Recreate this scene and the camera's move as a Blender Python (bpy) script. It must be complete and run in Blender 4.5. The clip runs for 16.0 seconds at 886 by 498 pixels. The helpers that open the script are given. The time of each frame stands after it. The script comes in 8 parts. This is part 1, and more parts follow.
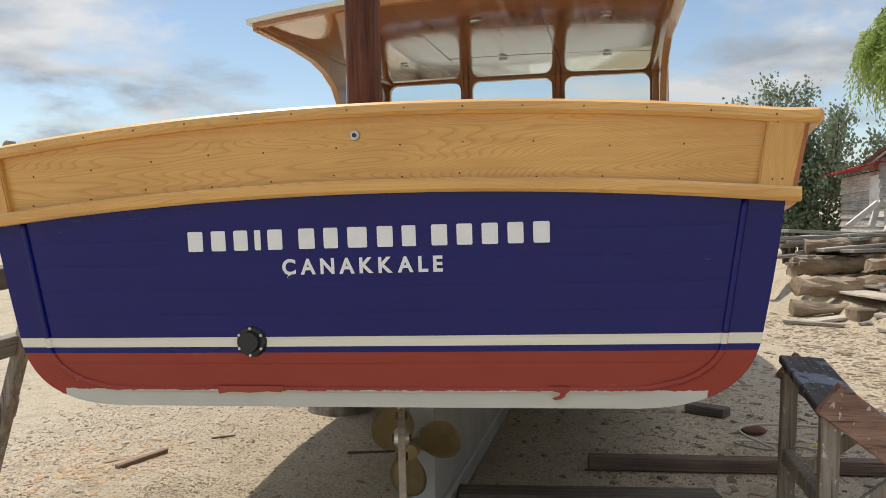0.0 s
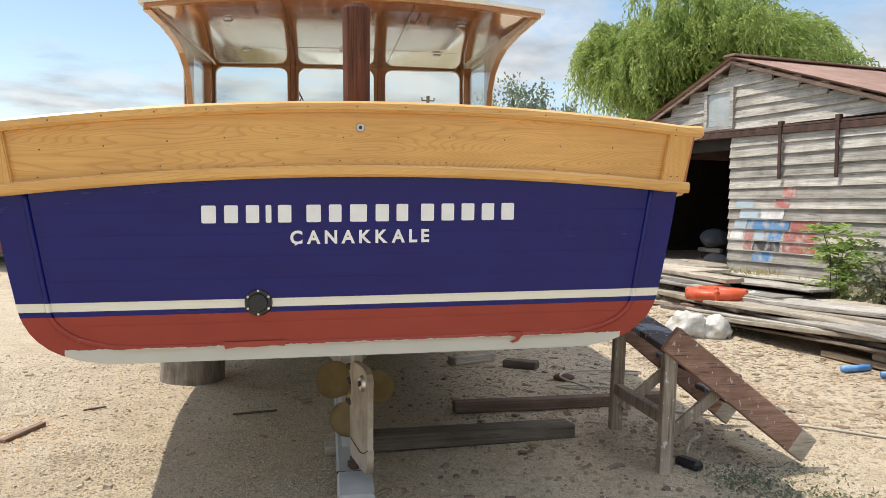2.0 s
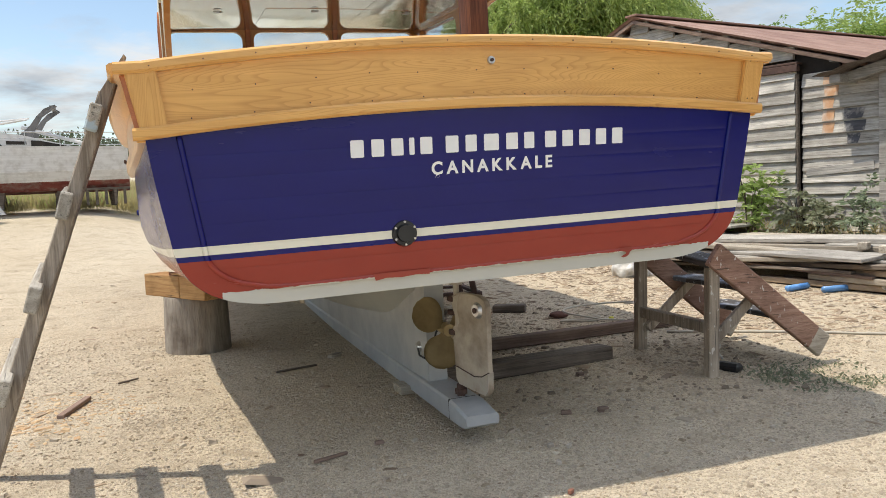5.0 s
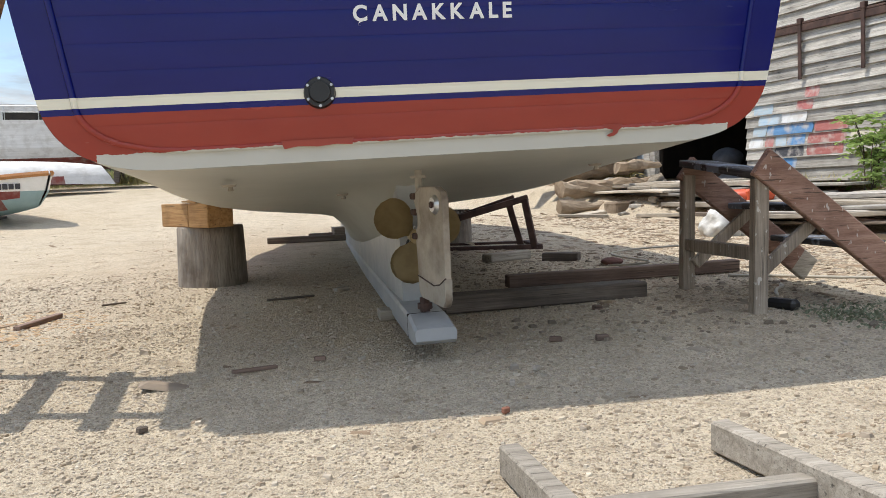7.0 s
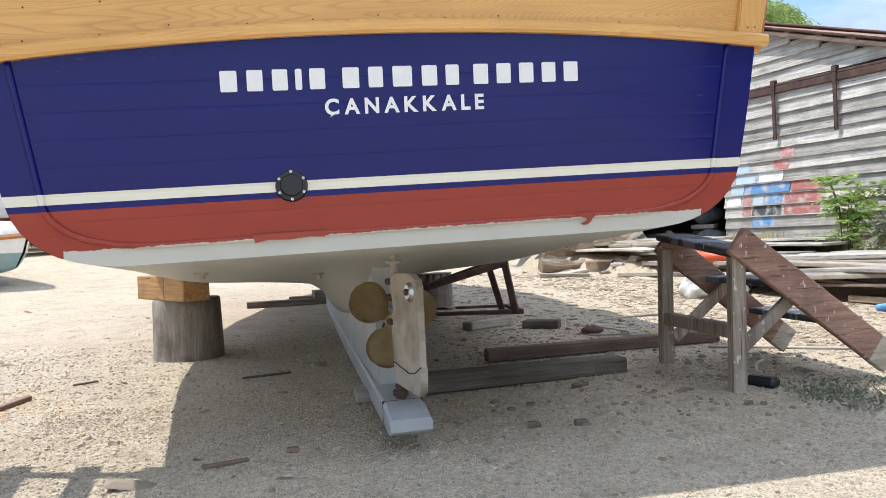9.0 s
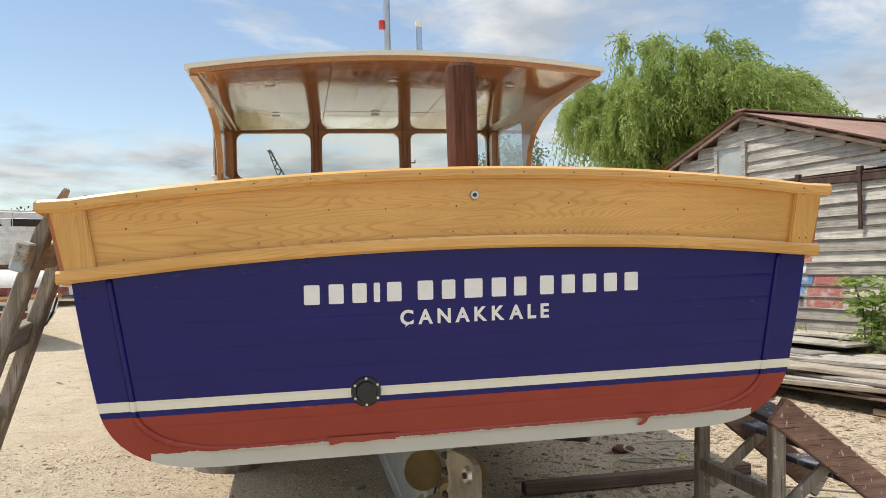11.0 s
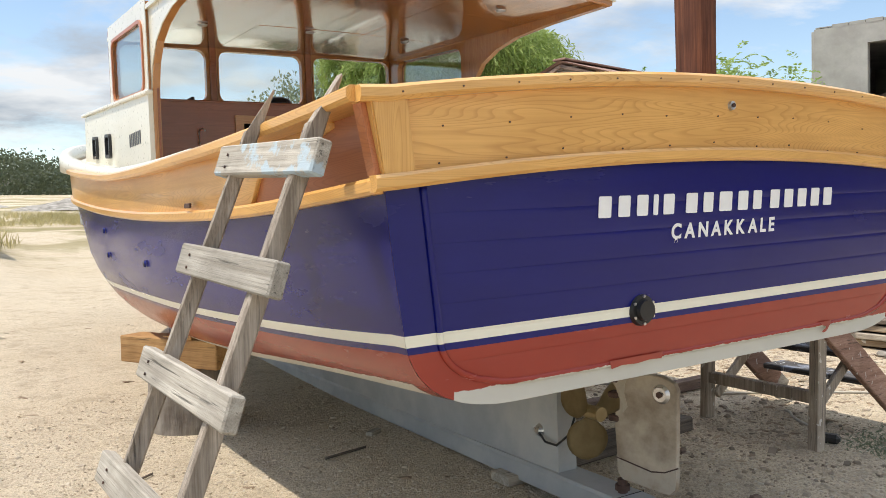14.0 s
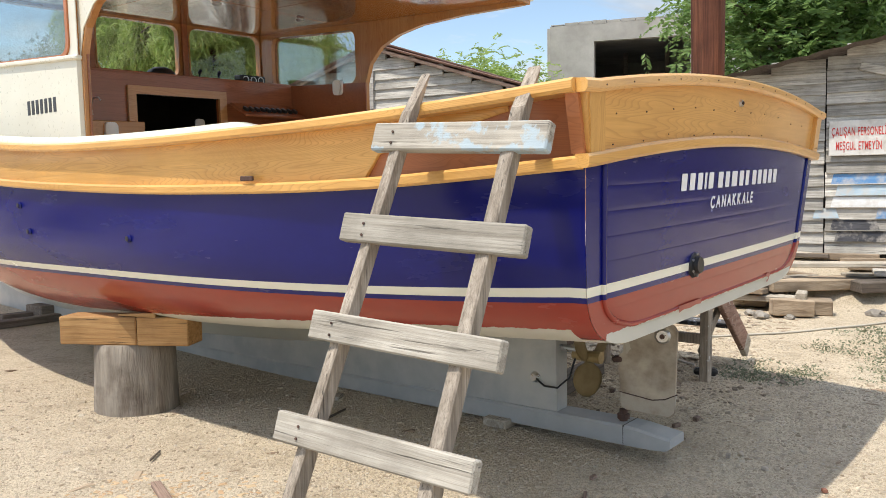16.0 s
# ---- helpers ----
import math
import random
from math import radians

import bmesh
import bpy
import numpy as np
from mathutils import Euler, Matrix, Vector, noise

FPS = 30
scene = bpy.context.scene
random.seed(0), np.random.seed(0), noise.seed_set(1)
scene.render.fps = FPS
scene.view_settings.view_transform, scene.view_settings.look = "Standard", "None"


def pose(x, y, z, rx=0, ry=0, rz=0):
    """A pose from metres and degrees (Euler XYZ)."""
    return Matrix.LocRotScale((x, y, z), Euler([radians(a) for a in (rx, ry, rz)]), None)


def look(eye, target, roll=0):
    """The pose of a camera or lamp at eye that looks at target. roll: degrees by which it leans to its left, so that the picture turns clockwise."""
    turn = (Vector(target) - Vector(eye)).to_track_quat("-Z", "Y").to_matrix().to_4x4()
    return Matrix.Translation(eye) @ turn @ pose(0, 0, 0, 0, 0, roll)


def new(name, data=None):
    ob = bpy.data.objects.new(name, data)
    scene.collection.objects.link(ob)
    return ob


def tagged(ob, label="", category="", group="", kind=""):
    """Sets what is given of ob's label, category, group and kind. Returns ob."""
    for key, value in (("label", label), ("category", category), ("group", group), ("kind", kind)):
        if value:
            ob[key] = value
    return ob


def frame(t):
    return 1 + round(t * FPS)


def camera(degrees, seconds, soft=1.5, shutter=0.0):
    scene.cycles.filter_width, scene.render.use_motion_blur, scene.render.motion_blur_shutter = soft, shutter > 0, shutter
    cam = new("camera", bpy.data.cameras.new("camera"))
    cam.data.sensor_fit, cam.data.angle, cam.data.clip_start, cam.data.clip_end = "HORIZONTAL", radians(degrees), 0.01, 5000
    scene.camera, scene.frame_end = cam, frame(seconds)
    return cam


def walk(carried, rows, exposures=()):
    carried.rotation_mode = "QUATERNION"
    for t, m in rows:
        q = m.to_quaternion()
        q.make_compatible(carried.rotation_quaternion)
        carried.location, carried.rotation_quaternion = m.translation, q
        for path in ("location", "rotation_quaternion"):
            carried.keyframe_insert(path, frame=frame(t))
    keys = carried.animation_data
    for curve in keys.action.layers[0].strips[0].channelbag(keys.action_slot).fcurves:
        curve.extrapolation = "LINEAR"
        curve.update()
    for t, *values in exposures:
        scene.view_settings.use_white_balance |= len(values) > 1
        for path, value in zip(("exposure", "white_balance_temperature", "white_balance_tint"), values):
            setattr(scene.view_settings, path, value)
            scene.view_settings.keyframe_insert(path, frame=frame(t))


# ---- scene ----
cam = camera(56.1, 16.0, 0.85)
EXPOSURES = [(0.0, -0.31, 6950, 10), (1.0, -0.03, 7050, 10), (3.5, 0.03, 6850, 10), (4.7, -0.02, 6950, 10), (6.8, -0.04, 6600, 10), (8.0, 0.03, 6400, 10), (9.0, 0.30, 6200, 10), (10.2, 0.11, 6750, 10), (12.5, -0.41, 7450, 10), (14.0, 0.09, 6850, 10), (16.0, 0.11, 6800, 10)]
PATH = [
    (0, (0.869, -3.09, 1.415), (0.468, -1.131, 1.363), -0.4),
    (0.5, (0.644, -3.372, 1.397), (0.428, -1.385, 1.327), 0.7),
    (1, (0.427, -3.497, 1.39), (0.394, -1.498, 1.316), 0.9),
    (1.5, (0.168, -3.563, 1.413), (0.288, -1.568, 1.329), 0.7),
    (2, (-0.137, -3.801, 1.405), (0.137, -1.816, 1.308), 0.8),
    (2.5, (-0.373, -3.877, 1.391), (0.05, -1.924, 1.3), 0.4),
    (3, (-0.681, -3.926, 1.414), (-0.101, -2.014, 1.332), 0.5),
    (3.5, (-1.05, -4.029, 1.398), (-0.394, -2.14, 1.332), -0.1),
    (4, (-1.29, -3.961, 1.377), (-0.625, -2.076, 1.315), -1.1),
    (4.5, (-1.412, -3.872, 1.275), (-0.748, -1.988, 1.167), -2.0),
    (4.7, (-1.448, -3.818, 1.243), (-0.79, -1.934, 1.105), -2.3),
    (6.8, (-0.512, -3.302, 0.714), (-0.185, -1.335, 0.566), -2.3),
    (7, (-0.484, -3.302, 0.638), (-0.171, -1.332, 0.496), -2.3),
    (7.5, (-0.41, -3.297, 0.593), (-0.128, -1.32, 0.476), -2.7),
    (8, (-0.381, -3.278, 0.559), (-0.095, -1.3, 0.479), -3.1),
    (8.5, (-0.378, -3.256, 0.616), (-0.059, -1.282, 0.586), -3.2),
    (9, (-0.433, -3.271, 0.791), (-0.077, -1.303, 0.765), -2.7),
    (9.5, (-0.498, -3.335, 1.11), (-0.134, -1.37, 1.051), -1.9),
    (10, (-0.515, -3.471, 1.347), (-0.173, -1.501, 1.293), -1.0),
    (10.2, (-0.524, -3.499, 1.397), (-0.193, -1.527, 1.364), -0.8),
    (12.3, (-1.401, -2.958, 1.477), (-0.987, -1.003, 1.568), 1.1),
    (12.5, (-1.581, -2.881, 1.429), (-1.103, -0.941, 1.512), 0.6),
    (13, (-1.92, -2.741, 1.41), (-1.289, -0.844, 1.428), -0.6),
    (13.5, (-2.203, -2.541, 1.384), (-1.362, -0.727, 1.342), -1.5),
    (14, (-2.527, -2.425, 1.358), (-1.504, -0.709, 1.273), -1.2),
    (14.5, (-2.937, -2.356, 1.364), (-1.78, -0.728, 1.254), -1.4),
    (15, (-3.275, -2.168, 1.357), (-1.993, -0.638, 1.226), -1.5),
    (15.5, (-3.607, -1.942, 1.354), (-2.18, -0.546, 1.217), -1.3),
    (16, (-3.961, -1.747, 1.365), (-2.425, -0.475, 1.216), -0.9),
]
walk(cam, [(t, look(eye, target, roll)) for t, eye, target, roll in PATH], EXPOSURES)

# ---- light ----
SUN_FROM = Vector((-0.42, 0.16, 1.0)).normalized()
sun = new("sun", bpy.data.lights.new("sun", "SUN"))
sun.data.energy, sun.data.angle, sun.data.color = 4.45, radians(0.53), (1.0, 0.955, 0.88)
sun.matrix_world = look(SUN_FROM * 60, (0, 0, 0))

world = bpy.data.worlds.new("sky")
scene.world = world
world.use_nodes = True
wn, wl = world.node_tree.nodes, world.node_tree.links
wn.clear()
w_out, w_bg = wn.new("ShaderNodeOutputWorld"), wn.new("ShaderNodeBackground")
w_sky = wn.new("ShaderNodeTexSky")
w_sky.sky_type, w_sky.sun_disc = "NISHITA", False
w_sky.sun_elevation, w_sky.sun_rotation = math.asin(SUN_FROM.z), math.atan2(SUN_FROM.x, SUN_FROM.y)
w_sky.air_density, w_sky.dust_density, w_sky.ozone_density = 1.0, 0.25, 1.3
w_co, w_sep, w_vec = wn.new("ShaderNodeTexCoord"), wn.new("ShaderNodeSeparateXYZ"), wn.new("ShaderNodeCombineXYZ")
w_up = wn.new("ShaderNodeMath")
w_up.operation, w_up.inputs[1].default_value = "ADD", 0.16
w_pos = wn.new("ShaderNodeMath")
w_pos.operation, w_pos.inputs[1].default_value = "MAXIMUM", 0.0
wl.new(w_co.outputs["Generated"], w_sep.inputs[0])
wl.new(w_sep.outputs[2], w_pos.inputs[0])
wl.new(w_pos.outputs[0], w_up.inputs[0])
for k in (0, 1):
    w_div = wn.new("ShaderNodeMath")
    w_div.operation = "DIVIDE"
    wl.new(w_sep.outputs[k], w_div.inputs[0])
    wl.new(w_up.outputs[0], w_div.inputs[1])
    wl.new(w_div.outputs[0], w_vec.inputs[k])
w_map = wn.new("ShaderNodeMapping")
w_map.inputs["Location"].default_value = (3.2, 1.4, 0.0)
w_n1, w_n2 = wn.new("ShaderNodeTexNoise"), wn.new("ShaderNodeTexNoise")
w_n1.inputs["Scale"].default_value, w_n1.inputs["Detail"].default_value = 0.95, 12
w_n1.inputs["Roughness"].default_value, w_n1.inputs["Distortion"].default_value = 0.62, 0.35
w_n2.inputs["Scale"].default_value, w_n2.inputs["Detail"].default_value = 2.1, 10
w_ramp = wn.new("ShaderNodeValToRGB")
w_ramp.color_ramp.elements[0].position, w_ramp.color_ramp.elements[1].position = 0.45, 0.60
w_grey = wn.new("ShaderNodeValToRGB")
w_grey.color_ramp.elements[0].position, w_grey.color_ramp.elements[1].position = 0.40, 0.60
w_grey.color_ramp.elements[0].color, w_grey.color_ramp.elements[1].color = (3.5, 4.0, 4.7, 1), (7.0, 7.2, 7.5, 1)
w_mix = wn.new("ShaderNodeMixRGB")
w_soft = wn.new("ShaderNodeMath")
w_soft.operation, w_soft.inputs[1].default_value = "MULTIPLY", 0.90
wl.new(w_vec.outputs[0], w_map.inputs["Vector"])
wl.new(w_map.outputs["Vector"], w_n1.inputs["Vector"])
wl.new(w_map.outputs["Vector"], w_n2.inputs["Vector"])
w_low = wn.new("ShaderNodeMath")
w_low.operation, w_low.use_clamp, w_low.inputs[1].default_value, w_low.inputs[2].default_value = "MULTIPLY_ADD", True, -0.25, 0.005
w_more = wn.new("ShaderNodeMath")
wl.new(w_pos.outputs[0], w_low.inputs[0])
wl.new(w_n1.outputs["Fac"], w_more.inputs[0])
wl.new(w_low.outputs[0], w_more.inputs[1])
wl.new(w_more.outputs[0], w_ramp.inputs["Fac"])
wl.new(w_n2.outputs["Fac"], w_grey.inputs["Fac"])
wl.new(w_ramp.outputs["Color"], w_soft.inputs[0])
wl.new(w_soft.outputs[0], w_mix.inputs["Fac"])
w_blue = wn.new("ShaderNodeVectorMath")
w_blue.operation, w_blue.inputs["Scale"].default_value = "SCALE", 0.84
wl.new(w_sky.outputs["Color"], w_blue.inputs[0])
wl.new(w_blue.outputs[0], w_mix.inputs["Color1"])
w_sq = wn.new("ShaderNodeMath")
w_sq.operation, w_sq.inputs[1].default_value = "POWER", 2.0
w_gain = wn.new("ShaderNodeMath")
w_gain.operation, w_gain.inputs[1].default_value, w_gain.inputs[2].default_value = "MULTIPLY_ADD", 2.55, 0.52
w_tint = wn.new("ShaderNodeVectorMath")
w_tint.operation = "SCALE"
wl.new(w_pos.outputs[0], w_sq.inputs[0])
wl.new(w_sq.outputs[0], w_gain.inputs[0])
wl.new(w_grey.outputs["Color"], w_tint.inputs[0])
wl.new(w_gain.outputs[0], w_tint.inputs["Scale"])
wl.new(w_tint.outputs[0], w_mix.inputs["Color2"])
wl.new(w_mix.outputs["Color"], w_bg.inputs["Color"])
wl.new(w_bg.outputs["Background"], w_out.inputs["Surface"])
w_bg.inputs["Strength"].default_value = 0.21


# ---- materials ----
class Nodes:
    """A small helper to wire a node material."""

    def __init__(self, name):
        self.m = bpy.data.materials.new(name)
        self.m.use_nodes = True
        self.t = self.m.node_tree
        self.bsdf = self.t.nodes["Principled BSDF"]

    def add(self, kind, **values):
        n = self.t.nodes.new("ShaderNode" + kind)
        for k, v in values.items():
            n.inputs[k.replace("_", " ")].default_value = v
        return n

    def link(self, a, b):
        self.t.links.new(a, b)

    def math(self, op, a, b=None, clamp=False):
        n = self.t.nodes.new("ShaderNodeMath")
        n.operation, n.use_clamp = op, clamp
        for i, v in enumerate((a, b)):
            if v is None:
                continue
            if isinstance(v, (int, float)):
                n.inputs[i].default_value = v
            else:
                self.link(v, n.inputs[i])
        return n.outputs[0]

    def mix(self, fac, a, b, mode="MIX"):
        n = self.t.nodes.new("ShaderNodeMixRGB")
        n.blend_type = mode
        for i, v in enumerate((fac, a, b)):
            if isinstance(v, (int, float)):
                n.inputs[i].default_value = v
            elif isinstance(v, tuple):
                n.inputs[i].default_value = (*v[:3], 1)
            else:
                self.link(v, n.inputs[i])
        return n.outputs[0]

    def ramp(self, fac, stops, constant=False):
        n = self.t.nodes.new("ShaderNodeValToRGB")
        n.color_ramp.interpolation = "CONSTANT" if constant else "LINEAR"
        while len(n.color_ramp.elements) < len(stops):
            n.color_ramp.elements.new(0.5)
        for e, (p, c) in zip(n.color_ramp.elements, stops):
            e.position = p
            e.color = (c, c, c, 1) if isinstance(c, (int, float)) else (*c, 1)
        self.link(fac, n.inputs[0])
        return n.outputs["Color"]

    def coords(self, stretch=(1, 1, 1), shuffle=True):
        co, mp = self.add("TexCoord"), self.add("Mapping")
        mp.inputs["Scale"].default_value = stretch
        if shuffle:
            info, up = self.add("ObjectInfo"), self.add("VectorMath")
            up.operation = "MULTIPLY_ADD"
            comb = self.add("CombineXYZ")
            for i, k in enumerate((17.3, 9.1, 13.7)):
                self.link(self.math("MULTIPLY", info.outputs["Random"], k), comb.inputs[i])
            up.inputs[1].default_value = (1, 1, 1)
            self.link(co.outputs["Object"], up.inputs[0])
            self.link(comb.outputs[0], up.inputs[2])
            self.link(up.outputs[0], mp.inputs["Vector"])
        else:
            self.link(co.outputs["Object"], mp.inputs["Vector"])
        return mp.outputs["Vector"]

    def noise(self, vec, scale, detail=5, rough=0.55, dist=0.0):
        n = self.add("TexNoise", Scale=scale, Detail=detail, Roughness=rough, Distortion=dist)
        self.link(vec, n.inputs["Vector"])
        return n.outputs["Fac"]

    def bump(self, height, strength, distance=0.01):
        b = self.add("Bump", Strength=strength, Distance=distance)
        self.link(height, b.inputs["Height"])
        self.link(b.outputs["Normal"], self.bsdf.inputs["Normal"])
        self.link(b.outputs["Normal"], self.bsdf.inputs["Coat Normal"])

    def finish(self, colour=None, rough=0.5, metal=0.0, coat=0.0, spec=0.5):
        b = self.bsdf.inputs
        if colour is not None:
            self.link(colour, b["Base Color"])
        if isinstance(rough, (int, float)):
            b["Roughness"].default_value = rough
        else:
            self.link(rough, b["Roughness"])
        b["Metallic"].default_value = metal
        b["Coat Weight"].default_value = coat
        b["Coat Roughness"].default_value = 0.05
        b["Specular IOR Level"].default_value = spec
        return self.m


def surf(name, c1, c2, scale=6.0, rough=0.6, metal=0.0, bump=0.25, fine=60.0, stretch=(1, 1, 1), vary=0.15, coat=0.0, dirt=None, dirt_scale=2.0, dist=0.01, sharp=(0.35, 0.65), shuffle=True):
    """A surface with colour at two scales, a grain that may be stretched, and fine relief."""
    s = Nodes(name)
    v = s.coords(stretch, shuffle)
    grain = s.noise(v, scale, 6, 0.6)
    col = s.mix(s.ramp(grain, [(sharp[0], 0.0), (sharp[1], 1.0)]), c1, c2)
    if dirt:
        plain = s.coords((1, 1, 1), shuffle)
        col = s.mix(s.ramp(s.noise(plain, dirt_scale, 5, 0.6), [(0.46, 0.0), (0.68, 0.85)]), col, dirt)
    if vary:
        info = s.add("ObjectInfo")
        k = s.math("ADD", s.math("MULTIPLY", info.outputs["Random"], 2 * vary), 1 - vary)
        comb = s.add("CombineColor")
        for i in range(3):
            s.link(k, comb.inputs[i])
        col = s.mix(1.0, col, comb.outputs[0], "MULTIPLY")
    f = s.noise(v, fine, 4, 0.6)
    s.bump(f, bump, dist)
    r = s.math("ADD", s.math("MULTIPLY", f, 0.25), rough - 0.12, clamp=True)
    return s.finish(col, r, metal, coat)


TWIST = 0.0105


# painted hull: bands of paint by height over the keel, with a brushed lower edge
def hull_paint():
    s = Nodes("hull_paint")
    co = s.add("TexCoord")
    sep = s.add("SeparateXYZ")
    s.link(co.outputs["Object"], sep.inputs[0])
    x, y, z = sep.outputs
    # the stern sits a little twisted on its blocks
    fade = s.add("MapRange")
    fade.interpolation_type = "SMOOTHSTEP"
    s.link(y, fade.inputs[0])
    for i, v in enumerate((0.8, 3.2, TWIST, 0.0)):
        fade.inputs[i + 1].default_value = v
    z = s.math("SUBTRACT", z, s.math("MULTIPLY", x, fade.outputs[0]))
    blue_v = s.mix(s.noise(s.coords((1, 1, 3), False), 3.0), (0.0014, 0.0036, 0.102), (0.0030, 0.0074, 0.150))
    red_v = s.mix(s.noise(s.coords((1, 1, 2), False), 4.0), (0.27, 0.032, 0.022), (0.35, 0.052, 0.032))
    white_v = s.mix(s.noise(s.coords((1, 1, 1), False), 5.0), (0.50, 0.50, 0.455), (0.60, 0.59, 0.53))
    cream = (0.80, 0.77, 0.64)
    wob = s.math("MULTIPLY", s.math("SUBTRACT", s.noise(s.coords((3, 3, 0.6), False), 7.0, 6, 0.7), 0.5), 0.022)
    ax = s.math("ABSOLUTE", x)
    stern = s.math("LESS_THAN", y, -0.15)
    corner = s.math("GREATER_THAN", s.math("ADD", ax, s.math("MULTIPLY", wob, 1.6)), 1.195)
    lift = s.math("SUBTRACT", s.math("MULTIPLY", s.math("SUBTRACT", 1.0, stern), 0.026), s.math("MULTIPLY", s.math("MULTIPLY", stern, corner), 0.05))
    drop = s.math("MULTIPLY", s.ramp(s.math("MULTIPLY", s.math("ADD", y, 0.2), 0.25), [(0.0, 0.0), (1.0, 1.0)]), 0.27)
    edge = s.math("SUBTRACT", s.math("ADD", s.math("ADD", wob, lift), 0.832), drop)
    run = s.math("MULTIPLY", s.math("MAXIMUM", s.math("ADD", y, 0.2), 0.0), -0.71)
    line_z = s.math("ADD", z, s.math("MULTIPLY", s.math("SUBTRACT", 1.0, s.math("POWER", 2.71828, run)), 0.098))
    over_white = s.math("GREATER_THAN", z, edge)
    over_red = s.math("GREATER_THAN", line_z, 0.971)
    over_line = s.math("GREATER_THAN", line_z, 0.993)
    over_stripe = s.math("GREATER_THAN", line_z, 1.029)
    col = s.mix(over_white, white_v, red_v)
    col = s.mix(over_red, col, blue_v)
    col = s.mix(over_line, col, cream)
    col = s.mix(over_stripe, col, blue_v)
    f = s.noise(s.coords((1, 1, 4), False), 9.0, 3, 0.5)
    f2 = s.noise(s.coords((1, 1, 1), False), 90.0, 3, 0.5)
    f3 = s.noise(s.coords((0.5, 0.5, 16), False), 5.0, 4, 0.6)
    wave = s.noise(s.coords((0.8, 0.8, 1.5), False), 1.3, 3, 0.5)
    lines = s.math("ADD", s.math("ADD", f, s.math("MULTIPLY", f3, 0.35)), s.math("MULTIPLY", f2, 0.05))
    s.bump(s.math("ADD", lines, s.math("MULTIPLY", wave, 2.0)), 0.028, 0.02)
    worn = s.ramp(s.noise(s.coords((0.7, 0.7, 3.0), False), 2.6, 5, 0.6), [(0.40, 0.0), (0.68, 1.0)])
    rough = s.math("ADD", s.math("MULTIPLY", s.math("SUBTRACT", 1.0, over_white), 0.22), s.math("ADD", s.math("MULTIPLY", worn, 0.10), 0.19))
    return s.finish(col, rough, 0.0, 0.0, 0.37)


def pine(name, light, dark, along=0, rough=0.28, coat=0.25, ripple=0.0):
    """Varnished pine with long cathedral grain along one axis."""
    s = Nodes(name)
    st = [9.0, 9.0, 9.0]
    st[along] = 0.75
    v = s.coords(tuple(st), True)
    warp = s.noise(v, 0.62, 2, 0.35, 0.15)
    rings = s.math("FRACT", s.math("MULTIPLY", warp, 78.0))
    rings = s.ramp(rings, [(0.0, 0.0), (0.60, 0.05), (0.88, 0.95), (0.94, 1.0), (1.0, 0.0)])
    st2 = [60.0, 60.0, 60.0]
    st2[along] = 2.0
    fib = s.noise(s.coords(tuple(st2), True), 1.0, 4, 0.6)
    big = s.noise(s.coords((1, 1, 1), True), 1.7, 4, 0.55)
    col = s.mix(s.math("MULTIPLY", rings, 0.46), light, dark)
    col = s.mix(s.ramp(fib, [(0.36, 0.0), (0.66, 0.34)]), col, dark)
    col = s.mix(s.ramp(big, [(0.3, 0.0), (0.75, 0.4)]), col, tuple(c * 0.72 for c in dark))
    relief = s.math("ADD", rings, fib)
    if ripple:
        wave = s.noise(s.coords((5.0, 2.2, 5.0), True), 1.0, 3, 0.5)
        relief = s.math("ADD", s.math("MULTIPLY", relief, 0.0012), s.math("MULTIPLY", wave, ripple))
        s.bump(relief, 0.5, 0.05)
    else:
        s.bump(relief, 0.025, 0.003)
    return s.finish(col, rough, 0.0, coat)


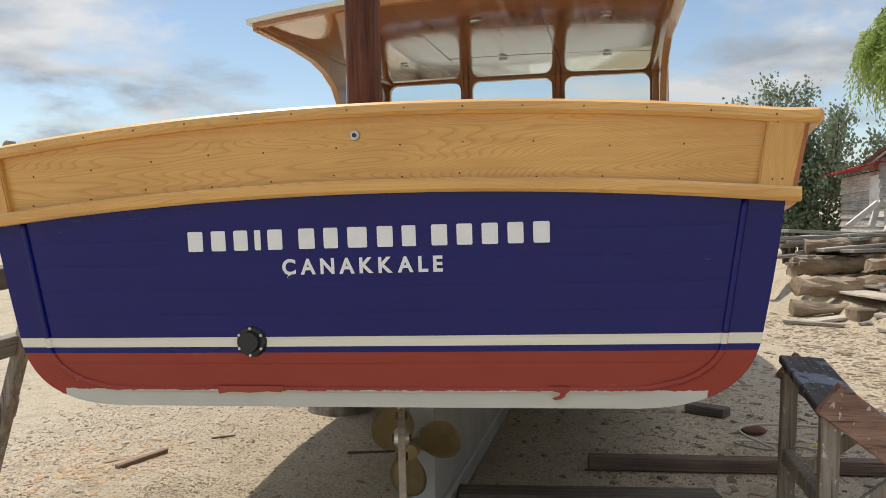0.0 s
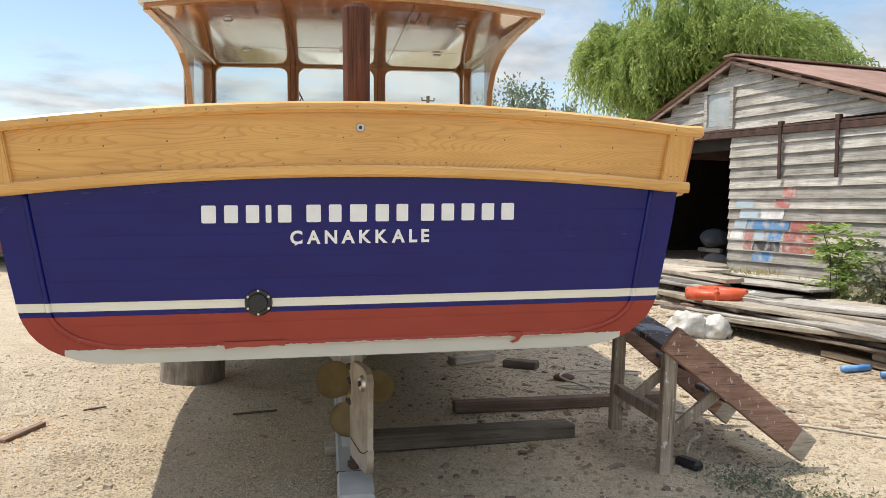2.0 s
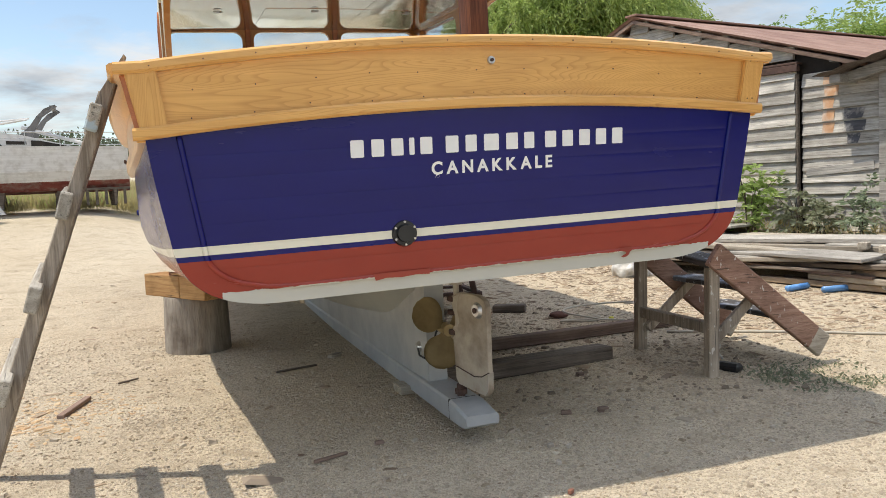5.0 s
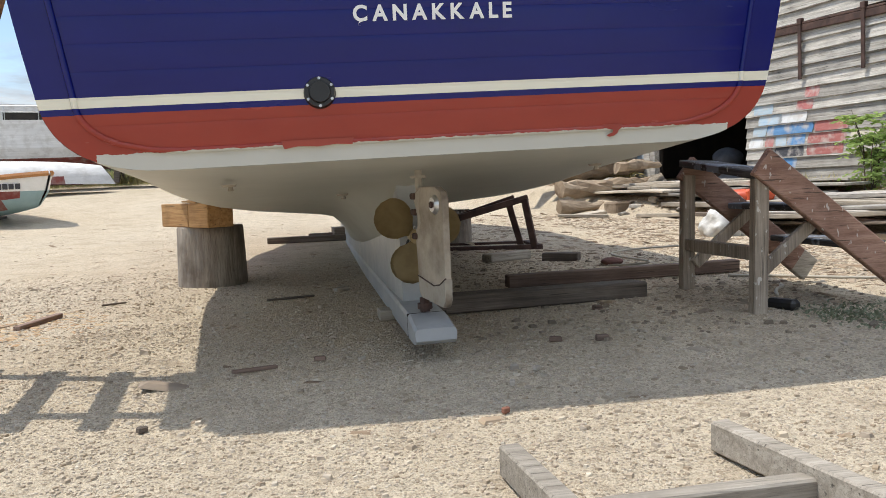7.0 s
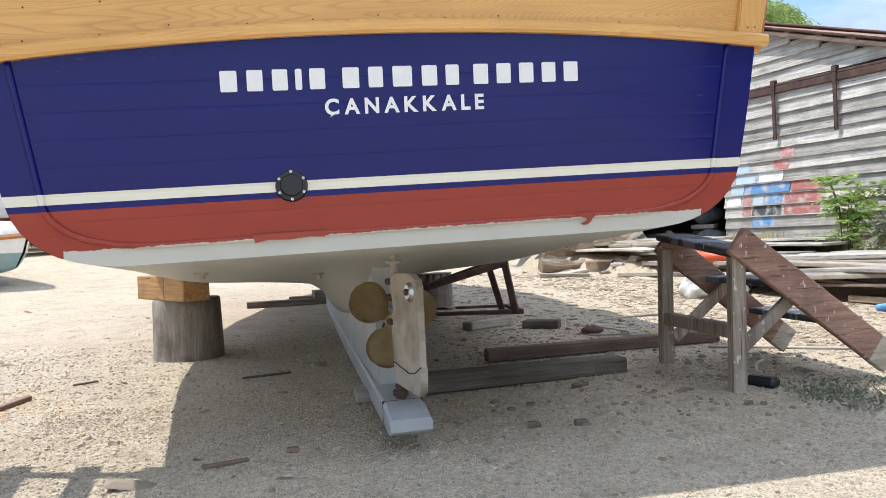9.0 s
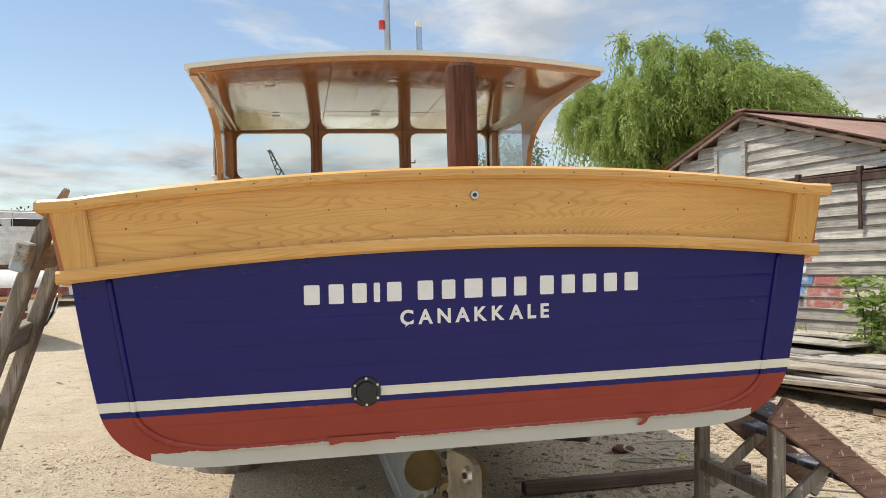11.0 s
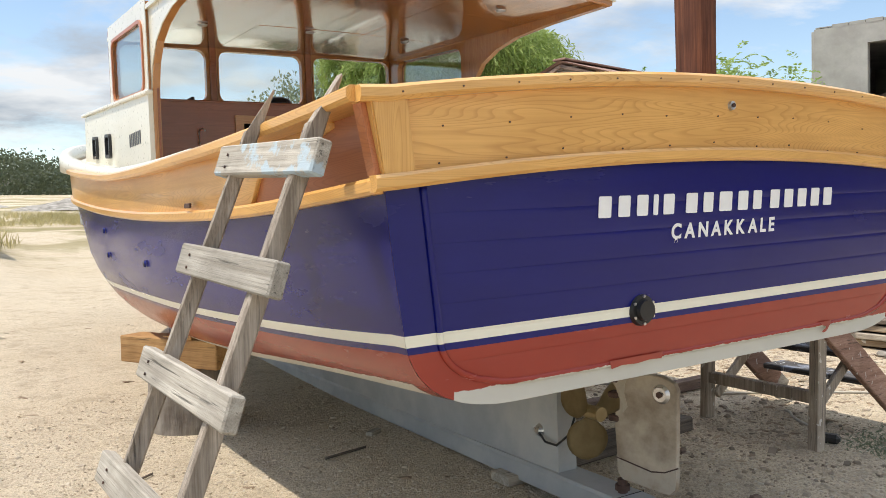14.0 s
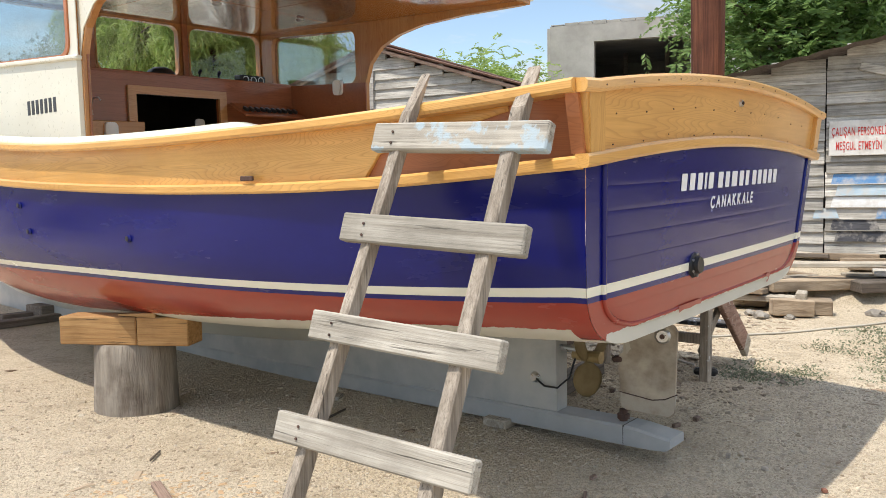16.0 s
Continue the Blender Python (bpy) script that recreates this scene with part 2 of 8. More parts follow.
def grey_wood(name, c1, c2, along=0, paint=None, flecks=None):
    """Weathered bare timber: silvered streaks along the plank, cracks and knots."""
    s = Nodes(name)
    st = [38.0, 38.0, 38.0]
    st[along] = 1.3
    v = s.coords(tuple(st), True)
    g = s.noise(v, 1.0, 8, 0.7, 0.3)
    st3 = [210.0, 210.0, 210.0]
    st3[along] = 3.5
    fib = s.noise(s.coords(tuple(st3), True), 1.0, 5, 0.7)
    blot = s.noise(s.coords((1, 1, 1), True), 3.0, 5, 0.6)
    col = s.mix(s.ramp(g, [(0.36, 0.0), (0.62, 1.0)]), c1, c2)
    col = s.mix(s.ramp(fib, [(0.30, 0.65), (0.5, 0.0)]), col, tuple(c * 0.42 for c in c1))
    col = s.mix(s.ramp(blot, [(0.42, 0.0), (0.75, 0.6)]), col, tuple(c * 0.5 for c in c1))
    crack = s.ramp(s.noise(v, 2.2, 4, 0.5), [(0.30, 1.0), (0.37, 0.0)])
    col = s.mix(s.math("MULTIPLY", crack, 0.7), col, (0.03, 0.026, 0.022))
    if paint:
        m = s.ramp(s.noise(s.coords((2, 2, 2), True), 2.4, 6, 0.65), [(0.52, 0.0), (0.56, 0.9)])
        col = s.mix(m, col, paint)
    if flecks:
        m = s.ramp(s.noise(s.coords((1, 1, 0.5), True), 34.0, 3, 0.5), [(0.645, 0.0), (0.67, 0.8)])
        col = s.mix(m, col, flecks)
    info = s.add("ObjectInfo")
    k = s.math("ADD", s.math("MULTIPLY", info.outputs["Random"], 0.56), 0.72)
    comb = s.add("CombineColor")
    for i in range(3):
        s.link(k, comb.inputs[i])
    col = s.mix(1.0, col, comb.outputs[0], "MULTIPLY")
    s.bump(s.math("SUBTRACT", g, s.math("MULTIPLY", crack, 0.8)), 0.5, 0.006)
    return s.finish(col, 0.85, 0.0, 0.0, 0.3)


def ground_material():
    s = Nodes("sandy_gravel")
    v = s.coords((1, 1, 1), False)
    big = s.noise(v, 0.16, 6, 0.6, 0.4)
    mid = s.noise(v, 1.3, 6, 0.62)
    fine = s.noise(v, 38.0, 8, 0.75)
    vor = s.add("TexVoronoi", Scale=68.0)
    s.link(v, vor.inputs["Vector"])
    vor2 = s.add("TexVoronoi", Scale=165.0)
    s.link(v, vor2.inputs["Vector"])
    sand = s.mix(s.ramp(mid, [(0.3, 0.0), (0.72, 1.0)]), (0.54, 0.435, 0.300), (0.68, 0.575, 0.425))
    sand = s.mix(s.ramp(big, [(0.38, 0.0), (0.66, 0.7)]), sand, (0.67, 0.59, 0.46))
    stone = s.add("SeparateColor")
    s.link(vor.outputs["Color"], stone.inputs[0])
    tone = s.mix(stone.outputs[0], (0.20, 0.165, 0.13), (0.78, 0.695, 0.565))
    pick = s.math("MULTIPLY", s.math("GREATER_THAN", stone.outputs[1], 0.42), s.ramp(vor.outputs["Distance"], [(0.25, 1.0), (0.48, 0.0)]))
    sand = s.mix(s.math("MULTIPLY", pick, 0.46), sand, tone)
    small = s.add("SeparateColor")
    s.link(vor2.outputs["Color"], small.inputs[0])
    grit = s.mix(small.outputs[0], (0.20, 0.16, 0.115), (0.76, 0.665, 0.52))
    sand = s.mix(s.math("MULTIPLY", s.math("GREATER_THAN", small.outputs[1], 0.45), 0.42), sand, grit)
    sand = s.mix(s.ramp(fine, [(0.34, 0.6), (0.50, 0.0)]), sand, (0.20, 0.16, 0.115))
    soil = s.ramp(s.noise(v, 4.2, 9, 0.72, 0.5), [(0.50, 0.0), (0.66, 0.5)])
    sand = s.mix(soil, sand, (0.31, 0.24, 0.165))
    sep = s.add("SeparateXYZ")
    s.link(v, sep.inputs[0])
    # dry grass beside the track, further off
    far = s.ramp(s.math("MULTIPLY", sep.outputs[1], 0.01), [(0.13, 0.0), (0.24, 1.0)])
    turf = s.ramp(s.noise(v, 0.22, 6, 0.62, 0.6), [(0.47, 0.0), (0.57, 1.0)])
    grass = s.mix(s.noise(v, 3.0, 5, 0.6), (0.12, 0.12, 0.035), (0.36, 0.29, 0.14))
    sand = s.mix(s.math("MULTIPLY", s.math("MULTIPLY", far, turf), 0.85), sand, grass)
    h = s.math("ADD", s.math("MULTIPLY", s.ramp(vor.outputs["Distance"], [(0.0, 1.0), (0.6, 0.0)]), pick), s.math("MULTIPLY", s.ramp(vor2.outputs["Distance"], [(0.0, 1.0), (0.7, 0.0)]), 0.45))
    h = s.math("ADD", h, s.math("MULTIPLY", fine, 1.6))
    s.bump(h, 0.85, 0.012)
    return s.finish(sand, 0.93, 0.0, 0.0, 0.2)


def leaf_material(name, c1, c2, back=0.35):
    s = Nodes(name)
    geo = s.add("NewGeometry")
    col = s.mix(geo.outputs["Random Per Island"], c1, c2)
    big = s.noise(s.coords((1, 1, 1), False), 0.8, 3, 0.5)
    col = s.mix(s.ramp(big, [(0.35, 0.0), (0.7, 0.45)]), col, tuple(c * 0.55 for c in c1))
    s.finish(col, 0.5, 0.0, 0.0, 0.35)
    tr = s.add("BsdfTranslucent")
    mixer = s.add("MixShader", Fac=back)
    s.link(s.mix(0.6, col, tuple(min(1, c * 1.9) for c in c2)), tr.inputs["Color"])
    out = s.t.nodes["Material Output"]
    s.link(s.bsdf.outputs[0], mixer.inputs[1])
    s.link(tr.outputs[0], mixer.inputs[2])
    s.link(mixer.outputs[0], out.inputs["Surface"])
    return s.m


def glass_material(name="window_glass", tint=(0.93, 0.96, 0.95)):
    s = Nodes(name)
    g, t = s.add("BsdfGlossy", Roughness=0.03), s.add("BsdfTransparent", Color=(*tint, 1))
    fr = s.add("Fresnel", IOR=1.45)
    mx = s.add("MixShader")
    s.link(s.math("MINIMUM", fr.outputs[0], 0.55), mx.inputs[0])
    s.link(t.outputs[0], mx.inputs[1])
    s.link(g.outputs[0], mx.inputs[2])
    s.link(mx.outputs[0], s.t.nodes["Material Output"].inputs["Surface"])
    return s.m


M_HULL = hull_paint()
M_PINE_X = pine("pine_across", (0.84, 0.485, 0.155), (0.52, 0.235, 0.052), 0)
M_PINE_Y = pine("pine_along", (0.84, 0.485, 0.155), (0.52, 0.235, 0.052), 1)
M_PINE_Z = pine("pine_upright", (0.84, 0.485, 0.155), (0.52, 0.235, 0.052), 2)
M_MAHO = pine("mahogany_varnish", (0.34, 0.118, 0.050), (0.20, 0.062, 0.026), 0, 0.24, 0.25)
M_MAHO_Y = pine("mahogany_along", (0.52, 0.19, 0.075), (0.33, 0.105, 0.040), 1, 0.34, 0.0)
M_CEIL = pine("ceiling_varnish", (0.46, 0.20, 0.075), (0.30, 0.11, 0.035), 1, 0.10, 1.0, 0.0035)
M_CEIL.node_tree.nodes["Principled BSDF"].inputs["Coat IOR"].default_value = 2.1
M_FRAMEB = pine("brown_varnish", (0.56, 0.29, 0.11), (0.36, 0.15, 0.05), 0, 0.22, 0.25)
M_OAK = pine("varnished_frame", (0.50, 0.235, 0.075), (0.29, 0.10, 0.028), 2, 0.22, 0.3)

M_CREAM = surf("cream_gelcoat", (0.70, 0.67, 0.56), (0.75, 0.72, 0.615), 2.0, 0.3, bump=0.03, fine=30, vary=0.0, coat=0.2)
M_KEEL = surf("grey_primer", (0.36, 0.375, 0.385), (0.44, 0.455, 0.46), 4.0, 0.42, bump=0.08, fine=26, vary=0.03, dirt=(0.50, 0.50, 0.475))
M_RUDDER = surf("scraped_steel", (0.22, 0.175, 0.13), (0.40, 0.35, 0.285), 7.0, 0.5, metal=0.15, bump=0.25, fine=40, vary=0.0, dirt=(0.52, 0.46, 0.37), dirt_scale=5.0)
M_PALESTEEL = surf("scraped_pale_steel", (0.34, 0.30, 0.245), (0.50, 0.46, 0.39), 9.0, 0.55, metal=0.1, bump=0.3, fine=45, vary=0.0, dirt=(0.26, 0.20, 0.14), dirt_scale=9.0)
M_BRONZE = surf("dull_bronze", (0.27, 0.195, 0.09), (0.38, 0.29, 0.145), 8.0, 0.5, metal=0.25, bump=0.1, vary=0.0)
M_CHROME = surf("stainless", (0.5, 0.5, 0.5), (0.62, 0.62, 0.62), 8.0, 0.3, metal=1.0, bump=0.04, vary=0.0)
M_BLACK = surf("black_plastic", (0.012, 0.012, 0.013), (0.022, 0.022, 0.023), 12, 0.38, bump=0.06, vary=0.1)
# near black puts the shade of interiors and board gaps into the colour
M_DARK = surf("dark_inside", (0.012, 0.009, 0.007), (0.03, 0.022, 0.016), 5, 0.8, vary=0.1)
M_LETTER = surf("white_lettering", (0.80, 0.80, 0.80), (0.85, 0.85, 0.84), 20, 0.35, bump=0.02, vary=0.0)
M_INK = surf("dark_lettering", (0.03, 0.03, 0.035), (0.05, 0.05, 0.055), 20, 0.4, bump=0.02, vary=0.0)
M_REDINK = surf("red_lettering", (0.52, 0.035, 0.03), (0.60, 0.06, 0.05), 20, 0.5, bump=0.02, vary=0.0)
M_WHITE = surf("white_plastic", (0.72, 0.72, 0.70), (0.80, 0.80, 0.78), 9, 0.4, bump=0.04, vary=0.05)
M_REDPAINT = surf("red_bottom_paint", (0.27, 0.032, 0.022), (0.34, 0.05, 0.03), 6, 0.35, bump=0.03, vary=0.0)
M_BLUE = surf("blue_gloss", (0.004, 0.008, 0.14), (0.006, 0.011, 0.17), 6, 0.2, bump=0.03, vary=0.0)
M_NAIL = surf("dull_nail", (0.07, 0.04, 0.025), (0.13, 0.07, 0.04), 9, 0.7, vary=0.2)
M_RUSTY = surf("rusty_steel", (0.05, 0.028, 0.022), (0.11, 0.062, 0.048), 9, 0.75, metal=0.2, bump=0.3, vary=0.1)
M_GLASS = glass_material()
M_LADDER = grey_wood("ladder_timber", (0.18, 0.147, 0.115), (0.39, 0.338, 0.28), 2)
M_RUNG = grey_wood("rung_timber", (0.29, 0.26, 0.215), (0.48, 0.445, 0.385), 1)
M_RUNG_X = grey_wood("frame_timber", (0.21, 0.185, 0.15), (0.35, 0.315, 0.265), 0)
M_RUNGB = grey_wood("rung_timber_painted", (0.29, 0.26, 0.215), (0.48, 0.445, 0.385), 1, paint=(0.34, 0.42, 0.47))
M_POST = grey_wood("dark_post", (0.090, 0.031, 0.020), (0.25, 0.098, 0.055), 2)
M_SIDING = grey_wood("barn_siding", (0.31, 0.285, 0.245), (0.61, 0.58, 0.525), 0)
M_SIDING_D = grey_wood("barn_siding_dark", (0.27, 0.25, 0.225), (0.48, 0.455, 0.415), 0)
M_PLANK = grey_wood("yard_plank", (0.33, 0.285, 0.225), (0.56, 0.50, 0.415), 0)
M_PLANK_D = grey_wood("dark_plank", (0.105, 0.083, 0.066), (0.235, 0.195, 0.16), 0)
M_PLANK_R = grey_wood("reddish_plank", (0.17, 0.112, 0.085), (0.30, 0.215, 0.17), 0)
M_TRESTLE = grey_wood("trestle_timber", (0.27, 0.22, 0.172), (0.52, 0.445, 0.36), 2, flecks=(0.62, 0.60, 0.55))
M_TRESTLE_P = grey_wood("trestle_board", (0.27, 0.150, 0.108), (0.42, 0.265, 0.20), 0, flecks=(0.60, 0.55, 0.50))
M_TREAD = grey_wood("trestle_tread", (0.05, 0.045, 0.045), (0.15, 0.14, 0.135), 1, paint=(0.22, 0.24, 0.29), flecks=(0.55, 0.56, 0.58))
M_CUT = grey_wood("sawn_timber", (0.42, 0.22, 0.085), (0.62, 0.37, 0.16), 1)
M_BARK = surf("bark", (0.22, 0.185, 0.150), (0.34, 0.30, 0.25), 22.0, 0.95, bump=0.6, fine=34, stretch=(1, 1, 0.16), vary=0.1, dist=0.02, dirt=(0.13, 0.10, 0.078), dirt_scale=5.0)
M_ENDGRAIN = surf("stump_end", (0.30, 0.23, 0.15), (0.42, 0.34, 0.24), 12, 0.9, vary=0.1)
M_DRIFT = surf("driftwood", (0.20, 0.145, 0.095), (0.42, 0.33, 0.235), 5.0, 0.95, bump=0.9, fine=12, stretch=(0.3, 1, 1), vary=0.2, dist=0.03)
M_TIN = surf("rusted_tin", (0.22, 0.125, 0.095), (0.34, 0.215, 0.17), 3.0, 0.6, metal=0.1, bump=0.1, vary=0.05, dirt=(0.22, 0.12, 0.095), dirt_scale=1.2)
M_CONCRETE = surf("raw_concrete", (0.36, 0.34, 0.31), (0.48, 0.46, 0.42), 1.4, 0.95, bump=0.4, fine=9, vary=0.0, dirt=(0.27, 0.255, 0.23), dirt_scale=0.5)
M_HEAP = surf("spoil", (0.17, 0.155, 0.13), (0.40, 0.37, 0.33), 2.2, 0.95, bump=0.8, fine=7, vary=0.1, dist=0.05)
M_GROUND = ground_material()
M_STONE = surf("rubble_stone", (0.17, 0.15, 0.125), (0.32, 0.29, 0.25), 9.0, 0.95, bump=0.6, fine=30, vary=0.2)
M_PEBBLE = surf("pebbles", (0.30, 0.25, 0.20), (0.60, 0.53, 0.44), 3.0, 0.9, bump=0.2, vary=0.2)
M_WILLOW = leaf_material("willow_leaf", (0.13, 0.20, 0.045), (0.36, 0.44, 0.14), 0.42)
M_POPLAR = leaf_material("poplar_leaf", (0.10, 0.145, 0.075), (0.30, 0.35, 0.24), 0.25)
M_AILANT = leaf_material("broad_leaf", (0.08, 0.155, 0.045), (0.23, 0.35, 0.11))
M_WEED = leaf_material("weed_leaf", (0.15, 0.235, 0.055), (0.38, 0.49, 0.16))
M_CREEP = leaf_material("creeping_leaf", (0.14, 0.16, 0.09), (0.27, 0.29, 0.19), 0.2)
M_DRYGRASS = leaf_material("dry_grass", (0.26, 0.23, 0.09), (0.50, 0.43, 0.22), 0.3)
M_FARTREE = leaf_material("far_wood", (0.055, 0.078, 0.042), (0.115, 0.135, 0.078), 0.2)
M_TRUNK = surf("tree_bark", (0.07, 0.055, 0.04), (0.16, 0.125, 0.09), 8, 0.95, bump=0.8, fine=20, stretch=(1, 1, 0.3), vary=0.1)
M_ORANGE = surf("orange_plastic", (0.55, 0.075, 0.028), (0.68, 0.12, 0.045), 10, 0.45, bump=0.06, vary=0.0)
M_BAG = surf("white_plastic_bag", (0.46, 0.45, 0.42), (0.66, 0.65, 0.61), 12, 0.35, bump=0.5, fine=26, vary=0.0, dist=0.02)
M_CABLE = surf("pale_cable", (0.42, 0.38, 0.31), (0.52, 0.48, 0.40), 20, 0.5, bump=0.05, vary=0.1)
M_BOATWHITE = surf("chalky_white_hull", (0.58, 0.57, 0.55), (0.68, 0.67, 0.65), 5.0, 0.8, bump=0.3, fine=14, vary=0.05, stretch=(0.15, 1, 3.0), dirt=(0.47, 0.45, 0.42), dirt_scale=3.5)
M_BOATRED = surf("old_red_antifouling", (0.17, 0.035, 0.03), (0.26, 0.075, 0.06), 2.0, 0.9, bump=0.2, vary=0.05, dirt=(0.30, 0.25, 0.22), dirt_scale=3.0)
M_TEAL = surf("pale_blue_paint", (0.24, 0.36, 0.38), (0.31, 0.43, 0.45), 3.0, 0.7, vary=0.0)
M_BRICK = surf("brick_fragment", (0.22, 0.085, 0.05), (0.34, 0.15, 0.10), 9, 0.9, vary=0.25)
M_SIGN = surf("sign_white", (0.66, 0.64, 0.60), (0.76, 0.74, 0.70), 5, 0.6, vary=0.0, dirt=(0.50, 0.46, 0.41), dirt_scale=6)
M_PAINT = {
    "rust": surf("rust_stain", (0.42, 0.22, 0.11), (0.52, 0.33, 0.20), 9, 0.85, vary=0.1, dirt=(0.50, 0.46, 0.41), dirt_scale=6.0),
    "blue": surf("blue_paint_patch", (0.07, 0.20, 0.42), (0.13, 0.29, 0.50), 14, 0.7, vary=0.1, stretch=(0.3, 1, 2), dirt=(0.50, 0.46, 0.41), dirt_scale=7.0),
    "red": surf("red_paint_patch", (0.34, 0.10, 0.085), (0.42, 0.16, 0.14), 14, 0.7, vary=0.1, stretch=(0.3, 1, 2), dirt=(0.50, 0.46, 0.41), dirt_scale=7.0),
    "pink": surf("pink_paint_patch", (0.42, 0.10, 0.10), (0.52, 0.20, 0.18), 14, 0.7, vary=0.1, stretch=(0.3, 1, 2), dirt=(0.50, 0.46, 0.41), dirt_scale=7.0),
    "sky": surf("pale_paint_patch", (0.32, 0.45, 0.55), (0.46, 0.55, 0.60), 14, 0.7, vary=0.1, stretch=(0.3, 1, 2), dirt=(0.50, 0.46, 0.41), dirt_scale=7.0),
    "cream": surf("cream_paint_patch", (0.62, 0.56, 0.42), (0.70, 0.64, 0.50), 14, 0.7, vary=0.1, stretch=(0.3, 1, 2), dirt=(0.50, 0.46, 0.41), dirt_scale=7.0),
    "black": surf("dark_paint_patch", (0.03, 0.03, 0.035), (0.07, 0.07, 0.08), 14, 0.7, vary=0.1, stretch=(0.3, 1, 2), dirt=(0.50, 0.46, 0.41), dirt_scale=7.0),
    "white": surf("white_paint_patch", (0.62, 0.63, 0.62), (0.72, 0.73, 0.72), 14, 0.7, vary=0.1, stretch=(0.3, 1, 2), dirt=(0.50, 0.46, 0.41), dirt_scale=7.0),
}


# ---- mesh helpers ----
def mesh_of(name, bm, material, smooth=False):
    bm.normal_update()
    me = bpy.data.meshes.new(name)
    bm.to_mesh(me)
    bm.free()
    for m in material if isinstance(material, (list, tuple)) else (material,):
        me.materials.append(m)
    if smooth:
        me.polygons.foreach_set("use_smooth", [True] * len(me.polygons))
    return me


def part(name, bm, material, parent=None, label="", smooth=False, at=None):
    """One mesh object under a thing or a part."""
    ob = new(name, mesh_of(name, bm, material, smooth))
    if parent is not None:
        ob.parent = parent
    if at is not None:
        ob.matrix_local = at
    return tagged(ob, label)


def thing(name, label, category, at=None, group="", kind=""):
    ob = new(name)
    ob.empty_display_size = 0.1
    if at is not None:
        ob.matrix_world = at
    return tagged(ob, label, category, group, kind)


def solo(name, bm, material, label, category, at=None, group="", kind="", smooth=False):
    """A thing that is one single mesh."""
    ob = new(name, mesh_of(name, bm, material, smooth))
    if at is not None:
        ob.matrix_world = at
    return tagged(ob, label, category, group, kind)


def shared(name, me, parent, m, label=""):
    ob = new(name, me)
    ob.parent = parent
    ob.matrix_local = m
    return tagged(ob, label)


def box(bm, size, m=None, bevel=0.0, taper=None):
    """A box centred at m with its edges eased."""
    made = bmesh.ops.create_cube(bm, size=1.0)
    vs = made["verts"]
    for v in vs:
        v.co.x, v.co.y, v.co.z = v.co.x * size[0], v.co.y * size[1], v.co.z * size[2]
        if taper and v.co.z > 0:
            v.co.x *= taper
            v.co.y *= taper
    if bevel:
        es = list({e for v in vs for e in v.link_edges})
        out = bmesh.ops.bevel(bm, geom=es, offset=bevel, segments=1, affect="EDGES", profile=0.7)
        vs = list({v for f in out["faces"] for v in f.verts} | {v for v in vs if v.is_valid})
    if m is not None:
        bmesh.ops.transform(bm, matrix=m, verts=vs)
    return vs


def beam(bm, a, b, wide, tall, bevel=0.006, roll=0.0):
    """A squared timber from a to b; tall is its upright side."""
    a, b = Vector(a), Vector(b)
    d = b - a
    q = d.to_track_quat("X", "Z").to_matrix().to_4x4()
    box(bm, (d.length, wide, tall), Matrix.Translation((a + b) / 2) @ q @ pose(0, 0, 0, roll), bevel)


def rod(bm, pts, r, sides=8, taper=1.0, caps=True):
    """A round bar along a polyline."""
    rings, n = [], len(pts)
    pts = [Vector(p) for p in pts]
    for i, p in enumerate(pts):
        d = (pts[min(i + 1, n - 1)] - pts[max(i - 1, 0)]).normalized()
        q = d.to_track_quat("Z", "Y")
        k = r * (1 + (taper - 1) * i / max(1, n - 1))
        rings.append([bm.verts.new(p + q @ Vector((k * math.cos(a), k * math.sin(a), 0))) for a in (2 * math.pi * j / sides for j in range(sides))])
    for u, w in zip(rings, rings[1:]):
        for j in range(sides):
            bm.faces.new((u[j], u[(j + 1) % sides], w[(j + 1) % sides], w[j]))
    if caps:
        bm.faces.new(rings[0][::-1])
        bm.faces.new(rings[-1])
    return rings


def disc(bm, m, r, thick, sides=24, bevel=0.0):
    out = bmesh.ops.create_cone(bm, cap_ends=True, segments=sides, radius1=r, radius2=r - bevel, depth=thick, matrix=m)
    return out["verts"]


def sheet(bm, rows, close=False):
    """Quads over a grid of points; rows of equal length."""
    vs = [[bm.verts.new(p) for p in r] for r in rows]
    for a, b in zip(vs, vs[1:]):
        k = len(a)
        for j in range(k if close else k - 1):
            bm.faces.new((a[j], a[(j + 1) % k], b[(j + 1) % k], b[j]))
    return vs


def sweep(bm, path, profile, caps=True):
    """A closed profile of (out, up) offsets along a path of (point, outward) pairs."""
    rows = []
    for p, o in path:
        rows.append([p + o * u + Vector((0, 0, w)) for u, w in profile])
    vs = sheet(bm, rows, True)
    if caps:
        bm.faces.new(vs[0][::-1])
        bm.faces.new(vs[-1])
    bmesh.ops.recalc_face_normals(bm, faces=bm.faces)


def prism(bm, outline, depth, m=None):
    """A flat outline of (x, z) with thickness along y."""
    a = [bm.verts.new((x, -depth / 2, z)) for x, z in outline]
    b = [bm.verts.new((x, depth / 2, z)) for x, z in outline]
    bm.faces.new(a)
    bm.faces.new(b[::-1])
    n = len(a)
    for i in range(n):
        bm.faces.new((a[(i + 1) % n], a[i], b[i], b[(i + 1) % n]))
    if m is not None:
        bmesh.ops.transform(bm, matrix=m, verts=a + b)


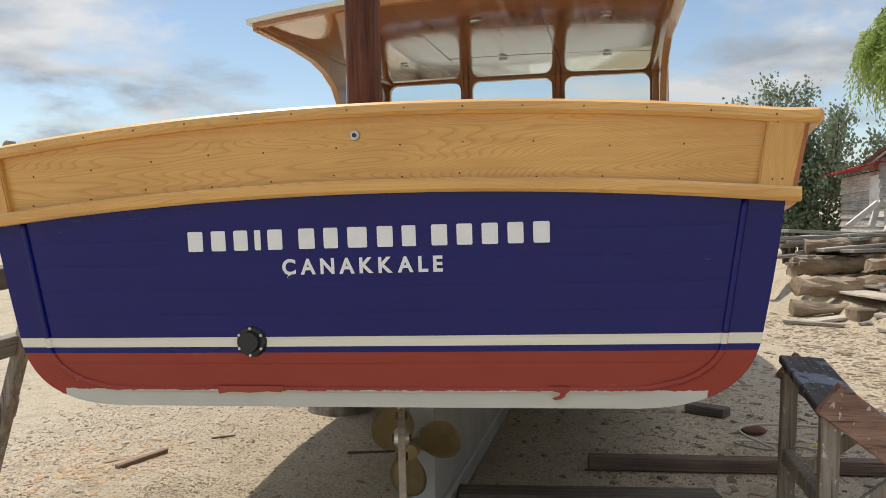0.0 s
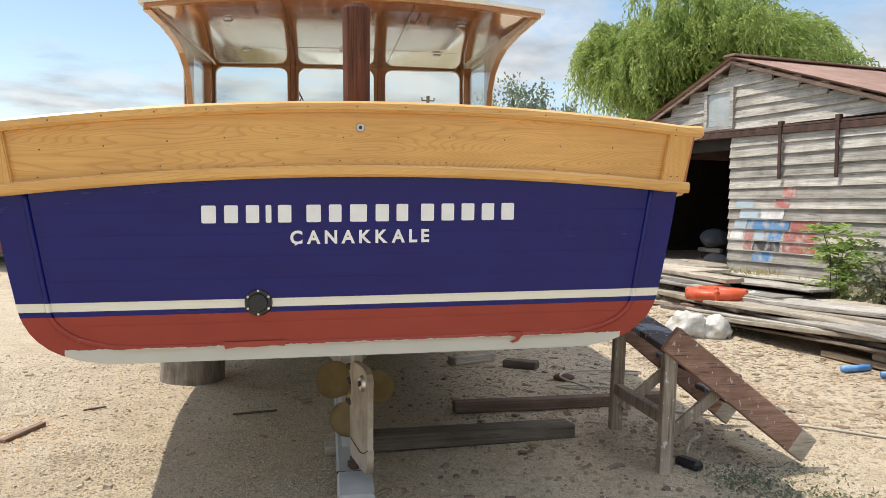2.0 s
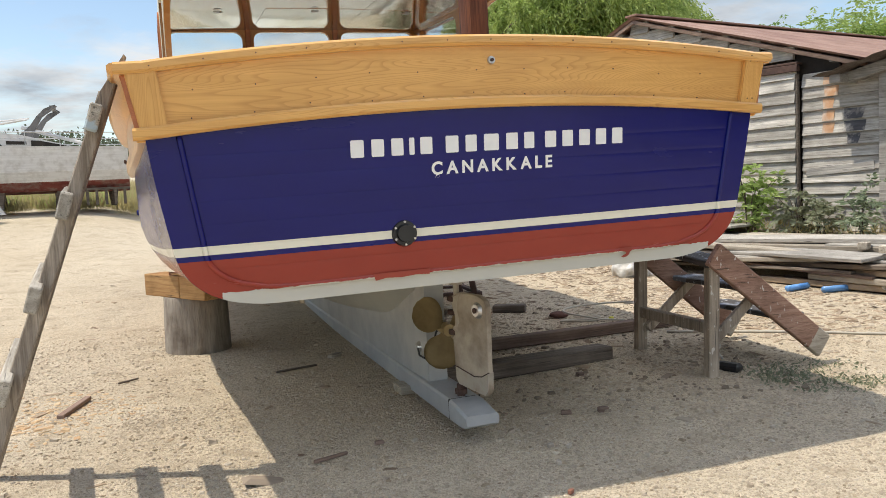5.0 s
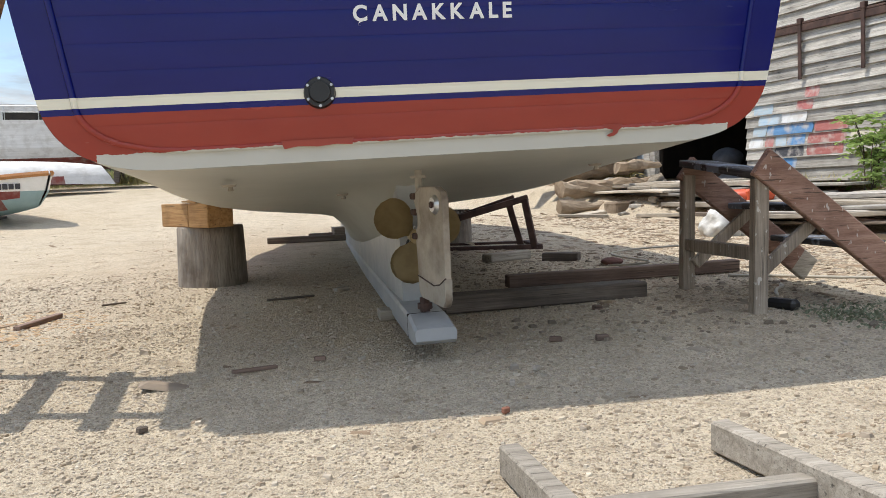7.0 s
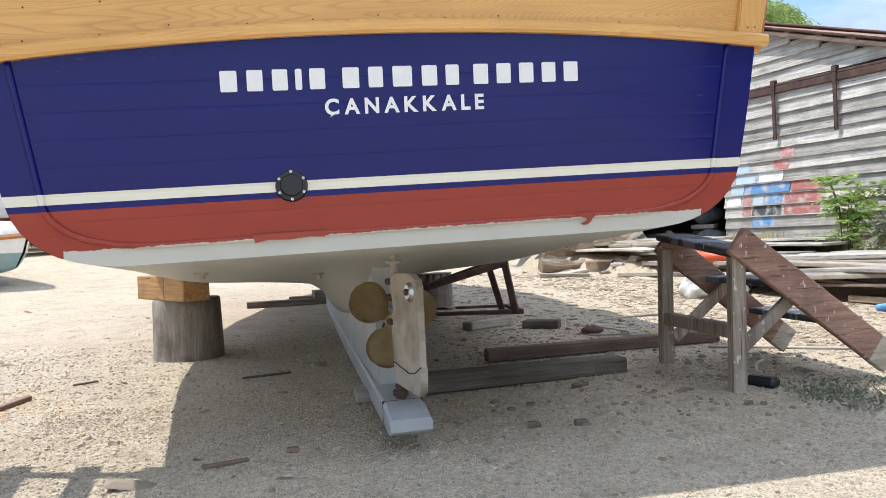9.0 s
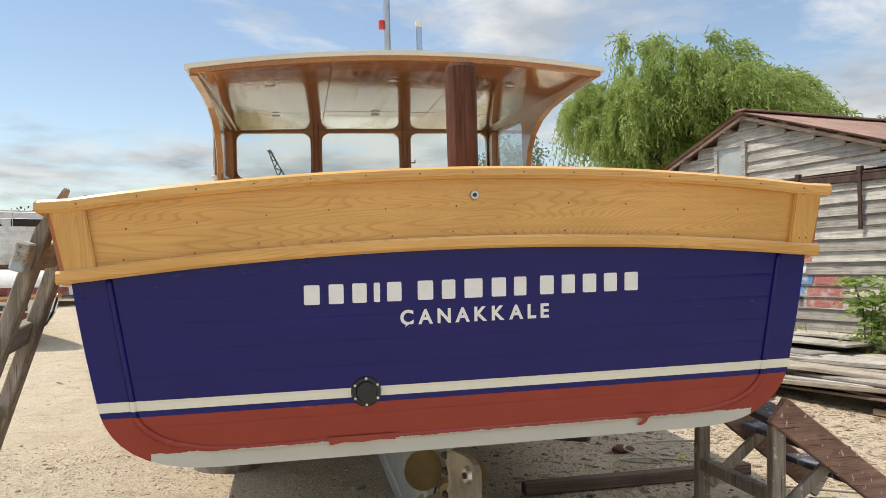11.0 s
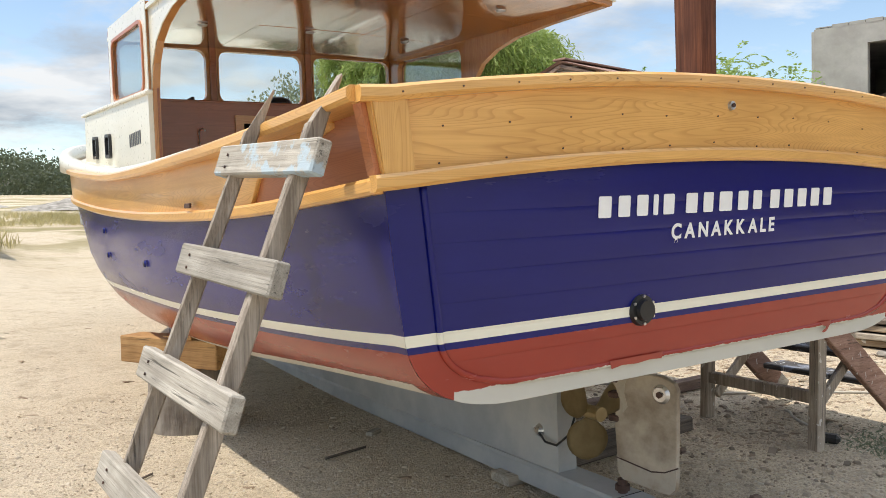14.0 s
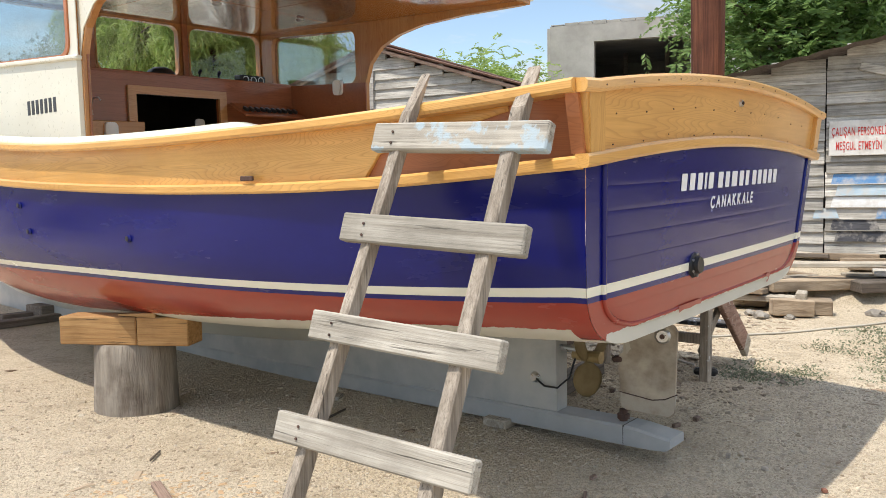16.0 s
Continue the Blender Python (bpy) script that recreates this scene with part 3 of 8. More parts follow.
def rounded(x0, x1, z0, z1, r, k=5):
    """The outline of a rectangle with round corners."""
    pts = []
    for cx, cz, a0 in ((x1 - r, z0 + r, -90), (x1 - r, z1 - r, 0), (x0 + r, z1 - r, 90), (x0 + r, z0 + r, 180)):
        for i in range(k + 1):
            a = radians(a0 + 90 * i / k)
            pts.append((cx + r * math.cos(a), cz + r * math.sin(a)))
    return pts


def ring_frame(bm, outer, inner, depth, m=None):
    """A frame between two outlines of as many points each."""
    n = len(outer)
    loops = [[bm.verts.new((x, y, z)) for x, z in o] for o, y in ((outer, -depth / 2), (inner, -depth / 2), (inner, depth / 2), (outer, depth / 2))]
    for a, b in zip(loops, loops[1:] + loops[:1]):
        for i in range(n):
            bm.faces.new((a[i], a[(i + 1) % n], b[(i + 1) % n], b[i]))
    bmesh.ops.recalc_face_normals(bm, faces=bm.faces)
    if m is not None:
        bmesh.ops.transform(bm, matrix=m, verts=[v for l in loops for v in l])


def panel_with_hole(bm, outer, hole, depth, m=None):
    """A rectangular panel, x0 x1 z0 z1, with a round-cornered opening."""
    x0, x1, z0, z1 = outer
    h = rounded(*hole)
    pts = []
    cx, cz = (hole[0] + hole[1]) / 2, (hole[2] + hole[3]) / 2
    for x, z in h:
        dx, dz = x - cx, z - cz
        tx = ((x1 if dx > 0 else x0) - cx) / dx if abs(dx) > 1e-6 else 1e9
        tz = ((z1 if dz > 0 else z0) - cz) / dz if abs(dz) > 1e-6 else 1e9
        k = min(tx, tz)
        pts.append((cx + dx * k, cz + dz * k))
    # pull the nearest points onto the corners
    for corner in ((x1, z0), (x1, z1), (x0, z1), (x0, z0)):
        i = min(range(len(pts)), key=lambda j: (pts[j][0] - corner[0]) ** 2 + (pts[j][1] - corner[1]) ** 2)
        pts[i] = corner
    ring_frame(bm, pts, h, depth, m)


def spline(keys, n):
    """A smooth curve through keys (t, values...), sampled at n even steps of t."""
    t = np.array([k[0] for k in keys], float)
    v = np.array([k[1:] for k in keys], float)
    q = np.linspace(t[0], t[-1], n) if np.isscalar(n) else np.asarray(n, float)
    m = np.gradient(v, t, axis=0)
    i = np.clip(np.searchsorted(t, q, side="right") - 1, 0, len(t) - 2)
    h = (t[i + 1] - t[i])[:, None]
    s = ((q - t[i])[:, None]) / h
    return q, (2 * s**3 - 3 * s**2 + 1) * v[i] + (s**3 - 2 * s**2 + s) * h * m[i] + (-2 * s**3 + 3 * s**2) * v[i + 1] + (s**3 - s**2) * h * m[i + 1]


def raw_mesh(name, verts, faces, material, smooth=False):
    me = bpy.data.meshes.new(name)
    me.from_pydata(np.asarray(verts, float).tolist(), [], np.asarray(faces, int).tolist())
    for m in material if isinstance(material, (list, tuple)) else (material,):
        me.materials.append(m)
    if smooth:
        me.polygons.foreach_set("use_smooth", [True] * len(me.polygons))
    me.update()
    return me


def letters(text, width, cap, depth=0.001, bold=0.0, gap=0.12):
    """Built-in type, a mesh a letter, upright in x and z with its foot at z = 0, with each letter's start along the line."""
    made, at = [], 0.0
    for ch in text:
        if ch == " ":
            at += 0.42
            continue
        cu = bpy.data.curves.new("type", "FONT")
        cu.body, cu.extrude, cu.offset = ch, depth, bold
        tmp = bpy.data.objects.new("type", cu)
        scene.collection.objects.link(tmp)
        me = bpy.data.meshes.new_from_object(tmp.evaluated_get(bpy.context.evaluated_depsgraph_get()))
        bpy.data.objects.remove(tmp)
        co = np.array([v.co[:] for v in me.vertices])
        lo, hi = co.min(0), co.max(0)
        co[:, 0] -= lo[0]
        made.append((me, co, at))
        at += hi[0] - lo[0] + gap
    total, tall = at - gap, 0.70
    out = []
    for me, co, x in made:
        for v, c in zip(me.vertices, co):
            v.co = (c[0] * width / total, -c[2], c[1] * cap / tall)
        out.append((me, x * width / total))
    return out


# ---- ground ----
BARN_AT, BARN_TURN = Vector((5.55, 8.17, 0)), -77.2
BX = Vector((math.cos(radians(BARN_TURN)), math.sin(radians(BARN_TURN)), 0))
BY = Vector((-BX.y, BX.x, 0))


def step(a, b, x):
    t = min(1.0, max(0.0, (x - a) / (b - a)))
    return t * t * (3 - 2 * t)


def ground_z(x, y):
    """The ground: level round the boat, rising gently to the barn's sill."""
    p = Vector((x, y, 0)) - BARN_AT
    s, d = p.dot(BX), p.dot(BY)
    z = (0.26 * step(-1.66, -1.30, d) + 0.14 * step(-1.2, -0.2, d)) * step(-9, -4, s) * (1 - step(11, 16, s))
    near = 1 - step(30, 60, math.hypot(x, y))
    z += near * (0.030 * noise.noise((x * 0.35, y * 0.35, 0.2)) + 0.012 * noise.noise((x * 1.7, y * 1.7, 3.1)))
    z *= 1 - 0.8 * math.exp(-(x * x + (y - 1.5) ** 2 / 9) / 5.0) * (1 if d < -2 else 0)
    # the yard falls away a little behind the stern
    z -= 0.14 * (1 - step(-2.2, 2.3, y)) * (1 - step(2.4, 4.2, x))
    z += 0.42 * step(9.0, 15.5, y) * (1 - step(-3.2, -0.6, x)) * (1 - step(40, 75, y))
    far = max(0.0, y - 2.5)
    z += 0.045 * far * far / (far + 3.0) if far < 60 else 0.045 * 60 * 60 / 63.0 + 0.037 * (far - 60)
    return z


def axis(lo, hi, fine, far):
    a = list(np.arange(lo, hi + 1e-6, fine))
    k, up, dn = fine, [hi], [lo]
    while up[-1] < far:
        k *= 1.35
        up.append(up[-1] + k)
        dn.append(dn[-1] - k)
    return dn[:0:-1] + a + up[1:]


gx, gy = axis(-9, 13, 0.22, 2600), axis(-7, 20, 0.22, 2600)
gv = [(x, y, ground_z(x, y)) for y in gy for x in gx]
gw = len(gx)
gf = [(j * gw + i, j * gw + i + 1, (j + 1) * gw + i + 1, (j + 1) * gw + i) for j in range(len(gy) - 1) for i in range(gw - 1)]
ground = new("ground", raw_mesh("ground", gv, gf, M_GROUND, True))
tagged(ground, "pale sandy gravel yard with dry trampled earth", "ground", kind="structure")


# ---- the boat ----
boat = thing("wooden_boat", "blue wooden fishing boat with varnished rails, standing on blocks", "boat", pose(0, 0, 0, 0, -0.75, 0))

RUB = [(-0.34, 1.480), (0.1, 1.452), (0.5, 1.428), (1.0, 1.413), (1.6, 1.405), (2.4, 1.405), (3.3, 1.43), (4.4, 1.49), (6.0, 1.60), (7.4, 1.76), (9.05, 2.0)]
CAP = [(-0.36, 1.752), (0.3, 1.712), (0.8, 1.692), (1.4, 1.678), (2.2, 1.662), (3.1, 1.668), (4.2, 1.735), (5.6, 1.85), (7.2, 2.03), (9.1, 2.28)]
# y, half-breadth at the rub rail, at the waterline, waterline z, bilge x z, floor x z, centre z
STATIONS = [
    (-0.22, 1.437, 1.372, 1.05, 1.345, 0.768, 0.95, 0.768, 0.768),
    (0.90, 1.515, 1.452, 1.05, 1.382, 0.70, 0.91, 0.690, 0.675),
    (2.00, 1.550, 1.535, 1.05, 1.440, 0.62, 0.88, 0.600, 0.560),
    (3.20, 1.565, 1.552, 1.05, 1.440, 0.56, 0.82, 0.545, 0.470),
    (4.60, 1.560, 1.530, 1.10, 1.360, 0.56, 0.68, 0.500, 0.420),
    (6.00, 1.460, 1.310, 1.18, 1.110, 0.66, 0.42, 0.540, 0.430),
    (7.30, 1.130, 0.780, 1.28, 0.540, 0.82, 0.20, 0.640, 0.500),
    (8.30, 0.620, 0.340, 1.42, 0.200, 1.02, 0.08, 0.850, 0.720),
    (9.05, 0.060, 0.050, 1.60, 0.045, 1.40, 0.03, 1.250, 1.200),
]
NY = 64
st_y, st_v = spline(STATIONS, NY)
_, rub_z = spline(RUB, st_y)
_, cap_z = spline(CAP, st_y)
rub_z, cap_z = rub_z[:, 0], cap_z[:, 0]


def half_section(k):
    """Half a section, from the centre line up to the rub rail."""
    b1, bs, zs, xc, zc, xf, zf, z0 = st_v[k]
    pts = [(xf * u, z0 + (zf - z0) * u) for u in np.linspace(0, 1, 9)[:-1]]
    for u in np.linspace(0, 1, 11)[:-1]:
        pts.append(((1 - u) ** 2 * xf + 2 * u * (1 - u) * xc + u * u * bs, (1 - u) ** 2 * zf + 2 * u * (1 - u) * zc + u * u * zs))
    for u in np.linspace(0, 1, 9):
        pts.append((bs + (b1 - bs) * u + 0.004 * math.sin(math.pi * u), zs + (rub_z[k] - zs) * u))
    y = st_y[k]
    dip = 0.30 * step(0.45, 1.6, y) * (1 - step(7.6, 8.6, y))
    return [(x, z - dip * math.exp(-((x / 0.15) ** 2))) for x, z in pts]


def transom_y(x, z):
    return -0.245 - 0.09 * (z - 1.03) + 0.028 * x + 0.015 * (x / 1.4) ** 2


rows = []
for k in range(NY):
    h = half_section(k)
    row = []
    for sx, pts in ((-1, h[::-1]), (1, h[1:])):
        for x, z in pts:
            y = st_y[k]
            if k < 5:
                y += (transom_y(sx * x, z) + 0.22) * (1 - k / 5)
            row.append((sx * x, y, z))
    rows.append(row)
bm = bmesh.new()
sheet(bm, rows)
bmesh.ops.recalc_face_normals(bm, faces=bm.faces)
part("hull", bm, M_HULL, boat, "glossy blue topsides over red and bare primer", True)

# transom: one sheet to the hull's outline, planked inside a raised border
edge = half_section(0)
ez = np.array([p[1] for p in edge])
ex = np.array([p[0] for p in edge])


def transom_w(z):
    keep = ex > 0.94
    return float(np.interp(z, ez[keep], ex[keep]))


def stern_arch(x, mid, end):
    return end + (mid - end) * (1 - min(1.0, abs(x) / 1.45) ** 2)


bm = bmesh.new()
zs_rows = [0.7685, 0.771, 0.776, 0.782, 0.79, 0.80, 0.825, 0.855, 0.89, 0.93, 0.97, 1.01, 1.06, 1.12, 1.2, 1.28, 1.36, 1.43, 1.49]
sheet(bm, [[(x, transom_y(x, z + (0.06 if z > 1.45 else 0) * (1 - (x / 1.43) ** 2)) - 0.001, z + (0.05 if z > 1.45 else 0) * (1 - min(1, abs(x) / 1.43) ** 2)) for x in np.linspace(-transom_w(z), transom_w(z), 49)] for z in zs_rows])
bmesh.ops.recalc_face_normals(bm, faces=bm.faces)
transom = part("transom", bm, M_HULL, boat, "painted transom border", True)


def inner_half(z):
    """Half-breadth of the planked field inside the border."""
    if z < 0.838:
        return 0.0
    if z < 1.02:
        u = (z - 0.838) / (1.02 - 0.838)
        return 0.935 + 0.307 * math.sqrt(max(0.0, 1 - (1 - u) ** 2.2))
    return 1.242 + (z - 1.02) * 0.145


joints = [0.838, 0.93, 1.022, 1.114, 1.206, 1.298, 1.39, 1.49]
for a, b in zip(joints, joints[1:]):
    bm = bmesh.new()
    lean = random.uniform(-0.0005, 0.0005)
    zr = [a + 0.0003, a + 0.0022] + list(np.linspace(a, b, 6)[1:-1]) + [b - 0.0022, b - 0.0003]
    front = []
    for i, z in enumerate(zr):
        w = max(inner_half(z), 0.4)
        sink = 0.00025 if i in (0, len(zr) - 1) else 0.0
        line = []
        for j, x in enumerate(np.linspace(-w, w, 45)):
            zz = z + (0.05 * (1 - (x / 1.4) ** 2) if b > 1.45 and z > 1.40 else 0) * (z - 1.40) / 0.09
            side = 0.006 if j in (0, 44) else 0.0
            line.append((x, transom_y(x, zz) - 0.0075 + sink + side + lean * (z - a) / (b - a), zz))
        front.append(line)
    sheet(bm, front)
    bmesh.ops.recalc_face_normals(bm, faces=bm.faces)
    for f in bm.faces:
        if f.normal.y > 0:
            f.normal_flip()
    part("plank", bm, M_HULL, transom, smooth=True)
# bead that runs round the planked field
bm = bmesh.new()
bead = [(-inner_half(z) - 0.004, z) for z in np.linspace(1.47, 0.842, 26)] + [(x, 0.835) for x in np.linspace(-0.9, 0.9, 24)] + [(inner_half(z) + 0.004, z) for z in np.linspace(0.842, 1.47, 26)]
rod(bm, [(x, transom_y(x, z) - 0.003, z) for x, z in bead], 0.012, 6)
part("bead", bm, M_HULL, boat, "painted half-round bead", True)


# brush marks where red ran over the primer
for pts in ([(0.655, 0.848), (0.735, 0.848), (0.733, 0.832), (0.722, 0.824), (0.716, 0.812), (0.702, 0.803), (0.684, 0.800), (0.672, 0.806), (0.684, 0.812), (0.697, 0.816), (0.700, 0.826), (0.676, 0.831)], [(-0.56, 0.848), (-0.30, 0.848), (-0.305, 0.824), (-0.36, 0.828), (-0.43, 0.822), (-0.50, 0.826), (-0.55, 0.818)]):
    bm = bmesh.new()
    bm.faces.new([bm.verts.new((x, transom_y(x, z) - 0.0155, z)) for x, z in pts])
    part("paint_run", bm, M_REDPAINT, transom, "red brush mark")


# rails: paths along each side and across the stern
def side_path(sx, y0, y1, out, zkeys, lift=0.0, n=40, sag=0.0):
    q = np.linspace(y0, y1, n)
    _, z = spline(zkeys, q)
    b = np.interp(q, st_y, st_v[:, 0])
    if not np.isscalar(out):
        out0, out1 = out
        b = b + [out0 + (out1 - out0) * step(-0.5, 3.2, y) for y in q]
        out = 0.0
    return [(Vector((sx * (bb + out), y, zz + lift)), Vector((sx, 0, 0))) for y, zz, bb in zip(q, z[:, 0], b)]


def stern_path(mid, end, half, n=31):
    pts = []
    for x in np.linspace(-half, half, n):
        z = stern_arch(x, mid, end)
        pts.append((Vector((x, transom_y(x, z), z)), Vector((x * 0.07, -1, 0)).normalized()))
    return pts


RUB_PROFILE = [(-0.02, -0.026), (0.026, -0.026), (0.036, -0.016), (0.038, 0.012), (0.030, 0.022), (-0.02, 0.022)]
CAP_PROFILE = [(-0.11, -0.022), (0.028, -0.022), (0.040, -0.010), (0.040, 0.014), (0.028, 0.024), (-0.10, 0.026)]
bm = bmesh.new()
sweep(bm, stern_path(1.559, 1.482, 1.475), RUB_PROFILE)
part("rub_rail", bm, M_PINE_X, boat, "varnished pine rubbing strake")
bm = bmesh.new()
sweep(bm, stern_path(1.818, 1.727, 1.525), CAP_PROFILE)
part("cap_rail", bm, M_PINE_X, boat, "varnished pine cap rail")
for sx in (-1, 1):
    aft = transom_y(sx * 1.43, 1.49) + 0.246
    bm = bmesh.new()
    sweep(bm, side_path(sx, -0.235 + aft, 9.02, 0.0, RUB), RUB_PROFILE)
    part("rub_rail", bm, M_PINE_Y, boat, "varnished pine rubbing strake")
    bm = bmesh.new()
    sweep(bm, side_path(sx, -0.26 + aft, 9.05, (0.075, 0.040), CAP, -0.02), CAP_PROFILE)
    part("cap_rail", bm, M_PINE_Y, boat, "varnished pine cap rail")
    # bulwark between the rails, leaning out a little
    bm = bmesh.new()
    low, high = side_path(sx, 0.0, 9.0, (0.0, 0.020), RUB, 0.02, 120), side_path(sx, 0.0, 9.0, (0.004, 0.034), CAP, -0.04, 120)
    rows = []
    for (a, _), (b, _) in zip(low, high):
        a = a + (b - a) * (0.0 if a.y > 0.64 else 0.40 + 0.5 * (0.64 - a.y) / 0.64)
        rows.append([a + (b - a) * u + Vector((sx * 0.003 * math.sin(math.pi * u), 0, 0)) for u in (0.0, 0.012, 0.25, 0.5, 0.75, 0.988, 1.0)] + [b + Vector((-sx * 0.05, 0, 0)), a + Vector((-sx * 0.05, 0, 0))])
    vs = sheet(bm, rows, True)
    bm.faces.new(vs[0])
    bmesh.ops.recalc_face_normals(bm, faces=bm.faces)
    part("bulwark", bm, M_PINE_Y, boat, "honey-coloured pine bulwark board", True)
    bm = bmesh.new()
    low, high = side_path(sx, -0.235 + aft, 0.95, -0.014, RUB, 0.018, 12), side_path(sx, -0.235 + aft, 0.95, -0.006, CAP, -0.04, 12)
    rows = [[a, a + (b - a) * 0.5, b, b + Vector((-sx * 0.03, 0, 0)), a + Vector((-sx * 0.03, 0, 0))] for (a, _), (b, _) in zip(low, high)]
    vs = sheet(bm, rows, True)
    bm.faces.new(vs[-1][::-1])
    bmesh.ops.recalc_face_normals(bm, faces=bm.faces)
    part("quarter_board", bm, M_MAHO_Y, boat, "red-brown varnished quarter board")
    # cream coaming inside the cap rail, rising at the bow
    bm = bmesh.new()
    rows = []
    q = np.linspace(1.35, 9.0, 44)
    _, z = spline(CAP, q)
    b = np.interp(q, st_y, st_v[:, 0])
    for i, (y, zz, bb) in enumerate(zip(q, z[:, 0], b)):
        h = 0.045 + 0.075 * step(4.0, 7.5, y)
        h *= step(1.33, 1.55, y) * 0.9 + 0.1
        x = max(0.02, bb - 0.005 + 0.13 * step(3.9, 6.2, y) * (1 - step(8.0, 9.0, y)))
        h += 0.03 * step(3.9, 6.2, y)
        rows.append([(sx * x, y, zz - 0.04), (sx * x, y, zz + h * 0.7), (sx * (x - 0.02), y, zz + h), (sx * max(0.0, x - 0.09), y, zz + h), (sx * max(0.0, x - 0.10), y, zz - 0.06)])
    vs = sheet(bm, rows, True)
    bm.faces.new(vs[0])
    bm.faces.new(vs[-1][::-1])
    bmesh.ops.recalc_face_normals(bm, faces=bm.faces)
    part("coaming", bm, M_CREAM, boat, "cream painted coaming", True)

# stern board, its corner posts and the fastenings
bm = bmesh.new()
rows = []
for u in np.linspace(0, 1, 7):
    line = []
    for x in np.linspace(-1.44, 1.44, 41):
        z = stern_arch(x, 1.57, 1.495) * (1 - u) + stern_arch(x, 1.80, 1.715) * u
        line.append((x * (1 + 0.03 * u), transom_y(x, z) - 0.002, z))
    rows.append(line)
back = [[(x, y + 0.035, z) for x, y, z in r] for r in rows]
sheet(bm, rows)
sheet(bm, back)
bmesh.ops.recalc_face_normals(bm, faces=bm.faces)
part("stern_board", bm, M_PINE_X, boat, "wide honey-coloured pine board with plugged fastenings", True)
for sx in (-1, 1):
    bm = bmesh.new()
    o = [(sx * 1.345, 1.505), (sx * 1.452, 1.502), (sx * 1.497, 1.735), (sx * 1.378, 1.738)]
    a = [bm.verts.new((x, transom_y(x, z) - 0.026, z)) for x, z in o]
    b = [bm.verts.new((x, transom_y(x, z) + 0.05, z)) for x, z in o]
    bm.faces.new(a)
    bm.faces.new(b[::-1])
    for i in range(4):
        bm.faces.new((a[(i + 1) % 4], a[i], b[i], b[(i + 1) % 4]))
    bmesh.ops.recalc_face_normals(bm, faces=bm.faces)
    bmesh.ops.bevel(bm, geom=bm.edges[:], offset=0.005, segments=2, affect="EDGES")
    part("corner_post", bm, M_PINE_Z, boat, "varnished pine corner post")
    bm = bmesh.new()
    o = [(sx * 1.452, 1.505), (sx * 1.470, 1.505), (sx * 1.515, 1.735), (sx * 1.498, 1.735)]
    prism(bm, o, 0.05, Matrix.Translation((0, transom_y(sx * 1.47, 1.62) + 0.025, 0)))
    bmesh.ops.recalc_face_normals(bm, faces=bm.faces)
    part("corner_strip", bm, M_MAHO_Y, boat, "dark red-brown edge strip")

nail = bmesh.new()
disc(nail, pose(0, 0, 0, 90), 0.0030, 0.004, 8)
nail_me = mesh_of("fastening", nail, M_NAIL)
for x in np.arange(-1.25, 1.30, 0.235):
    for u in (0.1, 0.55):
        z = stern_arch(x, 1.57, 1.495) * (1 - u) + stern_arch(x, 1.80, 1.715) * u
        xx = x + random.uniform(-0.02, 0.02)
        shared("fastening", nail_me, boat, pose(xx, transom_y(xx, z) - 0.004, z + random.uniform(-0.01, 0.01)))
for x in np.arange(-1.4, 1.45, 0.2):
    z = stern_arch(x, 1.559, 1.482) - 0.004
    shared("fastening", nail_me, boat, pose(x, transom_y(x, z) - 0.033, z))
    z = stern_arch(x, 1.818, 1.727)
    shared("fastening", nail_me, boat, pose(x, transom_y(x, z) - 0.041, z))
for sx in (-1, 1):
    for x, z in ((1.39, 1.53), (1.42, 1.53), (1.405, 1.71), (1.445, 1.71)):
        shared("fastening", nail_me, boat, pose(sx * x, transom_y(x, z) - 0.027, z))
bm = bmesh.new()
disc(bm, pose(0, 0, 0, 90), 0.019, 0.012, 20, 0.003)
bolt = part("bolt", bm, M_CHROME, boat, "round stainless bolt head", at=pose(0.014, transom_y(0, 1.74) - 0.006, 1.736))
bm = bmesh.new()
disc(bm, pose(0, 0, 0, 90), 0.008, 0.008, 6)
part("bolt_hex", bm, M_RUSTY, bolt, at=pose(0, -0.008, 0))

# exhaust cover on the stripe
cover = part("exhaust_cover", (bm := bmesh.new(), disc(bm, pose(0, 0, 0, 90), 0.058, 0.016, 32, 0.006))[0], M_BLACK, boat, "round black bolted cover plate", at=pose(-0.412, transom_y(-0.412, 1.012) - 0.014, 1.013))
bm = bmesh.new()
disc(bm, pose(0, 0, 0, 90), 0.040, 0.022, 28, 0.004)
part("cap", bm, M_BLACK, cover, at=pose(0, -0.016, 0))
bm = bmesh.new()
disc(bm, pose(0, 0, 0, 90), 0.0055, 0.006, 8)
me = mesh_of("screw", bm, M_CHROME)
for k in range(6):
    a = radians(30 + 60 * k)
    shared("screw", me, cover, pose(0.049 * math.cos(a), -0.010, 0.049 * math.sin(a)))

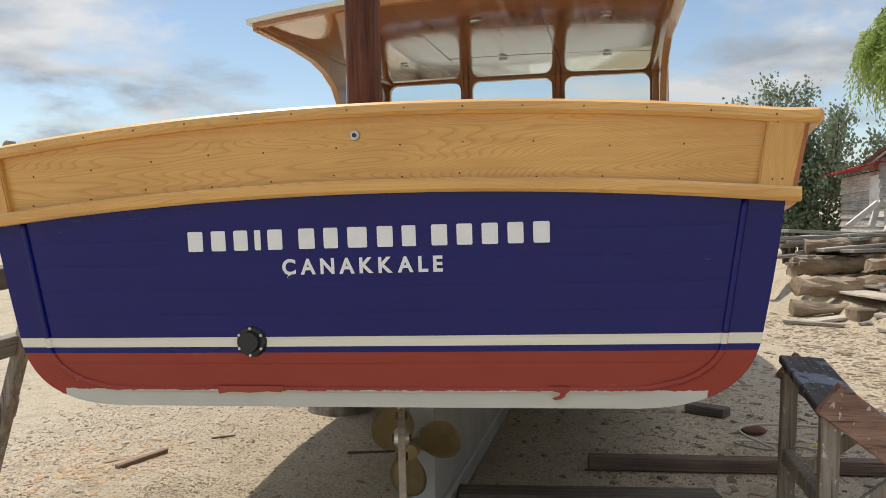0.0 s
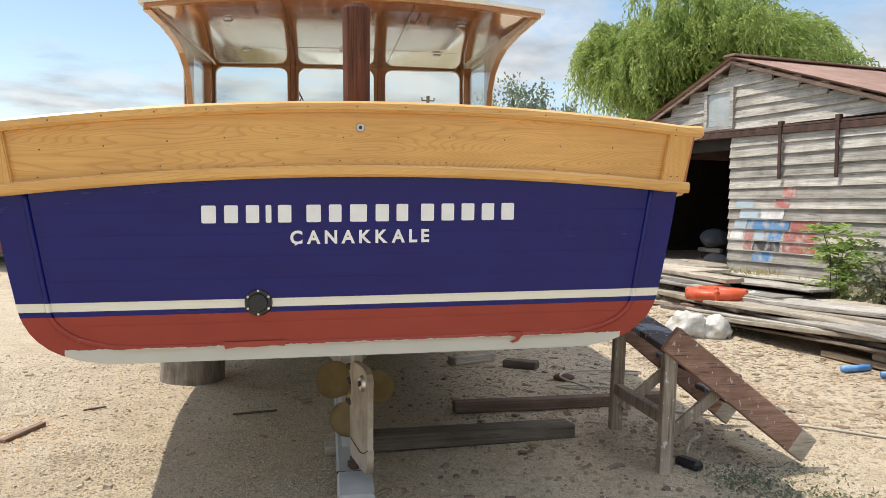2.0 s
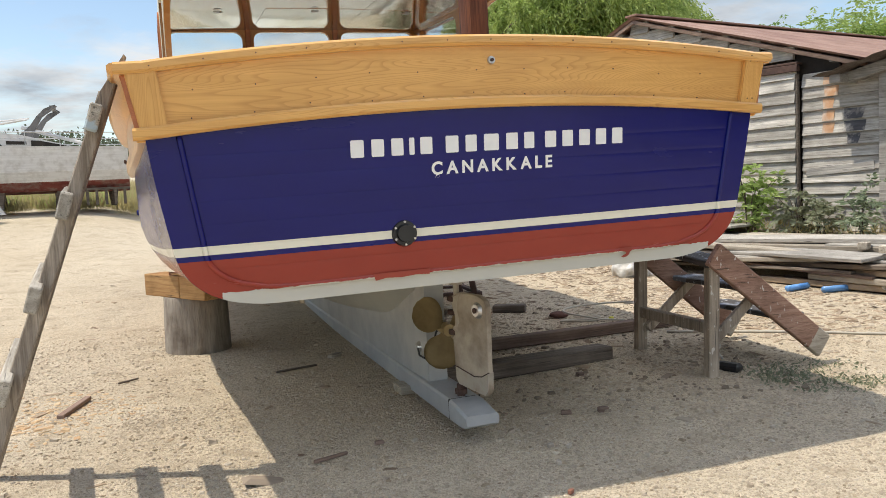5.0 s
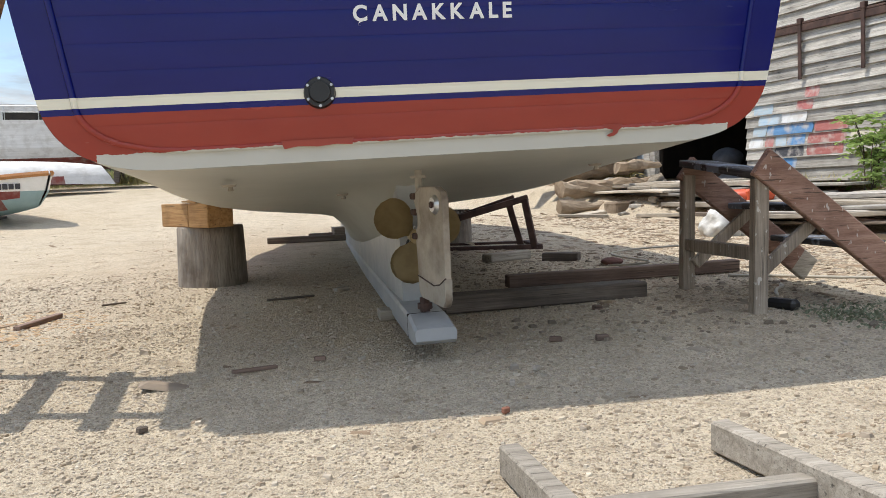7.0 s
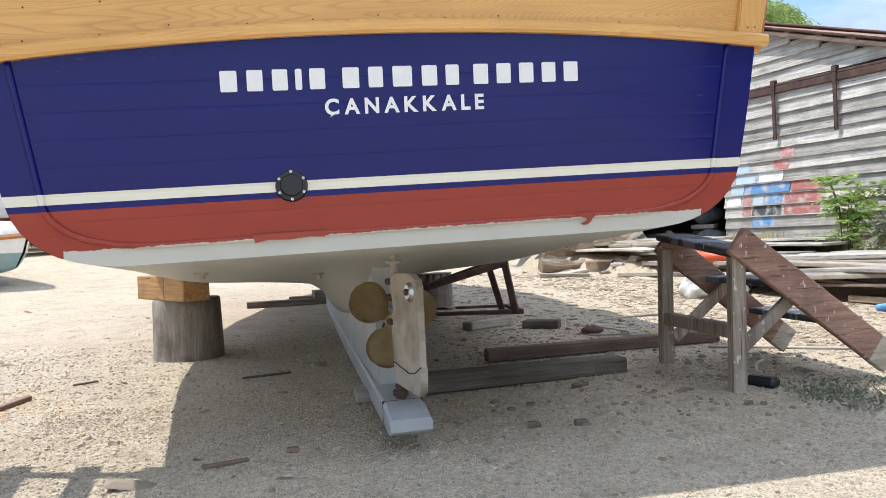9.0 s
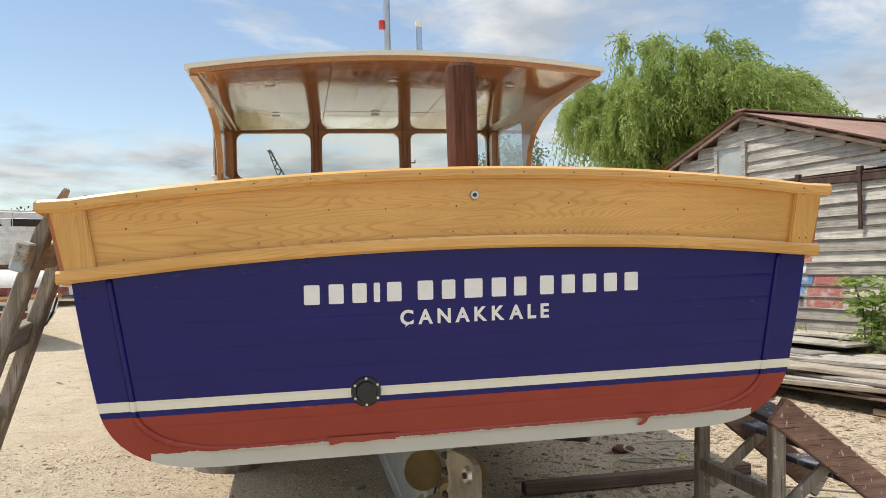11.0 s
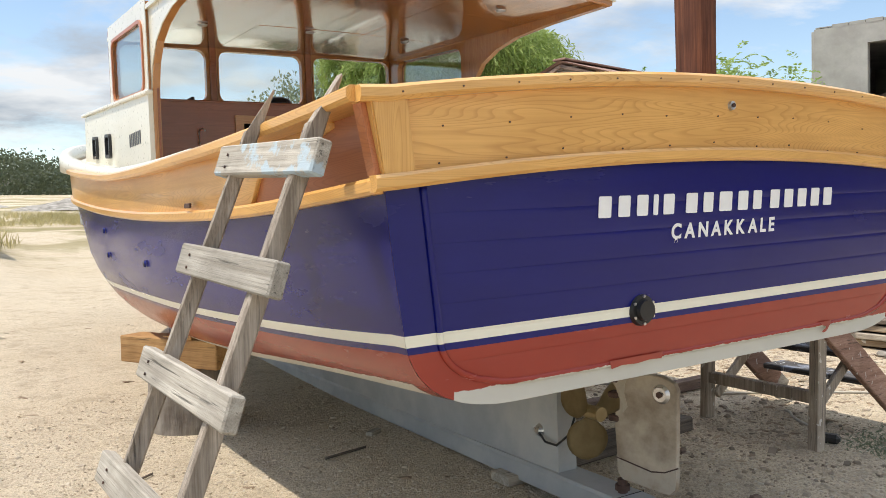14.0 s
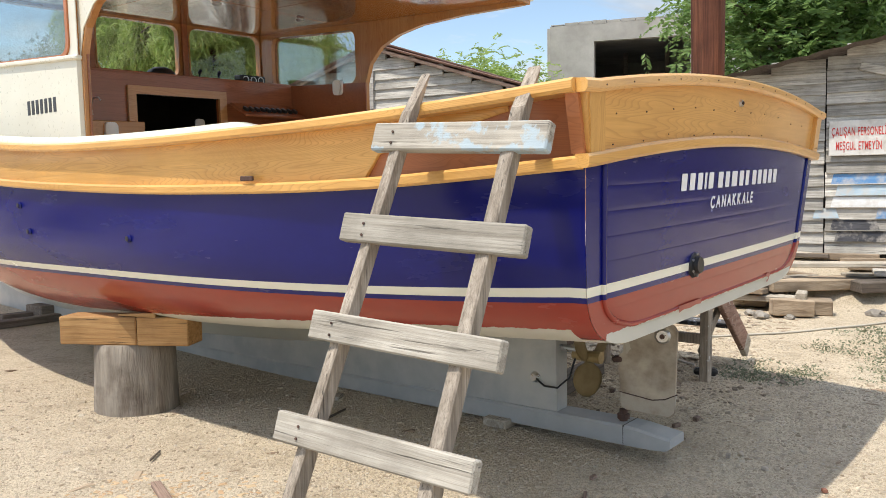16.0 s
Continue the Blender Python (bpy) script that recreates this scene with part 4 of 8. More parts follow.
# lettering: the boat's name as plain bars, the port of registry in letters
BAR_WORDS = ((-0.645, -0.262, (4.2, 4.0, 3.9, 1.7, 4.0)), (-0.222, 0.225, (4.2, 3.7, 5.0, 4.0, 3.5)), (0.26, 0.688, (4.0, 3.9, 4.0, 3.9, 4.0)))
for x0, x1, cells in BAR_WORDS:
    unit, xa = (x1 - x0 + 0.012) / (sum(cells) + 0.6 * len(cells)), x0
    for cell in cells:
        hw, zz = cell * unit * 0.36, 1.3825
        xc = xa + cell * unit / 2
        xa += (cell + 0.6) * unit
        bm = bmesh.new()
        prism(bm, rounded(-hw, hw, -0.0365, 0.0365, 0.005, 2), 0.002)
        part("name_bar", bm, M_LETTER, boat, "white lettering", at=pose(xc, transom_y(xc, zz) - 0.0105, zz, 5, 0, 1.6))
for me, w in letters("ÇANAKKALE", 0.585, 0.053, 0.0006, 0.032, 0.24):
    x0, z0 = w - 0.278, 1.257
    for v in me.vertices:
        x, z = v.co.x + x0, v.co.z + z0
        v.co = (x, transom_y(x, z) - 0.0092 + v.co.y, z)
    me.materials.append(M_LETTER)
    ob = new("letter", me)
    ob.parent = boat

# keel, skeg and shoe
bm = bmesh.new()
rows = []
for y in (0.68, 0.72, 1.1, 2, 3, 4, 5, 6, 7, 7.9):
    t = 0.055 + 0.02 * step(0.7, 1.6, y)
    top = float(np.interp(y, st_y, st_v[:, 7])) - 0.02 + (0.06 if y < 1.2 else 0.0)
    rows.append([(-t, y, 0.10), (-t, y, 0.25), (-t * 1.05, y, top), (t * 1.05, y, top), (t, y, 0.25), (t, y, 0.10)])
vs = sheet(bm, rows, True)
bm.faces.new(vs[0])
bm.faces.new(vs[-1][::-1])
bmesh.ops.recalc_face_normals(bm, faces=bm.faces)
part("skeg", bm, M_KEEL, boat, "grey primed deadwood")
bm = bmesh.new()
rows = []
for y, b in ((0.0, 0.03), (0.012, 0.02), (0.03, 0.012), (0.10, 0.006), (0.18, 0.005), (0.25, 0.004), (0.9, 0.004), (7.6, 0.004)):
    h = 0.028 * (1 - step(-0.02, 0.24, y))
    rows.append([(-0.084, y, b), (-0.086, y, b + 0.015), (-0.086, y, 0.095 - h), (-0.076, y, 0.108 - h), (0.076, y, 0.108 - h), (0.086, y, 0.095 - h), (0.086, y, b + 0.015), (0.084, y, b)])
vs = sheet(bm, rows, True)
bm.faces.new(vs[0])
bm.faces.new(vs[-1][::-1])
bmesh.ops.recalc_face_normals(bm, faces=bm.faces)
shoe = part("keel_shoe", bm, M_KEEL, boat, "grey painted steel keel shoe")
bm = bmesh.new()
box(bm, (0.1745, 0.004, 0.104), Matrix.Translation((0, 0.26, 0.058)), 0.0015)
part("weld_seam", bm, M_DARK, shoe)
bm = bmesh.new()
box(bm, (0.10, 0.16, 0.05), Matrix.Translation((-0.10, 1.05, 0.0)), 0.005)
part("keel_wedge", bm, M_PLANK, boat, "bare timber wedge")

# rudder, turned a little to one side
bm = bmesh.new()
blade = [(0.03, 0.172)] + [(0.255 + 0.03 * math.sin(radians(a)), 0.18 - 0.03 * math.cos(radians(a))) for a in (0, 30, 60, 90)] + [(0.30, 0.60), (0.285, 0.63), (0.23, 0.652), (0.06, 0.655), (-0.015, 0.625), (-0.02, 0.602), (0.008, 0.575), (0.004, 0.552), (0.024, 0.535), (0.018, 0.505), (0.022, 0.478), (-0.004, 0.470), (-0.002, 0.43), (-0.008, 0.40), (-0.002, 0.35), (0.004, 0.30), (-0.002, 0.25), (0.004, 0.195)]
prism(bm, blade, 0.03)
bmesh.ops.bevel(bm, geom=bm.edges[:], offset=0.003, segments=1, affect="EDGES")
rudder = part("rudder", bm, M_RUDDER, boat, "scraped grey-brown rudder blade", at=pose(-0.005, 0.315, 0, 0, 0, -75.5))
bm = bmesh.new()
prism(bm, [(0.03, 0.175), (0.255, 0.153), (0.282, 0.18), (0.291, 0.272), (0.235, 0.246), (0.16, 0.236), (0.05, 0.258), (0.003, 0.272), (0.006, 0.20)], 0.0335)
part("foot_plate", bm, M_PALESTEEL, rudder, "paler scraped lower edge")
bm = bmesh.new()
prism(bm, [(-0.012, 0.605), (0.02, 0.63), (0.07, 0.645), (0.05, 0.60), (0.045, 0.56), (0.06, 0.50), (0.035, 0.47), (0.028, 0.52), (0.016, 0.57)], 0.032)
part("primer_smear", bm, M_PALESTEEL, rudder, "pale primer smear")
for dy in (-1, 1):
    bm = bmesh.new()
    disc(bm, pose(0, 0, 0, 90), 0.046, 0.02, 20, 0.016)
    an = part("anode", bm, M_CHROME, rudder, "zinc anode disc", at=pose(0.225, dy * 0.02, 0.578, 0 if dy < 0 else 180))
    bm = bmesh.new()
    disc(bm, pose(0, 0, 0, 90), 0.014, 0.012, 6)
    part("anode_bolt", bm, M_RUSTY, an, at=pose(0, -0.012, 0))
for z in (0.545, 0.44, 0.615):
    bm = bmesh.new()
    box(bm, (0.05, 0.05, 0.028), None, 0.006)
    rod(bm, [(-0.03, 0, 0), (0.03, 0, 0)], 0.010, 8)
    part("gudgeon", bm, M_RUSTY, rudder, "rusty hinge fitting", at=pose(-0.012, 0, z))
bm = bmesh.new()
rod(bm, [(0, 0.0, 0.10), (0, 0, 0.17)], 0.022, 10)
rod(bm, [(0.0, 0.0, 0.12), (0.0, 0, 0.145)], 0.033, 10)
part("pintle", bm, M_RUSTY, boat, "rusty rudder pintle", at=pose(0.0, 0.30, 0))
bm = bmesh.new()
rod(bm, [(0, 0, 0.62), (0, 0, 0.72)], 0.016, 12)
rod(bm, [(0, 0, 0.672), (0, 0, 0.684)], 0.034, 16)
part("rudder_stock", bm, M_PALESTEEL, boat, "steel rudder stock with flange", at=pose(0.0, 0.29, 0.02))
bm = bmesh.new()
rod(bm, [(0.0, 0, 0.268), (0.17, 0, 0.236), (0.235, 0, 0.245), (0.298, 0, 0.275)], 0.0032, 6)
for v in bm.verts:
    v.co.y -= 0.016
part("weld_line", bm, M_RUSTY, rudder)

# propeller
prop = part("propeller", (bm := bmesh.new(), rod(bm, [(0, -0.07, 0), (0, 0.07, 0), (0, 0.10, 0)], 0.034, 14, 0.8))[0], M_BRONZE, boat, "dull bronze three-bladed propeller", at=pose(0.0, 0.50, 0.43, 0, 12, 0))
for k in range(3):
    bm = bmesh.new()
    rows = []
    for r in np.linspace(0.0, 1, 11):
        rad = 0.02 + 0.20 * r
        w = 0.100 * math.sqrt(max(0.02, 1 - ((r - 0.54) / 0.47) ** 2))
        tw = radians(30 - 16 * r)
        rows.append([(u * w * math.cos(tw), u * w * math.sin(tw), rad) for u in np.linspace(-1, 1, 9)])
    v1 = sheet(bm, rows)
    bmesh.ops.solidify(bm, geom=bm.faces[:], thickness=0.006)
    bmesh.ops.recalc_face_normals(bm, faces=bm.faces)
    part("blade", bm, M_BRONZE, prop, smooth=True, at=pose(0, 0, 0, 0, 60 + 120 * k, 0))
bm = bmesh.new()
rod(bm, [(0, 0.55, 0.455), (0, 0.72, 0.462)], 0.02, 12)
part("propeller_shaft", bm, M_CHROME, boat, "steel shaft")
bm = bmesh.new()
disc(bm, pose(0, 0, 0, 0, -90), 0.036, 0.025, 20, 0.016)
part("hull_anode", bm, M_CHROME, boat, "round zinc anode with bolt", at=pose(-0.067, 0.82, 0.285))
bm = bmesh.new()
rod(bm, [(-0.075, 0.80, 0.28), (-0.085, 0.74, 0.25), (-0.08, 0.66, 0.25), (-0.05, 0.60, 0.31), (-0.03, 0.58, 0.40), (0, 0.57, 0.45)], 0.006, 6)
part("earth_cable", bm, M_BLACK, boat, "thin black cable", True)
for x, y, z in ((-0.80, 0.28, 0.708), (0.84, 0.40, 0.706), (-0.30, 1.1, 0.64)):
    bm = bmesh.new()
    disc(bm, pose(0, 0, 0), 0.027, 0.010, 18, -0.006)
    disc(bm, pose(0.006, 0, -0.012), 0.013, 0.02, 10, 0.003)
    part("through_hull", bm, M_PALESTEEL, boat, "metal skin fitting", at=pose(x, y, z))
for y, z in ((2.45, 1.135), (3.62, 1.145), (3.72, 1.31)):
    x = -np.interp(y, st_y, st_v[:, 1]) - (np.interp(y, st_y, st_v[:, 0]) - np.interp(y, st_y, st_v[:, 1])) * (z - 1.05) / 0.4 - 0.012
    bm = bmesh.new()
    disc(bm, pose(0, 0, 0, 0, -90), 0.022, 0.010, 16, 0.004)
    hb = part("drain_fitting", bm, M_BLUE, boat, at=pose(x, y, z))
    bm = bmesh.new()
    disc(bm, pose(0, 0, 0, 0, -90), 0.015, 0.012, 12)
    part("drain_hole", bm, M_BLACK, hb, at=pose(-0.003, 0, 0))
bm = bmesh.new()
box(bm, (0.012, 0.09, 0.022), None, 0.003)
part("chock", bm, M_RUSTY, boat, "small dull metal plate", at=pose(-1.575, 1.37, 1.452))

# mooring post behind the stern rail
bm = bmesh.new()
rings = []
for z, k in ((1.30, 1.0), (1.75, 1.0), (2.0, 1.02), (2.22, 1.05), (2.252, 1.05), (2.266, 0.96)):
    rings.append([(0.057 * k * math.copysign(abs(math.cos(a)) ** 0.7, math.cos(a)), 0.074 * k * math.copysign(abs(math.sin(a)) ** 0.7, math.sin(a)), z) for a in (2 * math.pi * j / 20 for j in range(20))])
vs = sheet(bm, rings, True)
bm.faces.new(vs[-1])
bmesh.ops.recalc_face_normals(bm, faces=bm.faces)
part("mooring_post", bm, M_POST, boat, "dark varnished wooden mooring post", at=pose(0.004, -0.155, 0.0))

# deck, cockpit and foredeck
bm = bmesh.new()
rows = []
for y in np.linspace(4.7, 8.95, 14):
    z, b = float(spline(CAP, [y, y + 0.01])[1][0, 0]), float(np.interp(y, st_y, st_v[:, 0]))
    rows.append([(x * b, y, z + 0.02 + 0.05 * (1 - x * x)) for x in np.linspace(-1, 1, 9)])
sheet(bm, rows)
part("foredeck", bm, M_CREAM, boat, "cream painted foredeck", True)
bm = bmesh.new()
sheet(bm, [[(-1.28, -0.2, 1.08), (1.28, -0.2, 1.08)], [(-1.4, 2, 1.08), (1.4, 2, 1.08)], [(-1.4, 4.36, 1.08), (1.4, 4.36, 1.08)]])
part("cockpit_sole", bm, M_CREAM, boat, "pale painted cockpit sole")
for sx in (-1, 1):
    bm = bmesh.new()
    sheet(bm, [[(sx * (1.22 + 0.12 * step(0, 2, y)), y, 1.06), (sx * (1.40 + 0.06 * step(0, 2, y)), y, float(spline(CAP, [y, y + 0.01])[1][0, 0]) - 0.03)] for y in np.linspace(-0.2, 4.36, 9)])
    part("cockpit_lining", bm, M_PINE_Y, boat, "varnished cockpit lining")
    bm = bmesh.new()
    box(bm, (0.30, 1.5, 0.03), Matrix.Translation((sx * 1.40, 2.65, 1.64)), 0.004)
    part("side_deck", bm, M_CREAM, boat)

# cabin trunk: sides with port lights, top and front
SH = Matrix(((1, 0, 0, 0), (0, 1, 0, 0), (0, 0.055, 1, -0.055 * 3.45), (0, 0, 0, 1)))
for sx in (-1, 1):
    side = pose(sx * 1.285, 0, 0, 0, 0, 90)
    bm = bmesh.new()
    o = [(3.40, 1.60), (6.36, 1.70), (6.30, 2.215), (4.85, 2.225), (3.40, 2.225)]
    prism(bm, o, 0.036, SH @ side)
    bmesh.ops.recalc_face_normals(bm, faces=bm.faces)
    trunk = part("trunk_side", bm, M_CREAM, boat, "cream cabin side")
    bm = bmesh.new()
    box(bm, (0.012, 1.02, 0.66), SH @ Matrix.Translation((sx * 1.242, 3.88, 1.93)))
    part("wheelhouse_lining", bm, M_MAHO, boat, "red-brown varnished lining")
    bm = bmesh.new()
    box(bm, (0.055, 3.0, 0.03), SH @ Matrix.Translation((sx * 1.298, 4.88, 2.235)), 0.008)
    part("trunk_lip", bm, M_CREAM, boat)
    for y in (4.985, 5.66):
        bm = bmesh.new()
        ring_frame(bm, rounded(y - 0.105, y + 0.105, 1.90, 2.10, 0.035), rounded(y - 0.078, y + 0.078, 1.925, 2.075, 0.025), 0.03, SH @ pose(sx * 1.312, 0, -0.09, 0, 0, 90))
        pl = part("port_light", bm, M_BLACK, boat, "dark-framed port light")
        bm = bmesh.new()
        prism(bm, rounded(y - 0.08, y + 0.08, 1.92, 2.08, 0.025), 0.008, SH @ pose(sx * 1.308, 0, -0.09, 0, 0, 90))
        part("pane", bm, surf("tinted_pane", (0.008, 0.008, 0.01), (0.012, 0.012, 0.014), 3, 0.1, bump=0.0, vary=0.0) if y < 5 and sx < 0 else bpy.data.materials["tinted_pane"], pl)
    if sx < 0:
        for k in range(7):
            y = 3.72 + 0.062 * (6 - k)
            bm = bmesh.new()
            prism(bm, rounded(-0.019, 0.019, -0.048, 0.048, 0.005, 2), 0.002)
            part("number_bar", bm, M_INK, boat, "dark registration marks", at=pose(-1.3045, y, 1.962, 0, 0, 90))
bm = bmesh.new()
rows = []
for y in np.linspace(4.80, 6.42, 8):
    rows.append([(x * 1.31, y, 2.245 + 0.055 * (y - 3.45) + 0.07 * (1 - x * x)) for x in np.linspace(-1, 1, 11)])
sheet(bm, rows)
bmesh.ops.solidify(bm, geom=bm.faces[:], thickness=0.03)
part("trunk_top", bm, M_CREAM, boat, "cream cabin top", True)
bm = bmesh.new()
rows = [[(x * 1.27, 6.30 + 0.05 * (1 - x * x), z) for x in np.linspace(-1, 1, 9)] for z in (1.80, 2.37)]
sheet(bm, rows)
part("trunk_front", bm, M_CREAM, boat)

# wheelhouse: windscreen of three lights, side lights, arches to the roof
WS_Y = 4.82
for x0, x1 in ((-1.235, -0.515), (-0.42, 0.355), (0.455, 1.245)):
    bm = bmesh.new()
    panel_with_hole(bm, ((-1.285 if x0 < -1 else x0 - 0.04), (1.285 if x1 > 1 else x1 + 0.04), 2.33, 2.90), (x0, x1, 2.36, 2.816, 0.085), 0.05, pose(0, WS_Y, 0))
    fr = part("windscreen_frame", bm, M_OAK, boat, "varnished windscreen frame")
    bm = bmesh.new()
    ring_frame(bm, rounded(x0 - 0.004, x1 + 0.004, 2.356, 2.819, 0.088), rounded(x0 + 0.008, x1 - 0.008, 2.37, 2.810, 0.076), 0.062, pose(0, WS_Y, 0))
    part("window_bead", bm, M_OAK, fr)
    bm = bmesh.new()
    prism(bm, rounded(x0 + 0.005, x1 - 0.005, 2.365, 2.813, 0.08), 0.005, pose(0, WS_Y + 0.012, 0))
    pane = part("pane", bm, M_GLASS, fr, "clear glass")
    pane.visible_shadow = False
bm = bmesh.new()
hx = np.linspace(-1.28, 1.28, 21)
head = [(x, 2.822) for x in hx] + [(x, 2.692 + 0.048 * (WS_Y - 1.72) + 0.085 * (1 - (x / 1.33) ** 2) - 0.004) for x in hx[::-1]]
prism(bm, head, 0.046, pose(0, WS_Y, 0))
bmesh.ops.recalc_face_normals(bm, faces=bm.faces)
part("windscreen_header", bm, M_OAK, boat, "varnished header under the roof")
for x in (-0.468, 0.405):
    bm = bmesh.new()
    box(bm, (0.055, 0.035, 0.56), Matrix.Translation((x, WS_Y - 0.04, 2.60)), 0.008)
    part("windscreen_post", bm, M_MAHO, boat, "red-brown varnished post")
for sx in (-1, 1):
    m = SH @ pose(sx * 1.275, 0, 0, 0, 0, 90)
    bm = bmesh.new()
    panel_with_hole(bm, (3.40, 4.86, 2.22, 2.84), (3.50, 4.63, 2.258, 2.72, 0.085), 0.045, m)
    sw = part("side_window", bm, M_OAK, boat, "varnished side window frame")
    bm = bmesh.new()
    panel_with_hole(bm, (3.38, 4.80, 2.25, 2.86), (3.47, 4.65, 2.235, 2.735, 0.10), 0.006, SH @ pose(sx * 1.301, 0, 0, 0, 0, 90))
    part("outer_skin", bm, M_CREAM, sw, "cream paint outside")
    bm = bmesh.new()
    ring_frame(bm, rounded(3.468, 4.652, 2.233, 2.737, 0.10), rounded(3.50, 4.62, 2.258, 2.712, 0.085), 0.016, SH @ pose(sx * 1.308, 0, 0, 0, 0, 90))
    part("window_bead", bm, M_MAHO_Y, sw, "red-brown window bead")
    bm = bmesh.new()
    prism(bm, rounded(3.495, 4.635, 2.252, 2.725, 0.09), 0.005, SH @ pose(sx * 1.294, 0, 0, 0, 0, 90))
    pane = part("pane", bm, M_GLASS, sw, "clear glass")
    pane.visible_shadow = False
    bm = bmesh.new()
    arch = [(3.43, 1.66), (3.43, 2.78), (2.6, 2.745), (1.74, 2.692), (1.74, 2.662), (2.3, 2.67), (2.72, 2.655), (2.98, 2.61), (3.18, 2.535), (3.315, 2.41), (3.375, 2.25), (3.385, 1.66)]
    prism(bm, arch, 0.045, pose(sx * 1.258 + 0.008, 0, 0, 0, 0, 90))
    bmesh.ops.recalc_face_normals(bm, faces=bm.faces)
    ar = part("side_arch", bm, M_OAK, boat, "curved varnished arch to the roof")
    bm = bmesh.new()
    prism(bm, [(a + (0.02 if a < 3.4 else 0), b) for a, b in arch], 0.006, pose(sx * 1.284 + 0.008, 0, 0, 0, 0, 90))
    part("outer_skin", bm, M_CREAM, ar, "cream paint outside")


def roof_z(x, y):
    return 2.692 + 0.048 * (y - 1.72) + 0.085 * (1 - (x / 1.33) ** 2) - 0.02 * step(4.6, 5.1, y)


def ceil_z(x, y):
    """The lining flattens towards the windscreen."""
    return roof_z(x, y) - 0.012 - 0.072 * (1 - (x / 1.33) ** 2) * min(1.0, max(0.0, (y - 1.75) / 2.9))


bm = bmesh.new()
ys, xs = np.linspace(1.70, 4.88, 18), np.linspace(-1.30, 1.325, 23)
top = [[(x, y - 0.05 * (1 - (x / 1.33) ** 2) * (1 if y < 2 else 0), roof_z(x, y) + 0.03) for x in xs] for y in ys]
low = [[(x, y - 0.05 * (1 - (x / 1.33) ** 2) * (1 if y < 2 else 0), roof_z(x, y)) for x in xs] for y in ys]
va, vb = sheet(bm, top), sheet(bm, [r[::-1] for r in low])
rim_a = va[0] + [r[-1] for r in va[1:]] + va[-1][-2::-1] + [r[0] for r in va[-2:0:-1]]
vb = [r[::-1] for r in vb]
rim_b = vb[0] + [r[-1] for r in vb[1:]] + vb[-1][-2::-1] + [r[0] for r in vb[-2:0:-1]]
for i in range(len(rim_a)):
    j = (i + 1) % len(rim_a)
    bm.faces.new((rim_a[i], rim_b[i], rim_b[j], rim_a[j]))
bmesh.ops.recalc_face_normals(bm, faces=bm.faces)
part("roof", bm, M_CREAM, boat, "cambered cream wheelhouse roof")
# ceiling: flat varnished panels with narrow open seams
for x0, x1 in ((-1.235, -0.42), (-0.416, 0.46), (0.464, 1.275)):
    for y0, y1 in ((1.755, 2.62), (2.624, 3.70), (3.704, 4.80)):
        bm = bmesh.new()
        lean = random.uniform(-0.0025, 0.0025)
        grid = [[(x, y - 0.035 * (1 - (x / 1.33) ** 2) * (1 if y < 2 else 0), ceil_z(x, y) + lean * (y - y0)) for x in np.linspace(x0, x1, 8)] for y in np.linspace(y0, y1, 7)]
        low = sheet(bm, grid)
        high = sheet(bm, [[(x, y, z + 0.010) for x, y, z in r] for r in grid])
        for a, b in zip((low[0], low[-1], [r[0] for r in low], [r[-1] for r in low]), (high[0], high[-1], [r[0] for r in high], [r[-1] for r in high])):
            for k in range(len(a) - 1):
                bm.faces.new((a[k], a[k + 1], b[k + 1], b[k]))
        bmesh.ops.recalc_face_normals(bm, faces=bm.faces)
        part("ceiling_panel", bm, M_CEIL, boat, "glossy red-brown varnished ceiling panel")
bm = bmesh.new()
for y, h in ((1.735, 0.03),):
    sheet(bm, [[(x, y - 0.05 * (1 - (x / 1.33) ** 2) + dy, roof_z(x, y) - dz) for x in np.linspace(-1.262, 1.302, 23)] for dy, dz in ((-0.02, 0.0), (-0.02, h), (0.02, h), (0.02, 0.0))], False)
part("roof_edge", bm, M_OAK, boat, "varnished edge batten")
for x in (-1.235, 1.275):
    bm = bmesh.new()
    beam(bm, (x, 1.74, roof_z(x, 1.74) - 0.016), (x, 4.8, roof_z(x, 4.8) - 0.016), 0.05, 0.03)
    part("roof_edge", bm, M_OAK, boat)
lamp_bm = bmesh.new()
disc(lamp_bm, pose(0, 0, 0), 0.032, 0.008, 18, -0.006)
lamp_me = mesh_of("ceiling_spot", lamp_bm, M_CHROME)
for x in (-0.82, 0.02, 0.86):
    for y in (2.35, 3.75):
        shared("ceiling_spot", lamp_me, boat, pose(x, y, ceil_z(x, y) - 0.014), "round recessed lamp")

# mast, lamp and clear tube on the roof
bm = bmesh.new()
rod(bm, [(0, 0, 0), (0, 0, 1.7)], 0.021, 12)
mast = part("mast", bm, M_CHROME, boat, "grey metal mast pipe", at=pose(-0.068, 1.82, 2.80))
bm = bmesh.new()
box(bm, (0.035, 0.035, 0.06), Matrix.Translation((-0.035, 0, 0.21)), 0.006)
part("red_lamp", bm, M_REDINK, mast, "small red lamp")
bm = bmesh.new()
rod(bm, [(0, 0, 0), (0, 0, 0.21)], 0.019, 12)
tube = part("lamp_tube", bm, glass_material("clear_tube", (0.8, 0.82, 0.84)), boat, "clear tube lamp", at=pose(0.13, 1.78, 2.80))
bm = bmesh.new()
rod(bm, [(0, 0, 0.0), (0, 0, 0.035)], 0.026, 12)
rod(bm, [(0, 0, 0.19), (0, 0, 0.225)], 0.022, 12)
part("tube_cap", bm, M_WHITE, tube)

